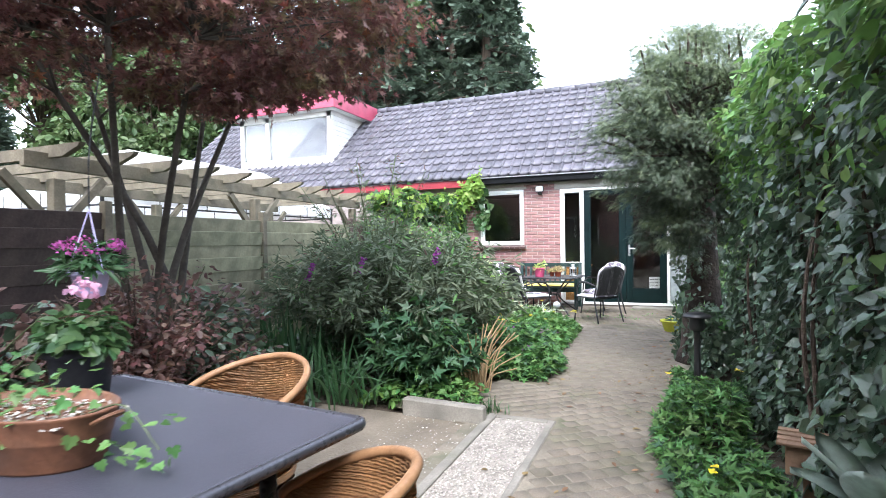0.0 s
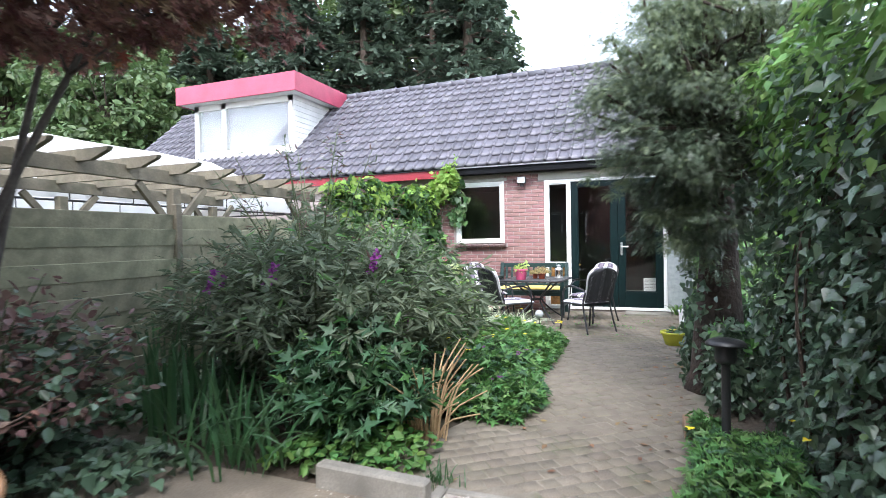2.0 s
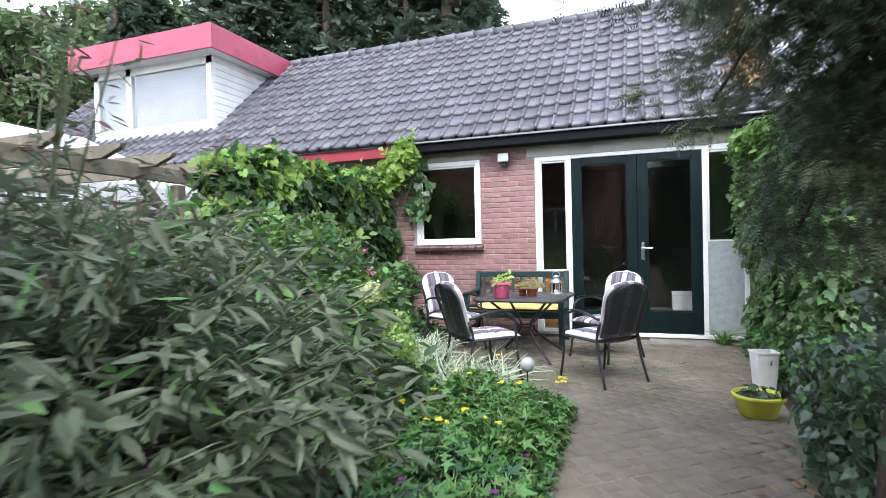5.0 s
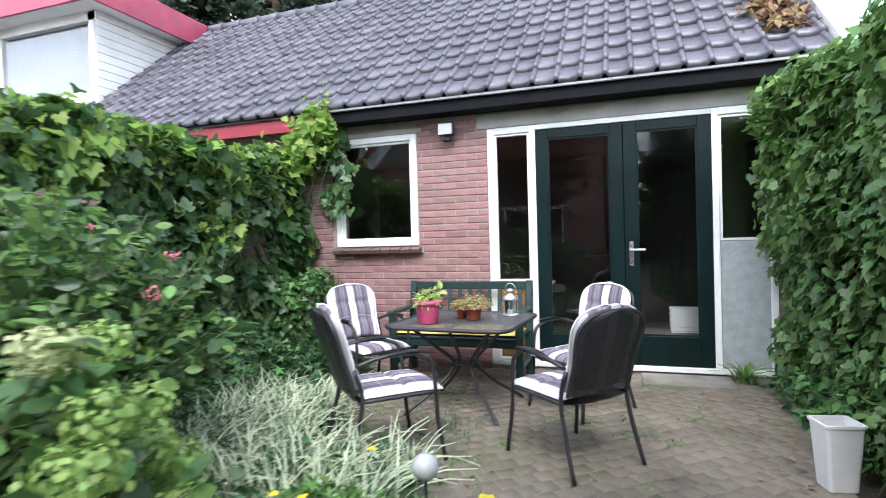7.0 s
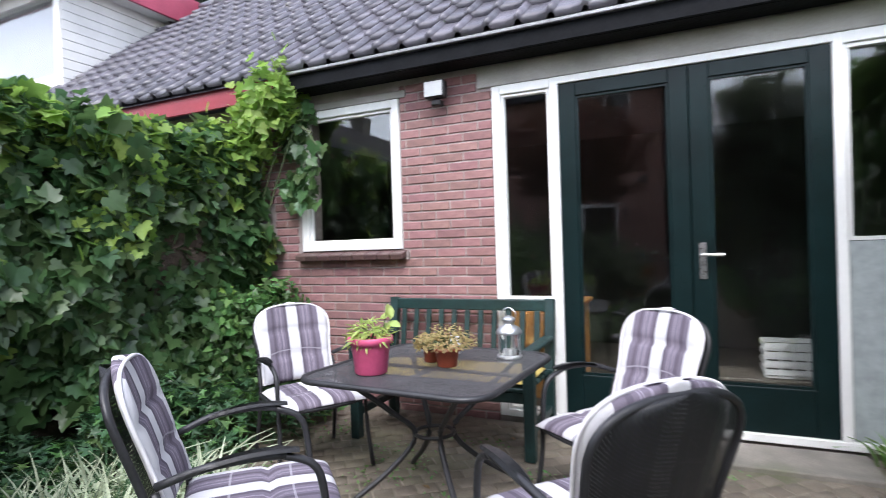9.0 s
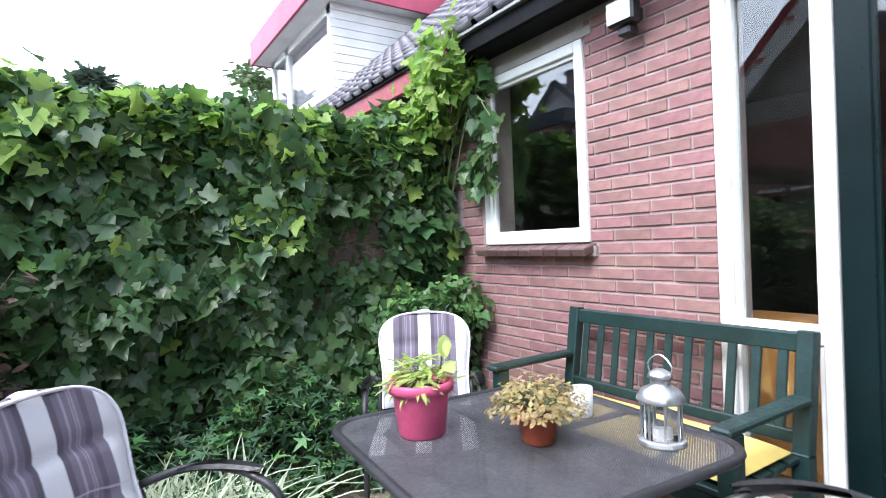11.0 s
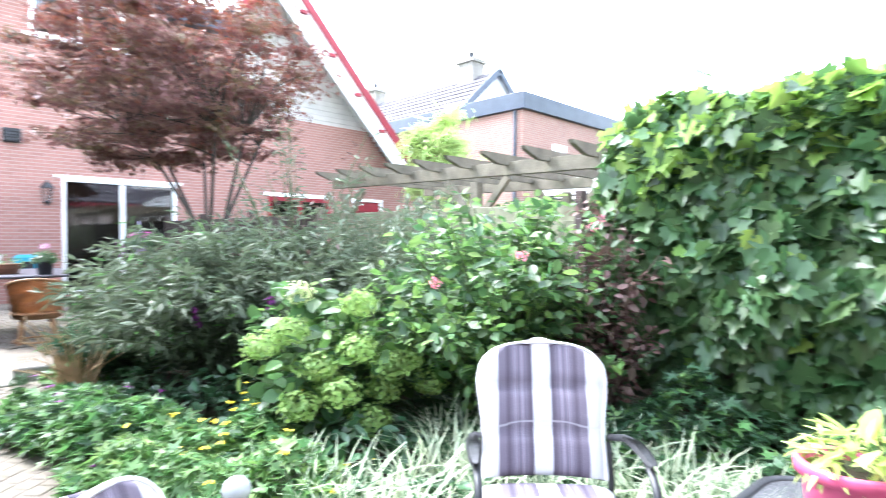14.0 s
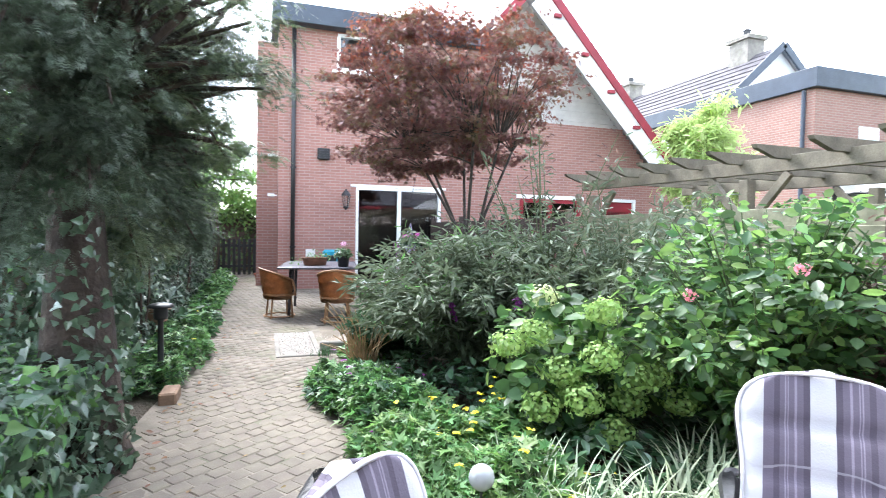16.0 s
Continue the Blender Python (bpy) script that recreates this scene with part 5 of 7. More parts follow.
leaf_wall("corner_ivy", "small-leaved ivy creeping up the brick corner", "ivy", (-3.95, 9.75, 0.0), (-3.5, 10.38, 0.85), "ivy", 0.062, 2600, "vine", "bed_leaf", 0.5, 0.2, 0.2, 15, "est", freq=2.2)
ground_cover("wall_seedlings", "leafy seedlings along the foot of the vine", "plants", lambda u, v: (-3.95 + 1.0 * u, 7.5 + 2.6 * v), 4200, "palm", 0.075, "helle", 0.6, 41, "bed_leaf")
ground_cover("celandine", "fresh green border plants with small yellow flowers", "plants", lambda u, v: (-2.15 + 1.05 * u, 6.0 + 1.45 * v), 4200, "palm", 0.07, "bed_leaf", 0.42, 42, "bright_leaf", ("yellow", 30, 0.022))
ground_cover("cranesbill", "leafy green cranesbill spilling over the paving", "plants", lambda u, v: (-1.75 + 0.72 * u + 0.1 * math.sin(6 * v), 4.6 + 1.7 * v), 3200, "palm", 0.075, "bed_leaf", 0.42, 43, "helle", ("purple", 8, 0.02))
ground_cover("wild_strawberry", "light green strawberry leaves behind the kerb", "plants", lambda u, v: (-2.2 + 0.85 * u, 3.55 + 0.5 * v), 700, "oval", 0.06, "bed_leaf", 0.26, 44, "bright_leaf")
ground_cover("hedge_border", "bright green border plants along the hedge foot", "plants", lambda u, v: (-0.06 + 0.5 * u + 0.06 * math.sin(9 * v), 2.0 + 2.7 * v), 3600, "palm", 0.07, "bed_leaf", 0.42, 45, "helle", ("yellow", 5, 0.02))
ground_cover("hedge_border", "broad-leaved border plants at the hedge foot", "plants", lambda u, v: (-0.04 + 0.5 * u, 1.15 + 1.2 * v), 750, "oval", 0.1, "helle", 0.3, 46, "bed_leaf")
ground_cover("hedge_border", "green plants along the passage hedge", "plants", lambda u, v: (0.02 + 0.5 * u, -5.5 + 6.0 * v), 3000, "oval", 0.08, "bed_leaf", 0.35, 47, "helle")
ground_cover("bin_weeds", "weeds growing beside the doorstep", "plants", lambda u, v: (0.32 + 0.3 * u, 8.6 + 1.6 * v), 900, "oval", 0.07, "bed_leaf", 0.35, 48, "helle")
ground_cover("dark_ivy_carpet", "dark ivy carpet under the shrubs", "ivy", lambda u, v: (-4.2 + 1.7 * u, 1.7 + 1.8 * v), 1800, "ivy", 0.075, "ivy", 0.25, 49)
ground_cover("bed_undergrowth", "dark green undergrowth filling the bed", "plants", lambda u, v: (-4.2 + 2.6 * u, 3.7 + 4.3 * v), 5200, "oval", 0.085, "helle", 0.45, 50, "ivy")

rng = np.random.default_rng(71)
vg = thing("striped_grass", "clump of white-striped ribbon grass beside the patio", "grass", kind="stuff")
q = np.column_stack([rng.uniform(-3.1, -1.62, 3800), rng.uniform(6.95, 8.75, 3800), np.zeros(3800)])
q = q[(q[:, 1] > 7.15 + 0.2 * np.sin(q[:, 0] * 5)) & (q[:, 1] < 8.35 - 0.62 * (q[:, 0] + 1.85) * 1.0) & (np.hypot(q[:, 0] + 2.0, q[:, 1] - 8.32) > 0.46)]
n1 = int(len(q) * 0.62)
blades("striped_blades", q[:n1], rng.uniform(0.22, 0.45, n1), 0.8, 0.0085, "blade", rng, vg)
blades("green_blades", q[n1:], rng.uniform(0.18, 0.4, len(q) - n1), 0.75, 0.006, "iris", rng, vg)
ir = thing("iris_clump", "clump of tall upright iris leaves", "plant")
blades("leaves", np.column_stack([rng.normal(-2.6, 0.13, 20), rng.normal(3.65, 0.13, 20), np.zeros(20)]), rng.uniform(0.35, 0.65, 20), 0.3, 0.013, "iris", rng, ir)
ir = thing("iris_clump", "clump of sword-shaped iris leaves by the fence", "plant")
blades("leaves", np.column_stack([rng.normal(-3.2, 0.2, 55), rng.normal(3.95, 0.2, 55), np.zeros(55)]), rng.uniform(0.6, 0.95, 55), 0.22, 0.016, "iris", rng, ir)
ir = thing("day_lily", "arching strap leaves at the bed's edge", "plant")
blades("leaves", np.column_stack([rng.normal(-2.3, 0.15, 40), rng.normal(3.5, 0.1, 40), np.zeros(40)]), rng.uniform(0.3, 0.55, 40), 0.8, 0.011, "iris", rng, ir)
tuft = thing("grass_tuft", "tuft of grass in the paving joint", "grass", kind="stuff")
blades("blades", np.column_stack([rng.normal(-1.2, 0.05, 45), rng.normal(3.66, 0.03, 45), np.zeros(45)]), rng.uniform(0.06, 0.16, 45), 0.7, 0.003, "iris", rng, tuft)
tuft = thing("grass_tuft", "weeds sprouting between the patio pavers", "grass", kind="stuff")
blades("blades", np.column_stack([rng.normal(-1.8, 0.1, 60), rng.normal(8.75, 0.08, 60), np.zeros(60)]), rng.uniform(0.04, 0.12, 60), 0.9, 0.003, "iris", rng, tuft)

weeds = thing("joint_weeds", "moss and weeds in the patio paving joints", "weeds", kind="stuff")
wc = np.column_stack([rng.uniform(-3.0, 0.3, 90), rng.uniform(7.4, 10.0, 90), np.full(90, 0.002)])
wc = wc[(np.hypot(wc[:, 0] + 1.8, wc[:, 1] - 9.2) < 1.6)]
wp = np.repeat(wc, 14, 0) + np.column_stack([rng.normal(0, 0.05, (len(wc) * 14, 2)), np.abs(rng.normal(0, 0.008, len(wc) * 14))])
leaves("moss_leaves", wp, np.tile((0, 0, 1.0), (len(wp), 1)), 0.022, "oval", "bed_leaf", rng, weeds)
tuft = thing("plantain", "pale green weed rosette at the door frame", "weed")
blades("leaves", np.column_stack([rng.normal(0.2, 0.03, 24), rng.normal(10.26, 0.03, 24), np.zeros(24)]), rng.uniform(0.14, 0.26, 24), 0.9, 0.018, "bright_leaf", rng, tuft)
spray = bush("butterfly_bush", "tall loose stalks of the butterfly bush", "shrub", (-2.9, 5.1, 0), (1.0, 1.0), 2.25, 34, 34, "lance", 0.07, "buddleia", 51, "stem", "smoke", 0.3, 0.7, off_path, 1.0, 0.45)

# cut-back stems
stub = thing("cut_stems", "dry straw-coloured cut-back stems in the bed", "plant")
for k in range(46):
    a, r = rng.uniform(0, math.tau), rng.uniform(0.02, 0.13)
    h, o = rng.uniform(0.22, 0.62), rng.uniform(0.05, 0.34)
    bm = bmesh.new()
    x, y = -1.5 + r * math.cos(a), 4.22 + r * math.sin(a)
    tube(bm, curve_pts([(x, y, -0.02), (x + o * 0.3 * math.cos(a), y + o * 0.3 * math.sin(a), h * 0.6), (x + o * math.cos(a), y + o * math.sin(a), h)], 5), [0.007, 0.0065, 0.006, 0.0055, 0.005, 0.0045], 5)
    part("stub", bm, "twig", stub)


def flower_head(name, at, r, material, parent, seed, n=110, petal=0.42):
    rg = np.random.default_rng(seed)
    P, N = clumps(rg, [at], np.array([[r, r, r * 0.75]]), n, 0.8)
    return leaves(name, P, N, r * petal, "oval", material, rg, parent, spread=0.35, wide=1.5)


hy = bpy.data.objects["hydrangea"]
for k, (x, y, z) in enumerate(((0.2, 0.15, 0.5), (0.35, 0.25, 0.62), (-0.1, 0.4, 0.45), (0.42, 0.0, 0.8), (0.15, 0.42, 0.72), (-0.25, 0.45, 0.6), (0.5, 0.25, 0.42), (-0.4, 0.35, 0.85), (0.05, 0.3, 0.95), (0.3, -0.1, 1.0), (0.1, 0.5, 0.32), (-0.45, 0.5, 0.45), (0.3, 0.45, 0.5), (0.55, -0.2, 0.7), (-0.05, 0.5, 0.6))):
    flower_head("flower_head", (x * 0.75 + 0.1, y * 0.75 + 0.14, z * 0.92), 0.075 if k == 9 else 0.092, "cream" if k in (9,) else "hydrangea", hy, 200 + k, 330, 0.24)
rb_ = bpy.data.objects["rose_bush"]
for k, (x, y, z) in enumerate(((0.35, 0.45, 1.15), (-0.25, 0.5, 1.3), (0.6, 0.1, 1.0), (-0.5, 0.4, 1.35))):
    flower_head("bloom", (x, y, z), 0.034, "rose", rb_, 230 + k, 40)
bb_ = bpy.data.objects["butterfly_bush"]
for k in range(9):
    a = 0.7 * k
    x, y, z = 0.95 * math.cos(a) * (0.7 + 0.03 * k), 0.9 * math.sin(a), 0.55 + 0.06 * k
    if x < 1.05:
        rg = np.random.default_rng(260 + k)
        t = rg.uniform(0, 1, 60)
        P = np.column_stack([x + 0.05 * t + rg.normal(0, 0.012, 60), y + rg.normal(0, 0.012, 60), z + 0.14 * t])
        leaves("flower_spike", P, rg.normal(0, 1, (60, 3)), 0.022, "oval", "purple", rg, bb_, wide=1.5)

# the red maple over the terrace
tree("japanese_maple", "spreading Japanese maple with dark purple-red leaves", (-3.1, 2.55, -0.04), ((-2.82, 2.5, 2.98), (1.5, 1.75, 1.08)), 215, 105, 0.34, "acer", 0.06, "maple", 22, "grey_bark", 0.036, 0.3, "maple_red", 0.35, 6, 0.24, 0.4, 0.15, 0.5, 1.1)

# trees behind the annex and further round
for k, (x, y, h, r) in enumerate(((-6.2, 19.5, 14.0, 2.6), (-9.8, 18.5, 12.0, 2.6), (-13.2, 18.0, 11.0, 2.7), (-17.0, 17.5, 8.5, 2.5), (-16.4, 8.3, 6.0, 1.1), (-11.4, 17.0, 10.5, 2.8), (-15.0, 16.5, 9.5, 2.9), (-7.9, 20.5, 13.5, 2.8), (-6.2, 22.0, 12.5, 2.4))):
    conifer("spruce_tree", "tall dark blue-green spruce behind the annex", (x, y, -0.06), h, r, 80 + k)
tree("broadleaf_tree", "green broadleaf tree behind the dormer", (-17.0, 14.2, -0.06), ((-17.0, 14.2, 5.0), (3.0, 2.4, 2.7)), 110, 130, 0.75, "oval", 0.22, "far_leaf", 90, trunk_r=0.2)
for k, (x, y, z, r, h) in enumerate(((-10.0, 25.5, 9.0, 4.0, 7.5), (-15.5, 25.0, 8.5, 4.4, 7.2), (-22.5, 24.5, 8.0, 4.2, 7.0), (-40.0, 33.0, 11.0, 7.0, 10.0), (-44.5, 27.0, 10.5, 5.5, 9.5))):
    far = x < -30
    tree("broadleaf_tree", "tall dense dark green tree behind the roofs", (x, y, -0.06), ((x, y, z), (r, r * 0.7, h)), 150, 100, 1.5 if far else 1.0, "oval", 0.55 if far else 0.34, "far_leaf", 101 + k, trunk_r=0.3, flat=0.7, shell=0.6)
tree("broadleaf_tree", "light green tree at the end of the side passage", (1.7, -9.5, -0.06), ((1.2, -9.5, 2.7), (1.9, 1.6, 1.7)), 60, 120, 0.5, "oval", 0.14, "bright_leaf", 91, trunk_r=0.14)
tree("broadleaf_tree", "dense green tree overhanging the passage hedge", (2.2, -3.0, -0.06), ((1.9, -3.2, 3.0), (1.3, 2.4, 1.3)), 80, 120, 0.45, "oval", 0.11, "far_leaf", 92, trunk_r=0.14)
tree("bamboo", "yellow-green bamboo behind the neighbour's fence", (-8.8, 0.8, -0.06), ((-8.8, 0.8, 2.6), (0.75, 0.75, 1.4)), 55, 90, 0.28, "lance", 0.2, "bamboo", 93, "stem", 0.03, 0.4, None, 0, 5, 0.8)
leaf_wall("neighbour_shrubs", "green shrubs behind the neighbour's pergola", "shrubs", (-11.5, 1.5, 0.0), (-9.6, 5.0, 1.9), "oval", 0.13, 3500, "vine", "bright_leaf", 0.4, 0.3, 0.3, 17, "est")

leaf_wall("passage_shrubs", "green shrubs behind the side gate", "shrubs", (-0.8, -11.5, 0.0), (2.0, -8.6, 2.0), "oval", 0.13, 3500, "far_leaf", "bright_leaf", 0.5, 0.3, 0.3, 18, "nwt")

# leaves caught on the roof's edge and on the paving
rng = np.random.default_rng(95)
dl = thing("roof_creeper", "withered brown creeper lying on the roof's edge", "creeper")
s = rng.uniform(0.35, 3.2, 900)
xx = rng.normal(0.55, 0.12, 900)
P = np.column_stack([xx, EY + s * math.cos(ROOF_A), EZ + s * math.sin(ROOF_A) + rng.uniform(0.03, 0.14, 900)])
leaves("dead_leaves", P, np.tile((0, -0.6, 0.8), (900, 1)), 0.09, "oval", "litter", rng, dl)
fl = thing("fallen_leaves", "a few brown leaves scattered on the paving", "leaves", kind="stuff")
y = rng.uniform(1.5, 10.2, 150)
x = np.array([(right_edge(v) - abs(rng.normal(0, 0.18))) if rng.uniform() < 0.6 else rng.uniform(left_edge(v), right_edge(v)) for v in y])
leaves("leaf_litter", np.column_stack([x, y, np.full(150, 0.008)]), np.tile((0, 0, 1.0), (150, 1)), 0.04, "oval", "litter", rng, fl, spread=0.15)


# ---- materials of the furniture ----
def striped(name):
    """White and mauve striped cushion cloth with fine woven check lines, stripes along the cushion's length."""
    m = mat(name, (0.5, 0.48, 0.52), 0.9, 0.08, 9, 160, 0.25)
    n, l = m.node_tree.nodes, m.node_tree.links
    b = n["Principled BSDF"]
    co, sep, ab, sc = n.new("ShaderNodeTexCoord"), n.new("ShaderNodeSeparateXYZ"), n.new("ShaderNodeMath"), n.new("ShaderNodeMath")
    l.new(co.outputs["Object"], sep.inputs[0])
    ab.operation, sc.operation = "ABSOLUTE", "MULTIPLY"
    l.new(sep.outputs["X"], ab.inputs[0])
    l.new(ab.outputs[0], sc.inputs[0])
    sc.inputs[1].default_value = 4.0
    r = n.new("ShaderNodeValToRGB")
    r.color_ramp.interpolation = "CONSTANT"
    white, mauve, pale, deep = (0.56, 0.55, 0.57, 1), (0.145, 0.122, 0.158, 1), (0.27, 0.235, 0.29, 1), (0.09, 0.075, 0.1, 1)
    e = r.color_ramp.elements
    e[0].position, e[0].color = 0.0, white
    e[1].position, e[1].color = 0.13, deep
    for p, c in ((0.2, mauve), (0.27, pale), (0.3, mauve), (0.36, pale), (0.375, mauve), (0.39, pale), (0.405, mauve), (0.46, deep), (0.52, mauve), (0.64, white)):
        k = e.new(p)
        k.color = c
    l.new(sc.outputs[0], r.inputs[0])
    add = n.new("ShaderNodeMath")
    l.new(sep.outputs["Y"], add.inputs[0])
    l.new(sep.outputs["Z"], add.inputs[1])
    fr = n.new("ShaderNodeMath")
    fr.operation = "PINGPONG"
    l.new(add.outputs[0], fr.inputs[0])
    fr.inputs[1].default_value = 0.1
    r2 = n.new("ShaderNodeValToRGB")
    r2.color_ramp.interpolation = "CONSTANT"
    e = r2.color_ramp.elements
    e[0].position, e[0].color = 0.0, (0.45, 0.45, 0.45, 1)
    e[1].position, e[1].color = 0.003, (0, 0, 0, 1)
    for p, c in ((0.012, 0.4), (0.015, 0.0), (0.024, 0.4), (0.027, 0.0)):
        k = e.new(p)
        k.color = (c, c, c, 1)
    l.new(fr.outputs[0], r2.inputs[0])
    x = n.new("ShaderNodeMix")
    x.data_type = "RGBA"
    l.new(r2.outputs[0], x.inputs["Factor"])
    l.new(r.outputs[0], x.inputs["A"])
    x.inputs["B"].default_value = (0.48, 0.46, 0.5, 1)
    l.new(x.outputs["Result"], b.inputs["Base Color"])
    return m


def mesh_metal(name, colour, pitch=0.012, open_part=0.35):
    """Expanded metal: a sheet with rows of small openings."""
    m = mat(name, colour, 0.5, 0.3, 12, 90, 0.1)
    n, l = m.node_tree.nodes, m.node_tree.links
    b = n["Principled BSDF"]
    co = n.new("ShaderNodeTexCoord")
    outs = []
    for ang in (35, -35):
        mp = n.new("ShaderNodeMapping")
        mp.inputs["Rotation"].default_value = (0, 0, radians(ang))
        l.new(co.outputs["Object"], mp.inputs["Vector"])
        w = n.new("ShaderNodeTexWave")
        w.inputs["Scale"].default_value = 1 / pitch / 3.2
        l.new(mp.outputs[0], w.inputs["Vector"])
        outs.append(w.outputs["Fac"])
    mn = n.new("ShaderNodeMath")
    mn.operation = "MULTIPLY"
    l.new(outs[0], mn.inputs[0])
    l.new(outs[1], mn.inputs[1])
    gt = n.new("ShaderNodeMath")
    gt.operation = "GREATER_THAN"
    l.new(mn.outputs[0], gt.inputs[0])
    gt.inputs[1].default_value = 1 - open_part - 0.2
    tr, ms = n.new("ShaderNodeBsdfTransparent"), n.new("ShaderNodeMixShader")
    l.new(gt.outputs[0], ms.inputs[0])
    l.new(b.outputs[0], ms.inputs[1])
    l.new(tr.outputs[0], ms.inputs[2])
    l.new(ms.outputs[0], n["Material Output"].inputs[0])
    return m


def wicker_mat(name, base):
    m = mat(name, base, 0.55, 0.3, 12, 120, 0.3)
    n, l = m.node_tree.nodes, m.node_tree.links
    b = n["Principled BSDF"]
    co = n.new("ShaderNodeTexCoord")
    mp = n.new("ShaderNodeMapping")
    l.new(co.outputs["Object"], mp.inputs["Vector"])
    w = n.new("ShaderNodeTexWave")
    w.bands_direction = "Z"
    w.inputs["Scale"].default_value, w.inputs["Distortion"].default_value = 42.0, 1.0
    l.new(mp.outputs[0], w.inputs["Vector"])
    bp = n.new("ShaderNodeBump")
    bp.inputs["Strength"].default_value, bp.inputs["Distance"].default_value = 0.8, 0.004
    l.new(w.outputs["Fac"], bp.inputs["Height"])
    l.new(bp.outputs[0], b.inputs["Normal"])
    return m


M["cushion"] = striped("striped_cushion_cloth")
M["piping"] = mat("white_piping", (0.7, 0.68, 0.7), 0.85, 0.1, 20, 120, 0.2)
M["table_mesh"] = mesh_metal("expanded_metal_tabletop", (0.06, 0.06, 0.065), 0.006, 0.13)
M["chair_mesh"] = mesh_metal("expanded_metal_chair_back", (0.014, 0.014, 0.016), 0.004, 0.12)
M["yellow_cloth"] = mat("pale_yellow_cushion", (0.72, 0.55, 0.16), 0.9, 0.12, 8, 120, 0.25)
M["pink_pot"] = mat("pink_plastic_pot", (0.6, 0.09, 0.2), 0.45, 0.15, 8, 60, 0.1)
M["terracotta"] = mat("terracotta_plastic_pot", (0.3, 0.065, 0.03), 0.55, 0.2, 8, 60, 0.15)
M["rust"] = mat("rust_brown_planter", (0.2, 0.085, 0.045), 0.6, 0.35, 10, 60, 0.4, second=(0.11, 0.07, 0.05), patch=0.58)
M["pale_leaf"] = leaf_mat("pale_yellow_leaves", (0.4, 0.32, 0.14), 0.55, 0.5, 0.4, second=(0.3, 0.13, 0.08), patch=0.52)
M["milky"] = leaf_mat("frosted_glass", (0.75, 0.76, 0.77), 0.25, 0.05, 0.5)
M["pale_green"] = leaf_mat("pale_green_leaves", (0.42, 0.52, 0.16), 0.5, 0.35, 0.4)
M["potting"] = mat("potting_soil", (0.05, 0.035, 0.025), 0.95, 0.3, 20, 80, 0.8)
M["galvan"] = mat("galvanised_lantern_metal", (0.55, 0.56, 0.57), 0.38, 0.2, 15, 90, 0.1, metal=0.9)
M["wicker"] = wicker_mat("honey_wicker", (0.4, 0.205, 0.09))
M["wicker_rim"] = mat("cane_rim", (0.33, 0.175, 0.085), 0.5, 0.25, 15, 90, 0.3)
M["slate_top"] = mat("slate_textile_tabletop", (0.06, 0.06, 0.078), 0.42, 0.12, 6, 240, 0.5, depth=0.002)
M["slate_edge"] = mat("slate_metal_edge", (0.1, 0.1, 0.115), 0.3, 0.15, 9, 60, 0.05, metal=0.6)
M["black_pot"] = mat("black_plastic_pot", (0.015, 0.015, 0.017), 0.5, 0.3, 8, 60, 0.1)
M["lilac_pot"] = mat("lilac_plastic_pot", (0.55, 0.5, 0.78), 0.45, 0.1, 8, 60, 0.1)
M["magenta"] = leaf_mat("magenta_petals", (0.5, 0.1, 0.36), 0.6, 0.4, 0.35)
M["pink_petal"] = leaf_mat("soft_pink_petals", (0.75, 0.4, 0.55), 0.6, 0.2, 0.35)
M["white_plastic"] = mat("white_plastic", (0.72, 0.71, 0.7), 0.45, 0.08, 6, 60, 0.1, second=(0.5, 0.49, 0.45), patch=0.66)
M["lime_pot"] = mat("lime_yellow_pot", (0.5, 0.5, 0.05), 0.5, 0.15, 8, 60, 0.1)
M["agave"] = mat("glaucous_leaf", (0.46, 0.55, 0.48), 0.5, 0.2, 7, 60, 0.2, second=(0.56, 0.63, 0.55), patch=0.55)
M["cabinet"] = mat("orange_pine", (0.42, 0.2, 0.06), 0.5, 0.25, 5, 50, 0.2)
M["blue_plastic"] = mat("turquoise_plastic", (0.02, 0.3, 0.42), 0.45, 0.15, 6, 60, 0.1)
M["hose"] = mat("pale_garden_hose", (0.5, 0.5, 0.46), 0.5, 0.15, 6, 60, 0.1)
M["brown_wood"] = mat("brown_weathered_wood", (0.24, 0.15, 0.095), 0.8, 0.3, 9, 60, 0.5)
M["lamp_glass"] = mat("frosted_lamp_face", (0.4, 0.41, 0.41), 0.2, 0.08, 10, 60, 0.05)


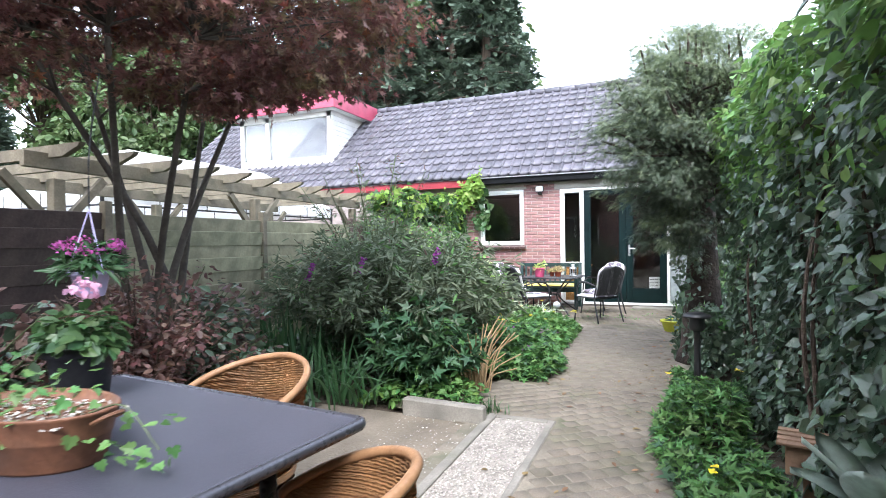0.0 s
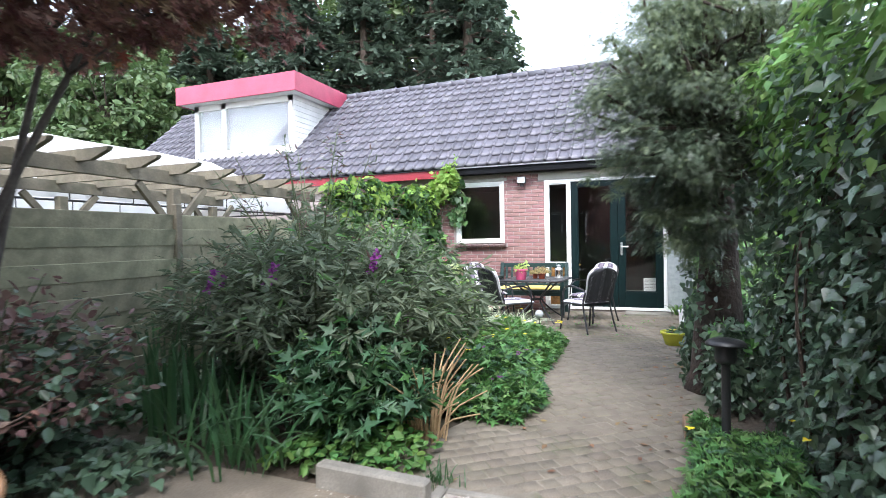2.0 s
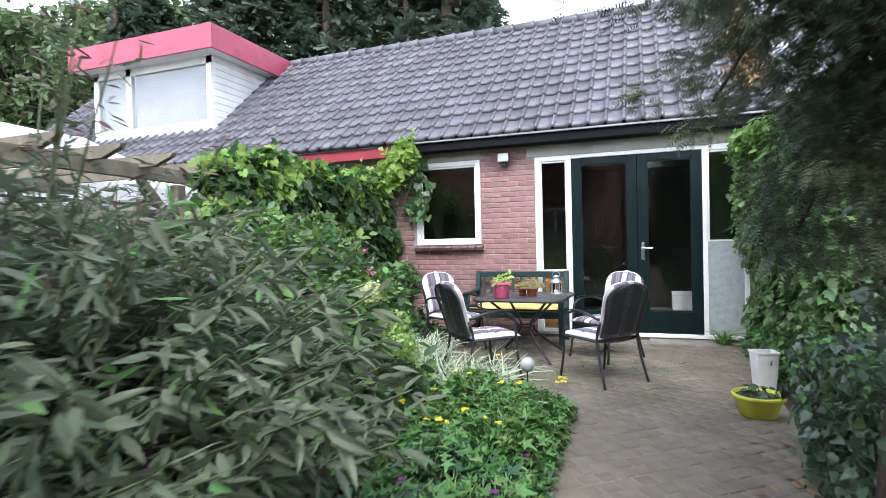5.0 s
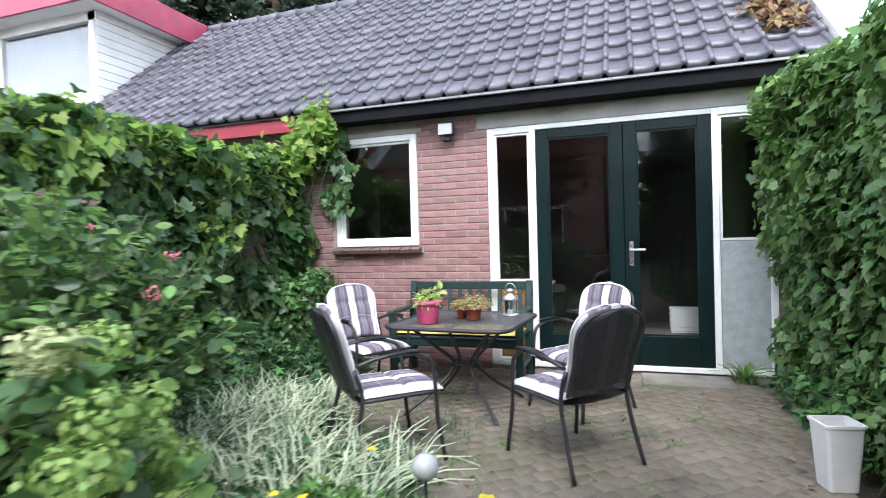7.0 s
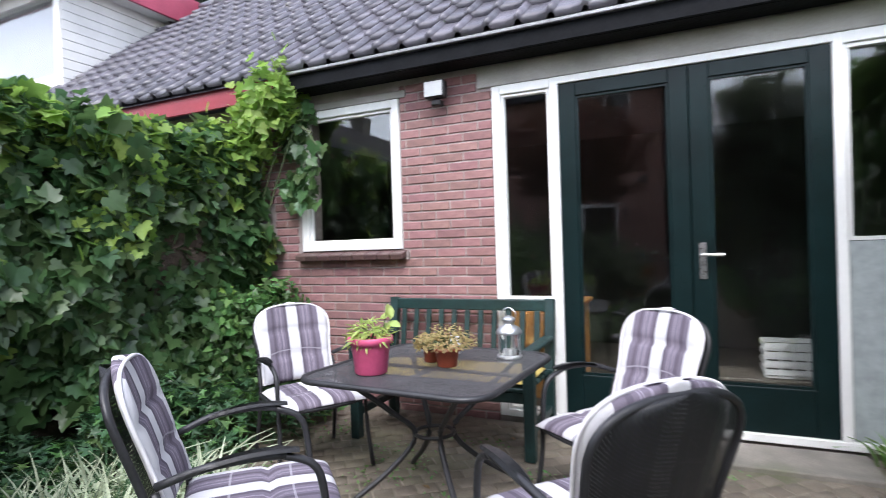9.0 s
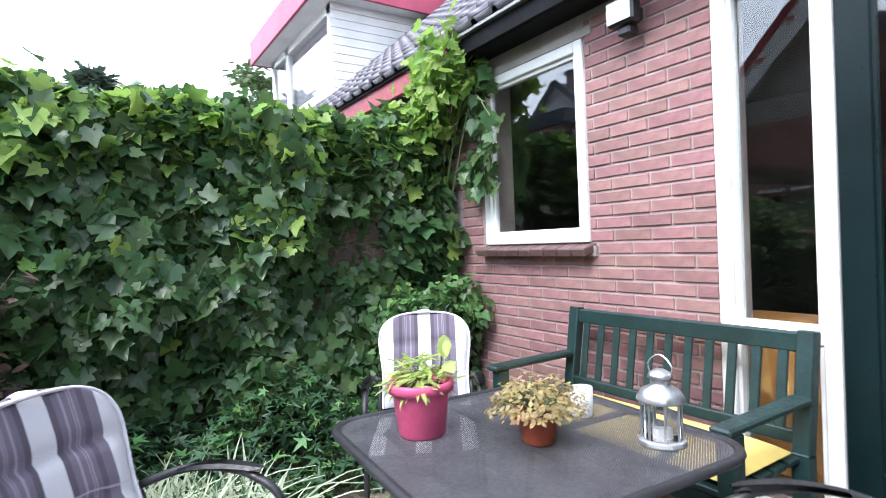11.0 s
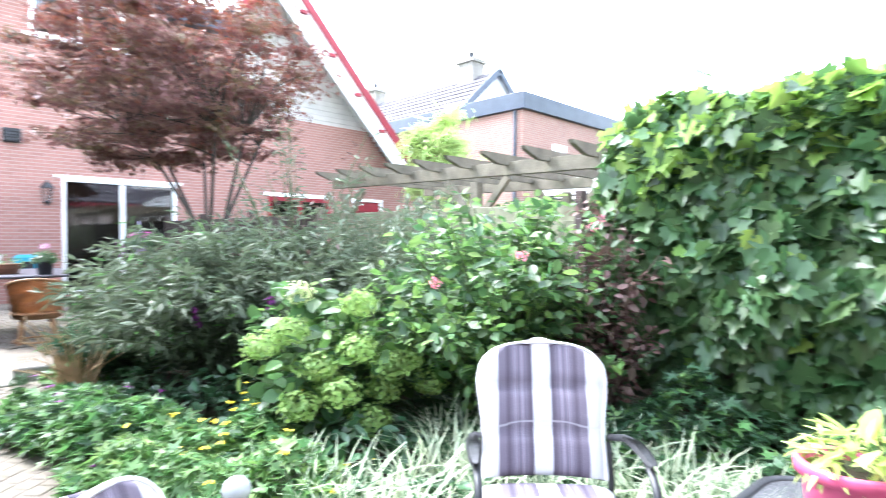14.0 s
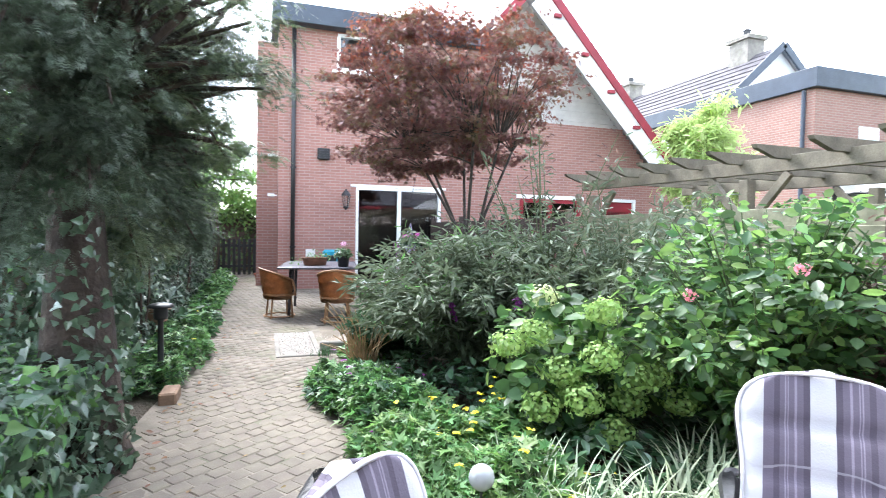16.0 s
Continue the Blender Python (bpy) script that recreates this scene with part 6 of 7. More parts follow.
# ---- patio chairs with striped cushions; seat faces +y, floor at z = 0 ----
def pad(outline, thick, nu=17, nv=33, waist=(0.45,)):
    """A padded cushion over outline(u, v) -> (point, normal), u and v in -1..1, with tufted seams."""
    bm = bmesh.new()
    sides = []
    for s in (1, -1):
        rows = []
        for j in range(nv):
            row = []
            for i in range(nu):
                u, v = -1 + 2 * i / (nu - 1), math.sin(math.pi / 2 * (-1 + 2 * j / (nv - 1)))
                p, nrm = outline(u, v)
                h = thick * (max(0, 1 - abs(u) ** 6) * max(0, 1 - abs(v) ** 8)) ** 0.5
                if s > 0:
                    for w in waist:
                        h -= 0.012 * math.exp(-((v - w) / 0.07) ** 2)
                        for uu in (-0.42, 0.42):
                            h -= 0.012 * math.exp(-((v - w) / 0.1) ** 2 - ((u - uu) / 0.12) ** 2)
                else:
                    h *= 0.35
                row.append(bm.verts.new(Vector(p) + s * max(h, 0.001) * Vector(nrm)))
            rows.append(row)
        for a, b in zip(rows, rows[1:]):
            for i in range(nu - 1):
                q = (a[i], a[i + 1], b[i + 1], b[i])
                bm.faces.new(q if s > 0 else tuple(reversed(q)))
        sides.append(rows)
    f, k = sides
    loop_f = f[0] + [r[-1] for r in f[1:]] + list(reversed(f[-1][:-1])) + [r[0] for r in reversed(f[1:-1])]
    loop_k = k[0] + [r[-1] for r in k[1:]] + list(reversed(k[-1][:-1])) + [r[0] for r in reversed(k[1:-1])]
    for i in range(len(loop_f)):
        j = (i + 1) % len(loop_f)
        bm.faces.new((loop_f[j], loop_f[i], loop_k[i], loop_k[j]))
    return bm


TILT = radians(17)


def back_point(u, v, half=0.225, z0=0.45, length=0.49):
    """A point of the reclined back: round at the top, a little narrower at the waist."""
    t = (v + 1) / 2
    w = half * (0.9 + 0.11 * t + 0.02 * math.cos(9 * t)) * (1 if t < 0.62 else max(0.0, 1 - ((t - 0.62) / 0.381) ** 3.4) ** 0.38)
    bow = 0.035 * (1 - u * u)
    s = (t + 0.03 * (1 - u * u) * t ** 6) * length
    return Vector((u * w, -0.2 - bow - s * math.sin(TILT), z0 + s * math.cos(TILT)))


def patio_chair():
    root = thing("patio_chair", "black steel patio armchair with mauve-striped cushions", "chair", "chairs round the patio table")
    nrm = Vector((0, math.cos(TILT), math.sin(TILT)))
    for s in (-1, 1):
        part("front_leg", tube(bmesh.new(), curve_pts([(s * 0.265, 0.27, 0), (s * 0.25, 0.235, 0.25), (s * 0.25, 0.22, 0.5), (s * 0.25, 0.19, 0.6), (s * 0.255, 0.1, 0.645)], 14), 0.0125, 8), "dark_metal", root, smooth=True)
        part("rear_leg", tube(bmesh.new(), curve_pts([(s * 0.25, -0.31, 0), (s * 0.24, -0.24, 0.22), (s * 0.235, -0.2, 0.42), (s * 0.23, -0.24, 0.58)], 12), 0.0125, 8), "dark_metal", root, smooth=True)
        arm = part("armrest", tube(bmesh.new(), curve_pts([(s * 0.255, 0.11, 0.645), (s * 0.265, 0.0, 0.652), (s * 0.26, -0.12, 0.64), (s * 0.235, -0.235, 0.6)], 10), 0.013, 8), "dark_metal", root, smooth=True)
        bm = bmesh.new()
        for j in range(9):
            y = 0.15 - j * 0.035
            w = 0.026 * math.sqrt(max(0.05, 1 - ((j - 4) / 4.6) ** 2))
            z = 0.666 - 0.0022 * (j - 3) ** 2 * 0.5
            for dx, dz in ((-w, -0.004), (-w * 0.6, 0.006), (w * 0.6, 0.006), (w, -0.004)):
                bm.verts.new((s * 0.258 + dx, y, z + dz))
        bm.verts.ensure_lookup_table()
        for j in range(8):
            for i in range(3):
                bm.faces.new((bm.verts[4 * j + i], bm.verts[4 * j + i + 1], bm.verts[4 * j + 5 + i], bm.verts[4 * j + 4 + i]))
        bmesh.ops.solidify(bm, geom=bm.faces[:], thickness=0.008)
        part("arm_pad", bm, "black_metal", arm)
    climb = [math.sin(math.pi / 2 * a) for a in np.linspace(-1, 0.985, 20)]
    rim = [back_point(-1.03, v) for v in climb] + [back_point(1.03, v) for v in reversed(climb)]
    rim = [p - 0.035 * nrm for p in rim]
    part("back_frame", tube(bmesh.new(), curve_pts(rim, 76), 0.012, 8), "dark_metal", root, smooth=True)
    bm = bmesh.new()
    g = [[bm.verts.new(back_point(u, v) - 0.034 * nrm) for u in np.linspace(-1, 1, 9)] for v in climb]
    for a, b in zip(g, g[1:]):
        for i in range(8):
            bm.faces.new((a[i], a[i + 1], b[i + 1], b[i]))
    part("back_mesh", bm, "chair_mesh", root, "black perforated back", True)
    part("seat_frame", tube(bmesh.new(), curve_pts([(-0.235, -0.2, 0.4), (-0.245, 0.05, 0.405), (-0.22, 0.25, 0.4), (0, 0.28, 0.395), (0.22, 0.25, 0.4), (0.245, 0.05, 0.405), (0.235, -0.2, 0.4)], 24), 0.011, 8), "dark_metal", root, smooth=True)
    bm = bmesh.new()
    g = [[bm.verts.new((u * 0.235, y, 0.395 - 0.02 * (1 - u * u))) for u in np.linspace(-1, 1, 7)] for y in np.linspace(-0.21, 0.26, 7)]
    for a, b in zip(g, g[1:]):
        for i in range(6):
            bm.faces.new((a[i], a[i + 1], b[i + 1], b[i]))
    part("seat_mesh", bm, "chair_mesh", root)

    def seat_out(u, v):
        w = 0.232 * (1 if v < 0.7 else math.sqrt(max(0, 1 - ((v - 0.7) / 0.45) ** 2.5)) * 0.15 + 0.85)
        return Vector((u * w, 0.045 + v * 0.245, 0.418 + 0.006 * (1 - u * u) - (0.012 * max(0, v) ** 3))), Vector((0, 0, 1))

    cush = part("cushion_seat", pad(seat_out, 0.034, waist=(0.1,)), "cushion", root, "mauve and white striped seat cushion", True)
    backc = part("cushion_back", pad(lambda u, v: (back_point(u, v, 0.232, 0.455, 0.495) + 0.008 * nrm, nrm), 0.034, waist=(-0.35, 0.3)), "cushion", root, "mauve and white striped back cushion", True)
    edge = [back_point(-1.0, v, 0.234, 0.455, 0.497) for v in climb] + [back_point(1.0, v, 0.234, 0.455, 0.497) for v in reversed(climb)]
    part("piping", tube(bmesh.new(), curve_pts([p + 0.01 * nrm for p in edge], 76), 0.0065, 6), "piping", backc, "white piping", True)
    return root


def facing(x, y, fx, fy):
    return pose(x, y, 0, 0, 0, math.degrees(math.atan2(fy, fx)) - 90)


def small(m, s):
    return m @ Matrix.Diagonal((s, s, s, 1))


chair = patio_chair()
chair.matrix_basis = facing(-1.99, 8.27, 0.72, 0.7) @ Matrix.Diagonal((0.96, 0.95, 0.92, 1))
for x, y, fx, fy in ((-2.62, 9.38, 0.84, -0.54), (-1.0, 9.36, -0.62, -0.78), (-0.98, 8.49, -0.72, 0.69)):
    copy_thing(chair, facing(x, y, fx, fy) @ Matrix.Diagonal((0.98, 0.97, 0.985, 1)))

# ---- patio table ----
tab = thing("patio_table", "square anthracite metal mesh table with rounded corners", "table", at=pose(-1.78, 9.2, 0, 0, 0, -4) @ Matrix.Diagonal((1.04, 1.04, 0.882, 1)))


def rounded(half_x, half_y, r, n=6):
    out = []
    for cx, cy, a0 in ((half_x - r, half_y - r, 0), (-half_x + r, half_y - r, 90), (-half_x + r, -half_y + r, 180), (half_x - r, -half_y + r, 270)):
        out += [(cx + r * math.cos(radians(a0 + 90 * k / n)), cy + r * math.sin(radians(a0 + 90 * k / n))) for k in range(n + 1)]
    return out


ring = rounded(0.42, 0.42, 0.11)
bm = bmesh.new()
bm.faces.new([bm.verts.new((x, y, 0.703)) for x, y in ring])
part("tabletop", bm, "table_mesh", tab, "dark expanded-metal top")
part("rim", tube(bmesh.new(), [(x, y, 0.697) for x, y in ring + ring[:2]], 0.015, 8, False), "dark_metal", tab, smooth=True)
bm = bmesh.new()
beam(bm, (-0.41, 0, 0.688), (0.41, 0, 0.688), 0.03, 0.012)
beam(bm, (0, -0.41, 0.688), (0, 0.41, 0.688), 0.03, 0.012)
part("under_brace", bm, "dark_metal", tab)
for k in range(4):
    a = radians(45 + 90 * k)
    c, s = math.cos(a), math.sin(a)
    part("leg", tube(bmesh.new(), curve_pts([(0.4 * c, 0.4 * s, 0.69), (0.2 * c, 0.2 * s, 0.5), (0.085 * c, 0.085 * s, 0.36), (0.2 * c, 0.2 * s, 0.2), (0.42 * c, 0.42 * s, 0.03), (0.44 * c, 0.44 * s, 0.0)], 20), 0.013, 8), "dark_metal", tab, smooth=True)
ringp = [(0.085 * math.cos(math.tau * k / 20), 0.085 * math.sin(math.tau * k / 20), 0.36) for k in range(21)]
part("ring", tube(bmesh.new(), ringp, 0.01, 8, False), "dark_metal", tab, smooth=True)

# ---- bench with a yellow pad ----
bench = thing("garden_bench", "dark green slatted wooden bench against the brick wall", "bench", at=pose(-2.045, 10.05, 0) @ Matrix.Diagonal((1, 1, 0.95, 1)))
BL = 0.55
for s in (-1, 1):
    part("front_leg", boxes((s * BL - 0.03, s * BL + 0.03, -0.29, -0.23, 0, 0.6), bevel=0.005), "green_bench", bench)
    bm = bmesh.new()
    beam(bm, (s * BL, 0.2, 0.0), (s * BL, 0.2, 0.42), 0.06, 0.06, 0.005)
    beam(bm, (s * BL, 0.2, 0.4), (s * BL, 0.27, 0.86), 0.06, 0.055, 0.005)
    part("rear_post", bm, "green_bench", bench)
    part("armrest", boxes((s * BL - 0.035, s * BL + 0.035, -0.32, 0.2, 0.602, 0.63), bevel=0.008), "green_bench", bench)
    part("side_rail", boxes((s * BL - 0.02, s * BL + 0.02, -0.23, 0.17, 0.14, 0.19), bevel=0.004), "green_bench", bench)
bm = bmesh.new()
beam(bm, (-BL, 0.265, 0.815), (BL, 0.265, 0.815), 0.035, 0.075, 0.006)
part("top_rail", bm, "green_bench", bench)
bm = bmesh.new()
beam(bm, (-BL, 0.205, 0.47), (BL, 0.205, 0.47), 0.03, 0.05, 0.004)
part("lower_rail", bm, "green_bench", bench)
for k in range(11):
    x = -0.47 + k * 0.094
    bm = bmesh.new()
    beam(bm, (x, 0.209, 0.49), (x, 0.255, 0.78), 0.036, 0.014, 0.003)
    part("slat", bm, "green_bench", bench)
for k in range(5):
    part("seat_slat", boxes((-BL, BL, -0.28 + k * 0.095, -0.205 + k * 0.095, 0.385, 0.408), bevel=0.004), "green_bench", bench)
part("front_rail", boxes((-BL, BL, -0.27, -0.245, 0.32, 0.383), bevel=0.004), "green_bench", bench)
bp_ = part("bench_cushion", pad(lambda u, v: (Vector((u * 0.54, -0.06 + v * 0.2, 0.43)), Vector((0, 0, 1))), 0.035, 21, 9, (9,)), "yellow_cloth", None, smooth=True)
bp_.matrix_basis = bench.matrix_basis
tagged(bp_, "pale yellow padded cushion lying on the bench", "cushion")


# ---- pots and plants ----
def pot(name, label, at, r_top, r_base, h, material, rim=0.012, category="flower pot"):
    root = thing(name, label, category, at=at)
    bm = lathe(bmesh.new(), [(r_base * 0.9, 0.0), (r_base, 0.006), (r_top - 0.006, h * 0.8), (r_top - 0.004, h * 0.82), (r_top + rim, h * 0.83), (r_top + rim, h - 0.004), (r_top + rim - 0.004, h), (r_top - 0.004, h), (r_top - 0.012, h * 0.85), (0.0, h * 0.85)], 28)
    part("body", bm, material, root, smooth=True)
    part("potting_soil", lathe(bmesh.new(), [(r_top - 0.012, h * 0.86), (r_top * 0.5, h * 0.9), (0.0, h * 0.91)], 16), "potting", root)
    return root


def tuft_leaves(root, r, z0, h, n, kind, size, material, seed, up=0.9, name="foliage", stems=8):
    rg = np.random.default_rng(seed)
    d = rg.normal(0, 1, (n, 3))
    d[:, 2] = np.abs(d[:, 2]) * up
    d /= np.linalg.norm(d, axis=1, keepdims=True)
    q = rg.uniform(0.25, 1, (n, 1)) ** 0.5
    P = np.array((0, 0, z0)) + d * q * np.array((r, r, h))
    leaves(name, P, d + np.array((0, 0, 0.8)), size, kind, material, rg, root, axes=d + np.array((0, 0, 0.2)), spread=0.4)
    if stems:
        bm = bmesh.new()
        for k in range(stems):
            tube(bm, [(0, 0, z0 - 0.02), tuple(0.5 * P[k] + 0.5 * np.array((0, 0, z0))), tuple(P[k])], 0.0025, 4, False)
        part("stalk_tangle", bm, "stem", root)


TT = 0.621
pk = pot("flower_pot", "pink plastic pot with a pale green plant on the table", pose(-1.975, 8.99, TT), 0.09, 0.07, 0.16, "pink_pot", 0.009)
tuft_leaves(pk, 0.085, 0.15, 0.08, 150, "lance", 0.055, "pale_green", 301, stems=12)
rg = np.random.default_rng(303)
bm = bmesh.new()
tube(bm, curve_pts([(0.03, 0.03, 0.12), (0.045, 0.05, 0.22), (0.06, 0.05, 0.3)], 6), 0.003, 5)
part("shoot", bm, "stem", pk)
leaves("shoot_leaves", [(0.045 + 0.012 * (k % 2) + 0.002 * k, 0.05, 0.17 + 0.016 * k) for k in range(9)], np.tile((0, -0.3, 0.8), (9, 1)), 0.055, "oval", "pale_green", rg, pk)
br = pot("flower_pot", "small terracotta pot with a yellowing leafy plant", pose(-1.71, 9.21, TT), 0.06, 0.045, 0.085, "terracotta", 0.006)
tuft_leaves(br, 0.14, 0.09, 0.1, 800, "oval", 0.016, "pale_leaf", 302, 0.7, stems=30)
br2 = pot("flower_pot", "small red-brown pot half hidden by the yellowing plant", pose(-1.82, 9.28, TT), 0.045, 0.035, 0.075, "terracotta", 0.005)
tuft_leaves(br2, 0.09, 0.075, 0.07, 260, "oval", 0.022, "pale_leaf", 304, 0.7, stems=10)
jar = thing("glass_jar", "small frosted glass jar on the mesh table", "jar", at=pose(-1.79, 9.47, TT))
part("body", lathe(bmesh.new(), [(0.03, 0.0), (0.034, 0.004), (0.036, 0.09), (0.033, 0.09), (0.031, 0.006), (0.0, 0.006)], 20), "milky", jar, smooth=True)

# lantern
ln = thing("lantern", "galvanised metal lantern with glass panes and wire handle", "lantern", at=pose(-1.495, 9.46, TT))
part("base", lathe(bmesh.new(), [(0.062, 0.0), (0.064, 0.004), (0.062, 0.012), (0.055, 0.016), (0.0, 0.016)], 12), "galvan", ln)
part("glass_body", lathe(bmesh.new(), [(0.05, 0.017), (0.05, 0.118)], 8), "glass", ln)
for k in range(8):
    a = math.tau * k / 8
    part("bar", tube(bmesh.new(), [(0.052 * math.cos(a), 0.052 * math.sin(a), 0.014), (0.052 * math.cos(a), 0.052 * math.sin(a), 0.12)], 0.003, 5), "galvan", ln)
part("roof_cap", lathe(bmesh.new(), [(0.062, 0.116), (0.064, 0.122), (0.05, 0.145), (0.026, 0.158), (0.026, 0.175), (0.034, 0.178), (0.03, 0.19), (0.012, 0.2), (0.0, 0.202)], 16), "galvan", ln, smooth=True)
part("handle", tube(bmesh.new(), curve_pts([(-0.03, 0, 0.18), (-0.035, 0.0, 0.215), (0, 0.0, 0.24), (0.035, 0, 0.215), (0.03, 0, 0.18)], 14), 0.002, 5), "galvan", ln)
part("candle", lathe(bmesh.new(), [(0.02, 0.017), (0.02, 0.045), (0.0, 0.046)], 14), "white_plastic", ln)

# floodlight on the wall
fl_ = thing("floodlight", "white halogen floodlight in a black bracket", "lamp", at=pose(-2.24, FY, 2.17))
part("housing", boxes((-0.075, 0.075, -0.13, -0.06, 0.0, 0.12), bevel=0.012), "black_metal", fl_)
part("lamp_face", boxes((-0.066, 0.066, -0.135, -0.131, 0.01, 0.11)), "lamp_glass", fl_, "pale frosted glass face")
part("bracket", boxes((-0.04, 0.04, -0.06, 0.0, 0.03, 0.09), bevel=0.006), "black_metal", fl_)
part("junction_box", boxes((-0.035, 0.035, -0.1, -0.03, -0.045, -0.003), bevel=0.008), "black_metal", fl_)

# bin, lime pot, bollard lamp, globe
bn = thing("waste_bin", "white tapered plastic bin on the paving", "bin", at=pose(0.22, 8.42, 0, 0, 0, 12) @ Matrix.Diagonal((0.78, 0.78, 0.85, 1)))
bm = bmesh.new()
lev = [(0.082, 0.075, 0.0), (0.108, 0.096, 0.34), (0.116, 0.104, 0.345), (0.116, 0.104, 0.36), (0.1, 0.088, 0.36), (0.078, 0.07, 0.02)]
rows = [[bm.verts.new((x, y, z)) for x, y in rounded(a, b, 0.02, 3)] for a, b, z in lev]
for a, b in zip(rows, rows[1:]):
    for i in range(len(a)):
        bm.faces.new((a[i], a[(i + 1) % len(a)], b[(i + 1) % len(a)], b[i]))
bm.faces.new(rows[0])
bm.faces.new(rows[-1])
part("body", bm, "white_plastic", bn)
lp = pot("flower_pot", "lime yellow round pot with dark soil beside the bin", pose(0.06, 7.76, 0), 0.15, 0.11, 0.15, "lime_pot")
tuft_leaves(lp, 0.1, 0.13, 0.07, 60, "oval", 0.05, "helle", 305)
bo = thing("bollard_lamp", "black garden bollard lamp with a flat cap", "lamp", at=pose(0.17, 4.4, 0))
part("post", lathe(bmesh.new(), [(0.04, -0.02), (0.042, 0.02), (0.024, 0.04), (0.022, 0.52), (0.03, 0.54)], 14), "black_metal", bo, smooth=True)
part("lamp_head", lathe(bmesh.new(), [(0.05, 0.54), (0.055, 0.56), (0.052, 0.63), (0.05, 0.635)], 16), "black_metal", bo, smooth=True)
part("cap", lathe(bmesh.new(), [(0.1, 0.635), (0.1, 0.645), (0.085, 0.66), (0.03, 0.672), (0.0, 0.674)], 18), "black_metal", bo, smooth=True)
gl = thing("garden_globe", "pale glass globe on a stake among the flowers", "garden ornament", at=pose(-1.4, 7.36, 0.02))
part("globe", lathe(bmesh.new(), [(0.0, 0.28)] + [(0.05 * math.sin(math.pi * k / 12), 0.33 - 0.05 * math.cos(math.pi * k / 12)) for k in range(1, 12)] + [(0.0, 0.38)], 20), "lamp_glass", gl, smooth=True)
part("stake", tube(bmesh.new(), [(0, 0, -0.02), (0, 0, 0.285)], 0.006, 6), "dark_metal", gl)

# ---- terrace by the house: slate table, wicker chairs, planters ----
tt = thing("terrace_table", "large slate-grey garden table with rounded metal edge", "table", at=pose(-1.46, 0.54, 0, 0, 0, -7))
part("tabletop", boxes((-0.55, 0.55, -0.785, 0.785, 0.722, 0.741), bevel=0.004), "slate_top", tt, "dark textured top")
rg_ = rounded(0.562, 0.797, 0.03, 4)
part("edge", tube(bmesh.new(), [(x, y, 0.729) for x, y in rg_ + rg_[:2]], 0.016, 8, False), "slate_edge", tt, "satin metal edge", True)
for sx in (-1, 1):
    for sy in (-1, 1):
        part("leg", tube(bmesh.new(), [(sx * 0.4, sy * 0.6, 0.72), (sx * 0.42, sy * 0.62, 0.0)], 0.022, 10), "slate_edge", tt, smooth=True)


def wicker_chair():
    """A tub chair: woven shell, thick cane rim, seat pad, cane legs; open towards +y."""
    root = thing("wicker_chair", "honey-coloured wicker tub chair with a thick cane rim", "chair", "wicker chairs round the terrace table")

    def rim_at(a):
        k = abs(a) / radians(128)
        return 0.785 - 0.2 * k ** 1.6, 0.285 + 0.03 * math.cos(a)

    angs = np.linspace(-radians(128), radians(128), 81)
    bm = bmesh.new()
    rows = []
    for j in range(35):
        v = j / 34
        row = []
        for i, a in enumerate(angs):
            h, r = rim_at(a)
            rr = (0.235 + (r - 0.235) * v ** 0.8) + 0.005 * (1 if (i // 2 + j) % 2 else -1) + 0.004 * math.sin(v * 25)
            row.append(bm.verts.new((rr * math.sin(a), -rr * math.cos(a), 0.3 + (h - 0.3) * v)))
        rows.append(row)
    for a, b in zip(rows, rows[1:]):
        for i in range(len(angs) - 1):
            bm.faces.new((a[i], a[i + 1], b[i + 1], b[i]))
    bmesh.ops.solidify(bm, geom=bm.faces[:], thickness=0.012)
    part("woven_shell", bm, "wicker", root, "woven wicker shell", True)
    pts = []
    for a in angs[::3]:
        h, r = rim_at(a)
        pts.append((r * math.sin(a), -r * math.cos(a), h))
    s0, s1 = pts[0], pts[-1]
    pts = [(s0[0] * 0.98, s0[1] + 0.05, 0.36), (s0[0], s0[1] + 0.035, 0.5)] + pts + [(s1[0], s1[1] + 0.035, 0.5), (s1[0] * 0.98, s1[1] + 0.05, 0.36)]
    part("rim", tube(bmesh.new(), curve_pts(pts, 60), 0.0155, 8), "wicker_rim", root, "thick cane rim", True)
    part("seat", lathe(bmesh.new(), [(0.0, 0.345), (0.23, 0.345), (0.26, 0.36), (0.26, 0.385), (0.23, 0.395), (0.0, 0.395)], 24), "wicker", root)
    part("seat_cushion", lathe(bmesh.new(), [(0.0, 0.396), (0.2, 0.397), (0.23, 0.415), (0.2, 0.437), (0.0, 0.44)], 24), "inside", root, "faded grey round cushion", True)
    for k in range(4):
        a = radians(45 + 90 * k)
        part("leg", tube(bmesh.new(), [(0.2 * math.cos(a), 0.2 * math.sin(a), 0.36), (0.24 * math.cos(a), 0.24 * math.sin(a), 0.0)], 0.016, 8), "wicker_rim", root)
    part("foot_ring", tube(bmesh.new(), [(0.24 * math.cos(math.tau * k / 24), 0.24 * math.sin(math.tau * k / 24), 0.03) for k in range(25)], 0.012, 6, False), "wicker_rim", root)
    return root


wc = wicker_chair()
wc.matrix_basis = small(facing(-1.6, 1.6, -0.2, -0.98), 0.94)
copy_thing(wc, small(facing(-0.84, 0.99, -0.97, -0.2), 0.97))

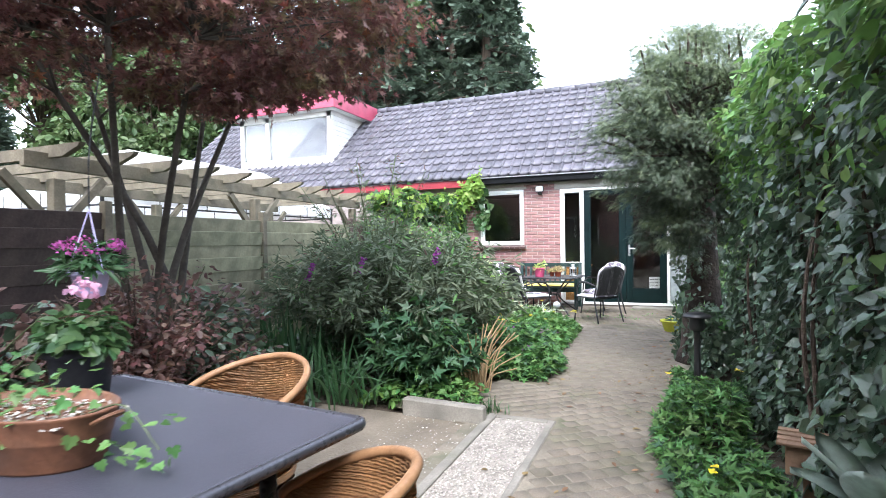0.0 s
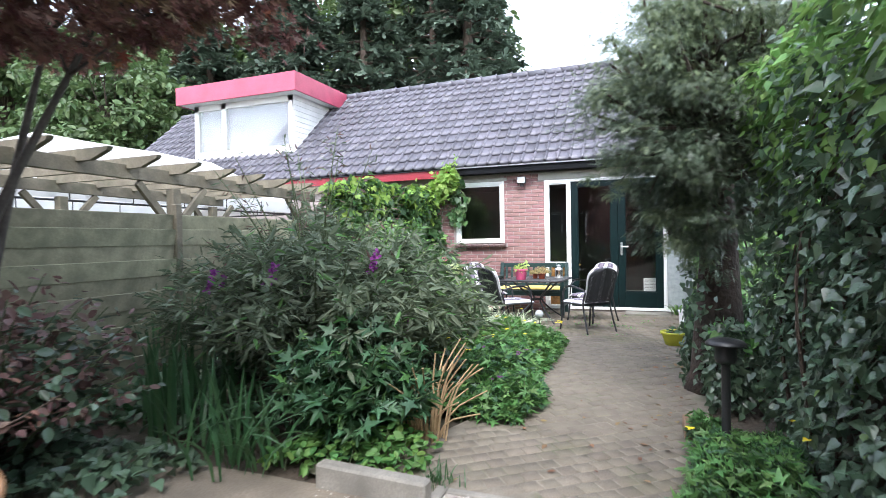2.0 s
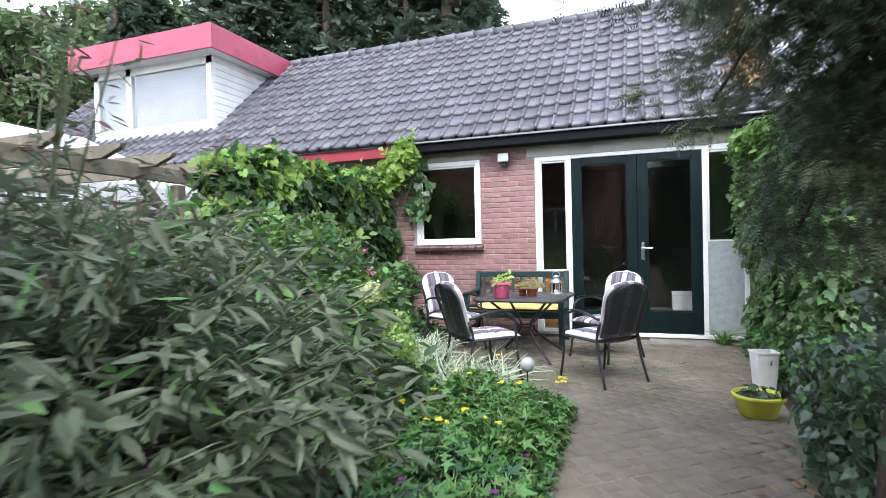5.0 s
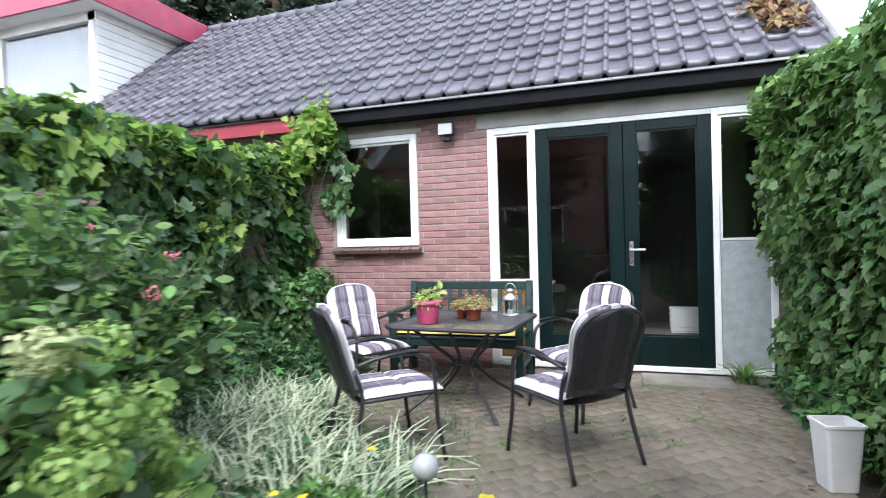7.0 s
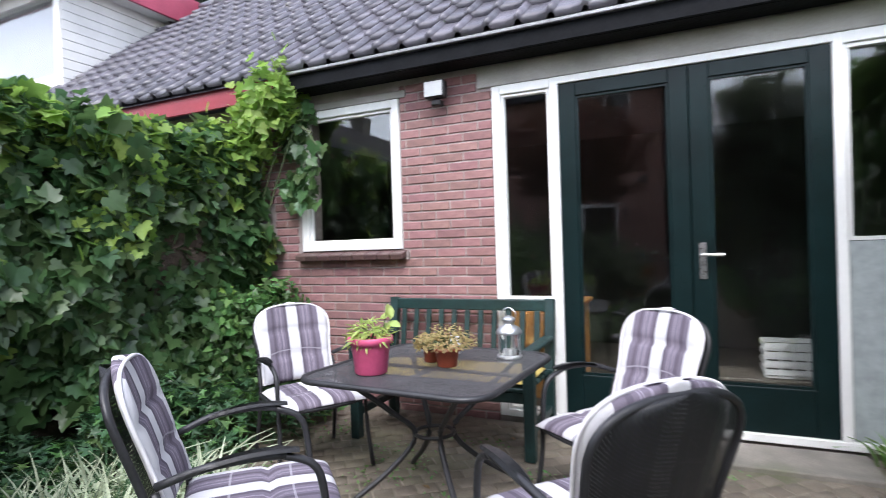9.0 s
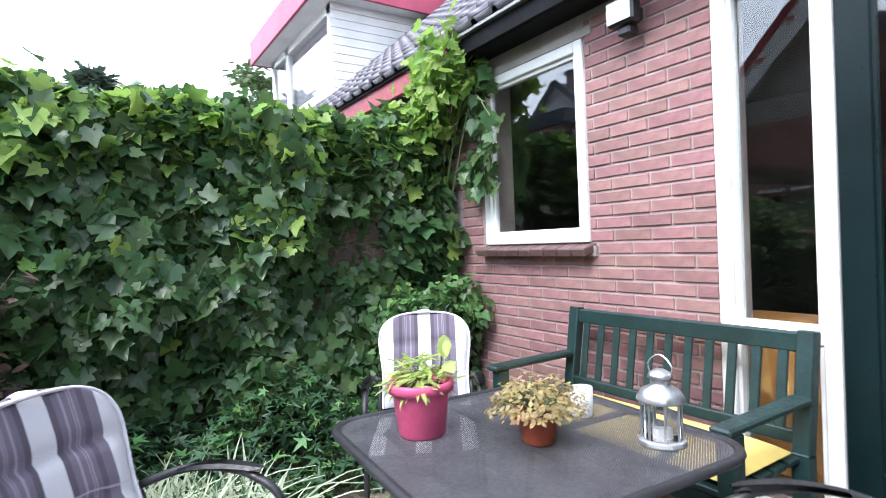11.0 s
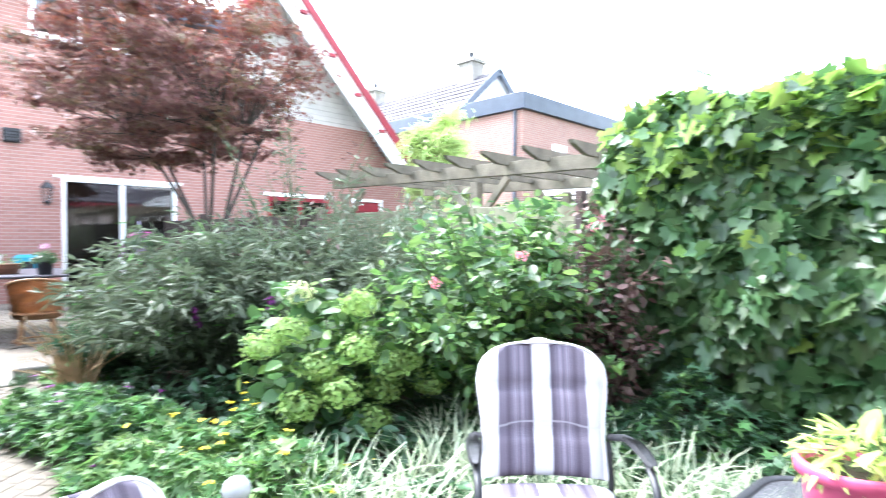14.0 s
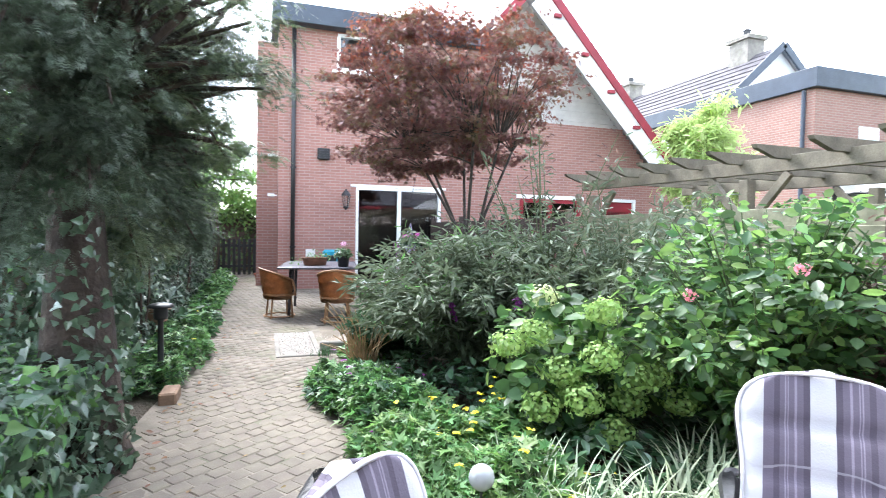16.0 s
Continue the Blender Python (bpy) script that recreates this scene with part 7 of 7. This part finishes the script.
bp = pot("flower_pot", "black plastic pot with a pink dahlia on the table", pose(-1.74, 1.13, 0.742), 0.095, 0.075, 0.17, "black_pot")
tuft_leaves(bp, 0.125, 0.16, 0.13, 300, "oval", 0.045, "vine", 311, 0.8, stems=25)
flower_head("bloom", (0.0, 0.02, 0.34), 0.045, "pink_petal", bp, 312, 60)
pl = thing("oval_planter", "rusty oval metal planter with trailing strawberry plants", "planter", at=pose(-1.36, 0.775, 0.742, 0, 0, 5))
bm = lathe(bmesh.new(), [(0.16, 0.0), (0.165, 0.005), (0.178, 0.06), (0.181, 0.062), (0.182, 0.068), (0.195, 0.112), (0.201, 0.118), (0.197, 0.122), (0.19, 0.118), (0.18, 0.1), (0.0, 0.1)], 36, sx=1.0, sy=0.62)
part("body", bm, "rust", pl, smooth=True)
part("handle", tube(bmesh.new(), curve_pts([(0.195, -0.03, 0.1), (0.225, -0.02, 0.115), (0.225, 0.02, 0.115), (0.195, 0.03, 0.1)], 10), 0.005, 6), "rust", pl)
rg = np.random.default_rng(313)
P = np.column_stack([rg.uniform(-0.17, 0.17, 260), rg.uniform(-0.1, 0.1, 260), np.full(260, 0.103)])
leaves("pebble_layer", P, np.tile((0, 0, 1.0), (260, 1)), 0.012, "oval", "pebble", rg, pl, spread=0.3, wide=2.0)
for k, (x, y) in enumerate(((0.1, 0.0), (-0.1, 0.03), (0.0, -0.05), (-0.14, -0.03))):
    d = rg.normal(0, 1, (26, 3))
    leaves("foliage", np.array((x, y, 0.14)) + 0.06 * d * np.array((1, 1, 0.6)), np.tile((0, 0, 1.0), (26, 1)), 0.022, "vine", "bed_leaf", rg, pl)
leaves("runner_leaves", np.column_stack([rg.uniform(0.2, 0.38, 26), rg.uniform(-0.05, 0.06, 26), rg.uniform(0.02, 0.12, 26)]), np.tile((0.3, 0, 1.0), (26, 1)), 0.022, "vine", "bed_leaf", rg, pl)
bm = bmesh.new()
tube(bm, curve_pts([(0.15, 0, 0.11), (0.24, 0.01, 0.13), (0.34, 0.0, 0.05)], 8), 0.002, 4)
part("runner", bm, "stem", pl)
hp = pot("hanging_pot", "lilac hanging pot with magenta pinks in the maple", pose(-2.6, 1.76, 0.98), 0.085, 0.06, 0.12, "lilac_pot")
tuft_leaves(hp, 0.13, 0.12, 0.13, 260, "lance", 0.09, "iris", 314, 1.0)
for k in range(13):
    a = 2.4 * k
    flower_head("bloom", (0.13 * math.cos(a) * (0.5 + 0.04 * k), 0.13 * math.sin(a), 0.22 + 0.012 * (k % 5)), 0.032, "magenta", hp, 320 + k, 26)
for k in range(3):
    a = math.tau * k / 3
    part("hanger", tube(bmesh.new(), [(0.09 * math.cos(a), 0.09 * math.sin(a), 0.115), (0, 0, 0.42)], 0.003, 5), "lilac_pot", hp)
part("hook", tube(bmesh.new(), curve_pts([(0, 0, 0.42), (0.01, 0, 0.7), (-0.05, 0.1, 1.1)], 8), 0.004, 5), "dark_metal", hp)

# stone slab with washed gravel, its edge boards, and the kerb
slab = thing("gravel_panel", "washed-gravel strip framed by concrete edging", "paving")
part("bed", boxes((-1.14, -0.785, 2.3, 3.58, -0.05, -0.002)), "gravel_slab", slab)
part("edging", boxes((-1.2, -1.142, 2.3, 3.63, -0.05, 0.012), (-0.783, -0.735, 2.3, 3.63, -0.05, 0.006), (-1.142, -0.783, 3.582, 3.63, -0.05, 0.008), bevel=0.006), "concrete", slab)
rg = np.random.default_rng(330)
k = 4200
P = np.column_stack([rg.uniform(-1.135, -0.79, k), rg.uniform(2.32, 3.575, k), np.full(k, 0.0)])
leaves("pebble_layer", P, np.tile((0, 0, 1.0), (k, 1)), 0.0095, "oval", "pebble", rg, slab, spread=0.25, wide=2.0)
k = 320
ps = thing("loose_gravel", "loose gravel scattered beside the edging", "gravel", kind="stuff")
P = np.column_stack([rg.uniform(-1.75, -1.21, k), rg.uniform(2.5, 3.45, k), np.full(k, 0.0)])
leaves("pebble_layer", P, np.tile((0, 0, 1.0), (k, 1)), 0.009, "oval", "pebble", rg, ps, spread=0.25, wide=2.0)
kb = bmesh.new()
beam(kb, (-1.8, 3.5, 0.03), (-1.18, 3.46, 0.03), 0.085, 0.15, 0.012)
tagged(part("kerb", kb, "concrete"), "short weathered concrete kerb edging the bed", "kerb", kind="structure")
tagged(part("edging_stone", boxes((-0.02, 0.1, 4.7, 4.95, -0.05, 0.08), bevel=0.012), "brown_wood"), "mossy brown edging stone by the hedge", "stone")

# insect house and glaucous plant by the hedge
nb = thing("insect_house", "small brown wooden insect house with slatted roof", "insect house", at=pose(0.49, 2.62, 0, 0, 0, -12))
part("post", boxes((-0.02, 0.02, -0.02, 0.02, -0.03, 0.24)), "brown_wood", nb)
part("body", boxes((-0.08, 0.08, -0.07, 0.07, 0.24, 0.36), bevel=0.004), "brown_wood", nb)
for k in range(4):
    part("roof_slat", boxes((-0.11, 0.11, -0.095 + k * 0.048, -0.055 + k * 0.048, 0.364 + 0.004 * k, 0.376 + 0.004 * k), bevel=0.002), "brown_wood", nb)
ag = thing("glaucous_plant", "plant with large blue-green leaves near the hedge", "plant", at=pose(0.53, 1.95, 0.0))
rg = np.random.default_rng(340)
for k in range(11):
    a = k * 2.4
    ln_, w = rg.uniform(0.24, 0.36), rg.uniform(0.055, 0.08)
    tilt = rg.uniform(0.55, 1.25)
    bm = bmesh.new()
    g = []
    for j in range(8):
        t = j / 7
        c = Vector((math.cos(a), math.sin(a), 0)) * ln_ * t * math.cos(tilt) + Vector((0, 0, 0.36 + ln_ * t * math.sin(tilt) - 0.06 * t * t))
        sd_ = Vector((-math.sin(a), math.cos(a), 0)) * w * math.sin(math.pi * min(1, 0.12 + 0.88 * t)) ** 0.7
        g.append([bm.verts.new(c - sd_ + Vector((0, 0, 0.02))), bm.verts.new(c), bm.verts.new(c + sd_ + Vector((0, 0, 0.02)))])
    for p, q in zip(g, g[1:]):
        for i in range(2):
            bm.faces.new((p[i], p[i + 1], q[i + 1], q[i]))
    bmesh.ops.solidify(bm, geom=bm.faces[:], thickness=0.003)
    part("leaf", bm, "agave", ag, smooth=True)
part("stalk", tube(bmesh.new(), [(0, 0, -0.04), (0, 0, 0.36)], 0.02, 8), "stem", ag)

# by the house wall
hr = thing("hose_reel", "turquoise hose reel with pale hose on the wall", "hose reel", at=pose(-2.02, HY, 0.5))
part("housing", boxes((-0.19, 0.19, 0.0, 0.2, 0.06, 0.36), bevel=0.05), "blue_plastic", hr)
part("window", boxes((-0.1, 0.1, 0.2, 0.21, 0.12, 0.24), bevel=0.004), "black_metal", hr)
for k in range(3):
    r = 0.2 + 0.02 * k
    part("hose_loop", tube(bmesh.new(), [(r * math.cos(math.tau * i / 24), 0.12 + 0.03 * k, 0.12 + r * 0.8 * math.sin(math.tau * i / 24)) for i in range(25)], 0.012, 6, False), "hose", hr)
mt = thing("wall_grille", "small cream ventilation grille in the brick", "vent", at=pose(-1.58, HY, 0.7))
part("frame", boxes((-0.1, 0.1, 0, 0.02, 0, 0.16), bevel=0.004), "white_plastic", mt)
for k in range(4):
    part("slat", boxes((-0.085, 0.085, 0.02, 0.027, 0.02 + k * 0.033, 0.04 + k * 0.033)), "curtain", mt)
cp = pot("flower_pot", "dark red pot standing at the house corner", pose(-0.55, -4.2, 0), 0.14, 0.1, 0.25, "terracotta")
for z, lab in ((2.85, "white security lamp on the house corner"), (2.0, "white camera on a bracket at the house corner")):
    sl = thing("security_lamp", lab, "lamp", at=pose(-0.88, HY - 0.15, z))
    part("arm", boxes((0, 0.05, -0.02, 0.02, 0, 0.03)), "white_plastic", sl)
    part("head", boxes((0.05, 0.2, -0.04, 0.04, -0.01, 0.05), bevel=0.012), "white_plastic", sl)

# inside the annex
cbn = thing("pine_cabinet", "orange pine cabinet just inside the side window", "cabinet", at=pose(-1.75, 10.98, 0.04))
part("body", boxes((-0.35, 0.35, -0.15, 0.2, 0, 0.68), bevel=0.006), "cabinet", cbn)
part("top", boxes((-0.38, 0.38, -0.18, 0.22, 0.682, 0.71), bevel=0.006), "cabinet", cbn)
for s in (-1, 1):
    part("door", boxes((s * 0.175 - 0.155, s * 0.175 + 0.155, -0.168, -0.152, 0.06, 0.62), bevel=0.004), "cabinet", cbn)
ct = thing("plastic_crate", "white slotted plastic crate on the floor indoors", "crate", at=pose(-0.14, 10.9, 0.3))
st = thing("storage_box", "dark low storage box standing indoors", "box", at=pose(-0.3, 10.92, 0.04))
part("body", boxes((-0.4, 0.4, -0.16, 0.16, 0, 0.23), bevel=0.01), "inside_floor", st)
part("lid", boxes((-0.41, 0.41, -0.17, 0.17, 0.231, 0.258), bevel=0.008), "inside_floor", st)
part("floor", boxes((-0.15, 0.15, -0.1, 0.1, 0, 0.01)), "white_plastic", ct)
for k in range(4):
    part("rail", boxes((-0.15, 0.15, -0.108, -0.1, 0.02 + k * 0.055, 0.05 + k * 0.055), (-0.15, 0.15, 0.1, 0.108, 0.02 + k * 0.055, 0.05 + k * 0.055), (-0.158, -0.15, -0.1, 0.1, 0.02 + k * 0.055, 0.05 + k * 0.055), (0.15, 0.158, -0.1, 0.1, 0.02 + k * 0.055, 0.05 + k * 0.055)), "white_plastic", ct)
for x in (-0.15, -0.07, 0.0, 0.07, 0.15):
    part("upright", boxes((x - 0.008, x + 0.008, -0.104, -0.096, 0.01, 0.215)), "white_plastic", ct)


# ---- paving, bricks and tiles piece by piece ----
prng = random.Random(5)
paver_meshes = []
for k in range(4):
    bm = bmesh.new()
    box(bm, -0.0505, 0.0505, -0.0505, 0.0505, -0.05, 0, 0.006)
    for v in bm.verts:
        v.co.x += prng.uniform(-0.002, 0.002)
        v.co.y += prng.uniform(-0.003, 0.003)
    o = part("paver", bm, "paver", pavement)
    o.matrix_basis = pose(-0.5, 9.9 - 0.25 * k, 0.002)
    paver_meshes.append(o.data)
for o in [o for o in bpy.data.objects if o.name.startswith("paver")]:
    bpy.data.objects.remove(o)
BOND, UNIT = 38.0, 0.105
spots = []
for i in range(-130, 131):
    for j in range(-130, 131):
        u, w = (i + (0.5 if j % 2 else 0)) * UNIT, j * UNIT
        c, q = math.cos(radians(BOND)), math.sin(radians(BOND))
        x, y = u * c - w * q - 0.5, u * q + w * c + 2
        if -8 < y < FY - 0.07 and left_edge(y) < x < right_edge(y) and not (-1.78 < x < -0.7 and 2.3 < y < 3.68) and not (-0.62 < x < 0.16 and y > 9.99):
            spots.append((x, y, BOND + 90 * ((i * 7 + j * 3) % 4)))
near = [s for s in spots if 4.6 < s[1] < 9.4 and s[0] > -1.2][:300]
near_set = set(near)
for x, y, turn in near:
    o = new("paver", prng.choice(paver_meshes))
    o.parent = pavement
    o.matrix_basis = pose(x, y, prng.uniform(-0.004, 0.002), prng.uniform(-0.9, 0.9), prng.uniform(-0.9, 0.9), turn + prng.uniform(-1.0, 1.0))
rest = [s for s in spots if s not in near_set]
base = [np.array([v.co[:] for v in me.vertices]) for me in paver_meshes]
tris = [np.array([t.vertices[:] for t in (me.calc_loop_triangles() or me.loop_triangles)]) for me in paver_meshes]
vs, fs, off = [], [], 0
for x, y, turn in rest:
    k = prng.randrange(4)
    m = pose(x, y, prng.uniform(-0.004, 0.002), prng.uniform(-0.9, 0.9), prng.uniform(-0.9, 0.9), turn + prng.uniform(-1.0, 1.0))
    r = np.array(m.to_3x3())
    vs.append(base[k] @ r.T + np.array(m.translation))
    fs.append(tris[k] + off)
    off += len(base[k])
M["paver_rest"] = mat("worn_square_sett_further", (0.178, 0.15, 0.116), 0.88, 0.32, 2.6, 110, 0.5, island=0.16, second=(0.135, 0.13, 0.075), patch=0.52)
o = tagged(new("pavers_further_off", mesh_from("pavers_further_off", np.concatenate(vs), np.concatenate(fs), "paver_rest")), "small worn square setts", kind="stuff")
o.parent = pavement

COURSE = 0.0655
brick_me = {}
def brick_mesh(length):
    key = round(length, 3)
    if key not in brick_me:
        bm = boxes((-length / 2, length / 2, 0, 0.03, 0, COURSE - 0.011), bevel=0.004)
        o = part("brick", bm, "brick", wall_front)
        brick_me[key] = o.data
        bpy.data.objects.remove(o)
    return brick_me[key]


def lay(x0, x1, j):
    """One course of running bond from x0 to x1, cut at the ends."""
    z = -0.02 + j * COURSE
    s = -0.11 if j % 2 else 0.0
    x = math.floor((x0 - s) / 0.22) * 0.22 + s
    while x < x1:
        a, b = max(x, x0) + 0.005, min(x + 0.22, x1) - 0.005
        if b - a > 0.02:
            o = new("brick", brick_mesh(b - a))
            o.parent = wall_front
            o.matrix_basis = Matrix.Translation(((a + b) / 2, FY + prng.uniform(-0.002, 0.002), z))
        x += 0.22


for j in range(36):
    z = -0.02 + j * COURSE
    if z + COURSE > 2.37:
        break
    if z + COURSE < WZ0 - 0.06:
        lay(-3.95, DX0 - 0.003, j)
    elif z < WZ1 + 0.055 and z + COURSE > WZ0 - 0.06:
        if z > 1.5:
            lay(-3.95, WX0 - 0.003, j)
        else:
            lay(-3.75, WX0 - 0.04, j)
        lay(WX1 + (0.055 if z < WZ0 else 0.003), DX0 - 0.003 if z + COURSE < DZ1 else DX0 - 0.105, j)
    else:
        lay(-3.95, DX0 - 0.105, j)

# interlocking tiles with a roll along one side
TW, TG = 0.2, ROOF_L / 12
prof = [(-0.005, 0.003), (0.01, 0.0), (0.08, -0.003), (0.148, 0.0), (0.154, 0.016), (0.166, 0.031), (0.182, 0.032), (0.194, 0.019), (0.204, 0.004)]
tv_list = []
for y, lift in ((0.0, 0.032), (TG * 0.5, 0.017), (TG + 0.03, 0.0)):
    tv_list += [(x, y, h + lift) for x, h in prof]
k = len(prof)
tv_list += [(x, 0.004, h - 0.006) for x, h in prof]
tf_list = []
for r in range(2):
    tf_list += [(r * k + i, r * k + i + 1, (r + 1) * k + i + 1, (r + 1) * k + i) for i in range(k - 1)]
tf_list += [(3 * k + i, 3 * k + i + 1, i + 1, i) for i in range(k - 1)]
tile_me = mesh_from("tile", tv_list, tf_list, "tile")
tvb, tfb = np.array(tv_list), np.array(tf_list)
vs, fs, off = [], [], 0
for c in range(66):
    x = 0.62 - c * TW
    for r in range(12):
        m = roof_at(x + prng.uniform(-0.003, 0.003), r * TG, prng.uniform(0, 0.004)) @ pose(0, 0, 0, prng.uniform(-0.4, 0.4), 0, prng.uniform(-0.5, 0.5))
        if c < 25:
            o = new("tile", tile_me)
            o.parent = roof
            o.matrix_basis = m
        else:
            vs.append(tvb @ np.array(m.to_3x3()).T + np.array(m.translation))
            fs.append(tfb + off)
            off += len(tvb)
o = tagged(new("tiles_further_along", mesh_from("tiles_further_along", np.concatenate(vs), np.concatenate(fs), "tile_far")), "grey-violet roof tiles further along", kind="stuff")
o.parent = roof
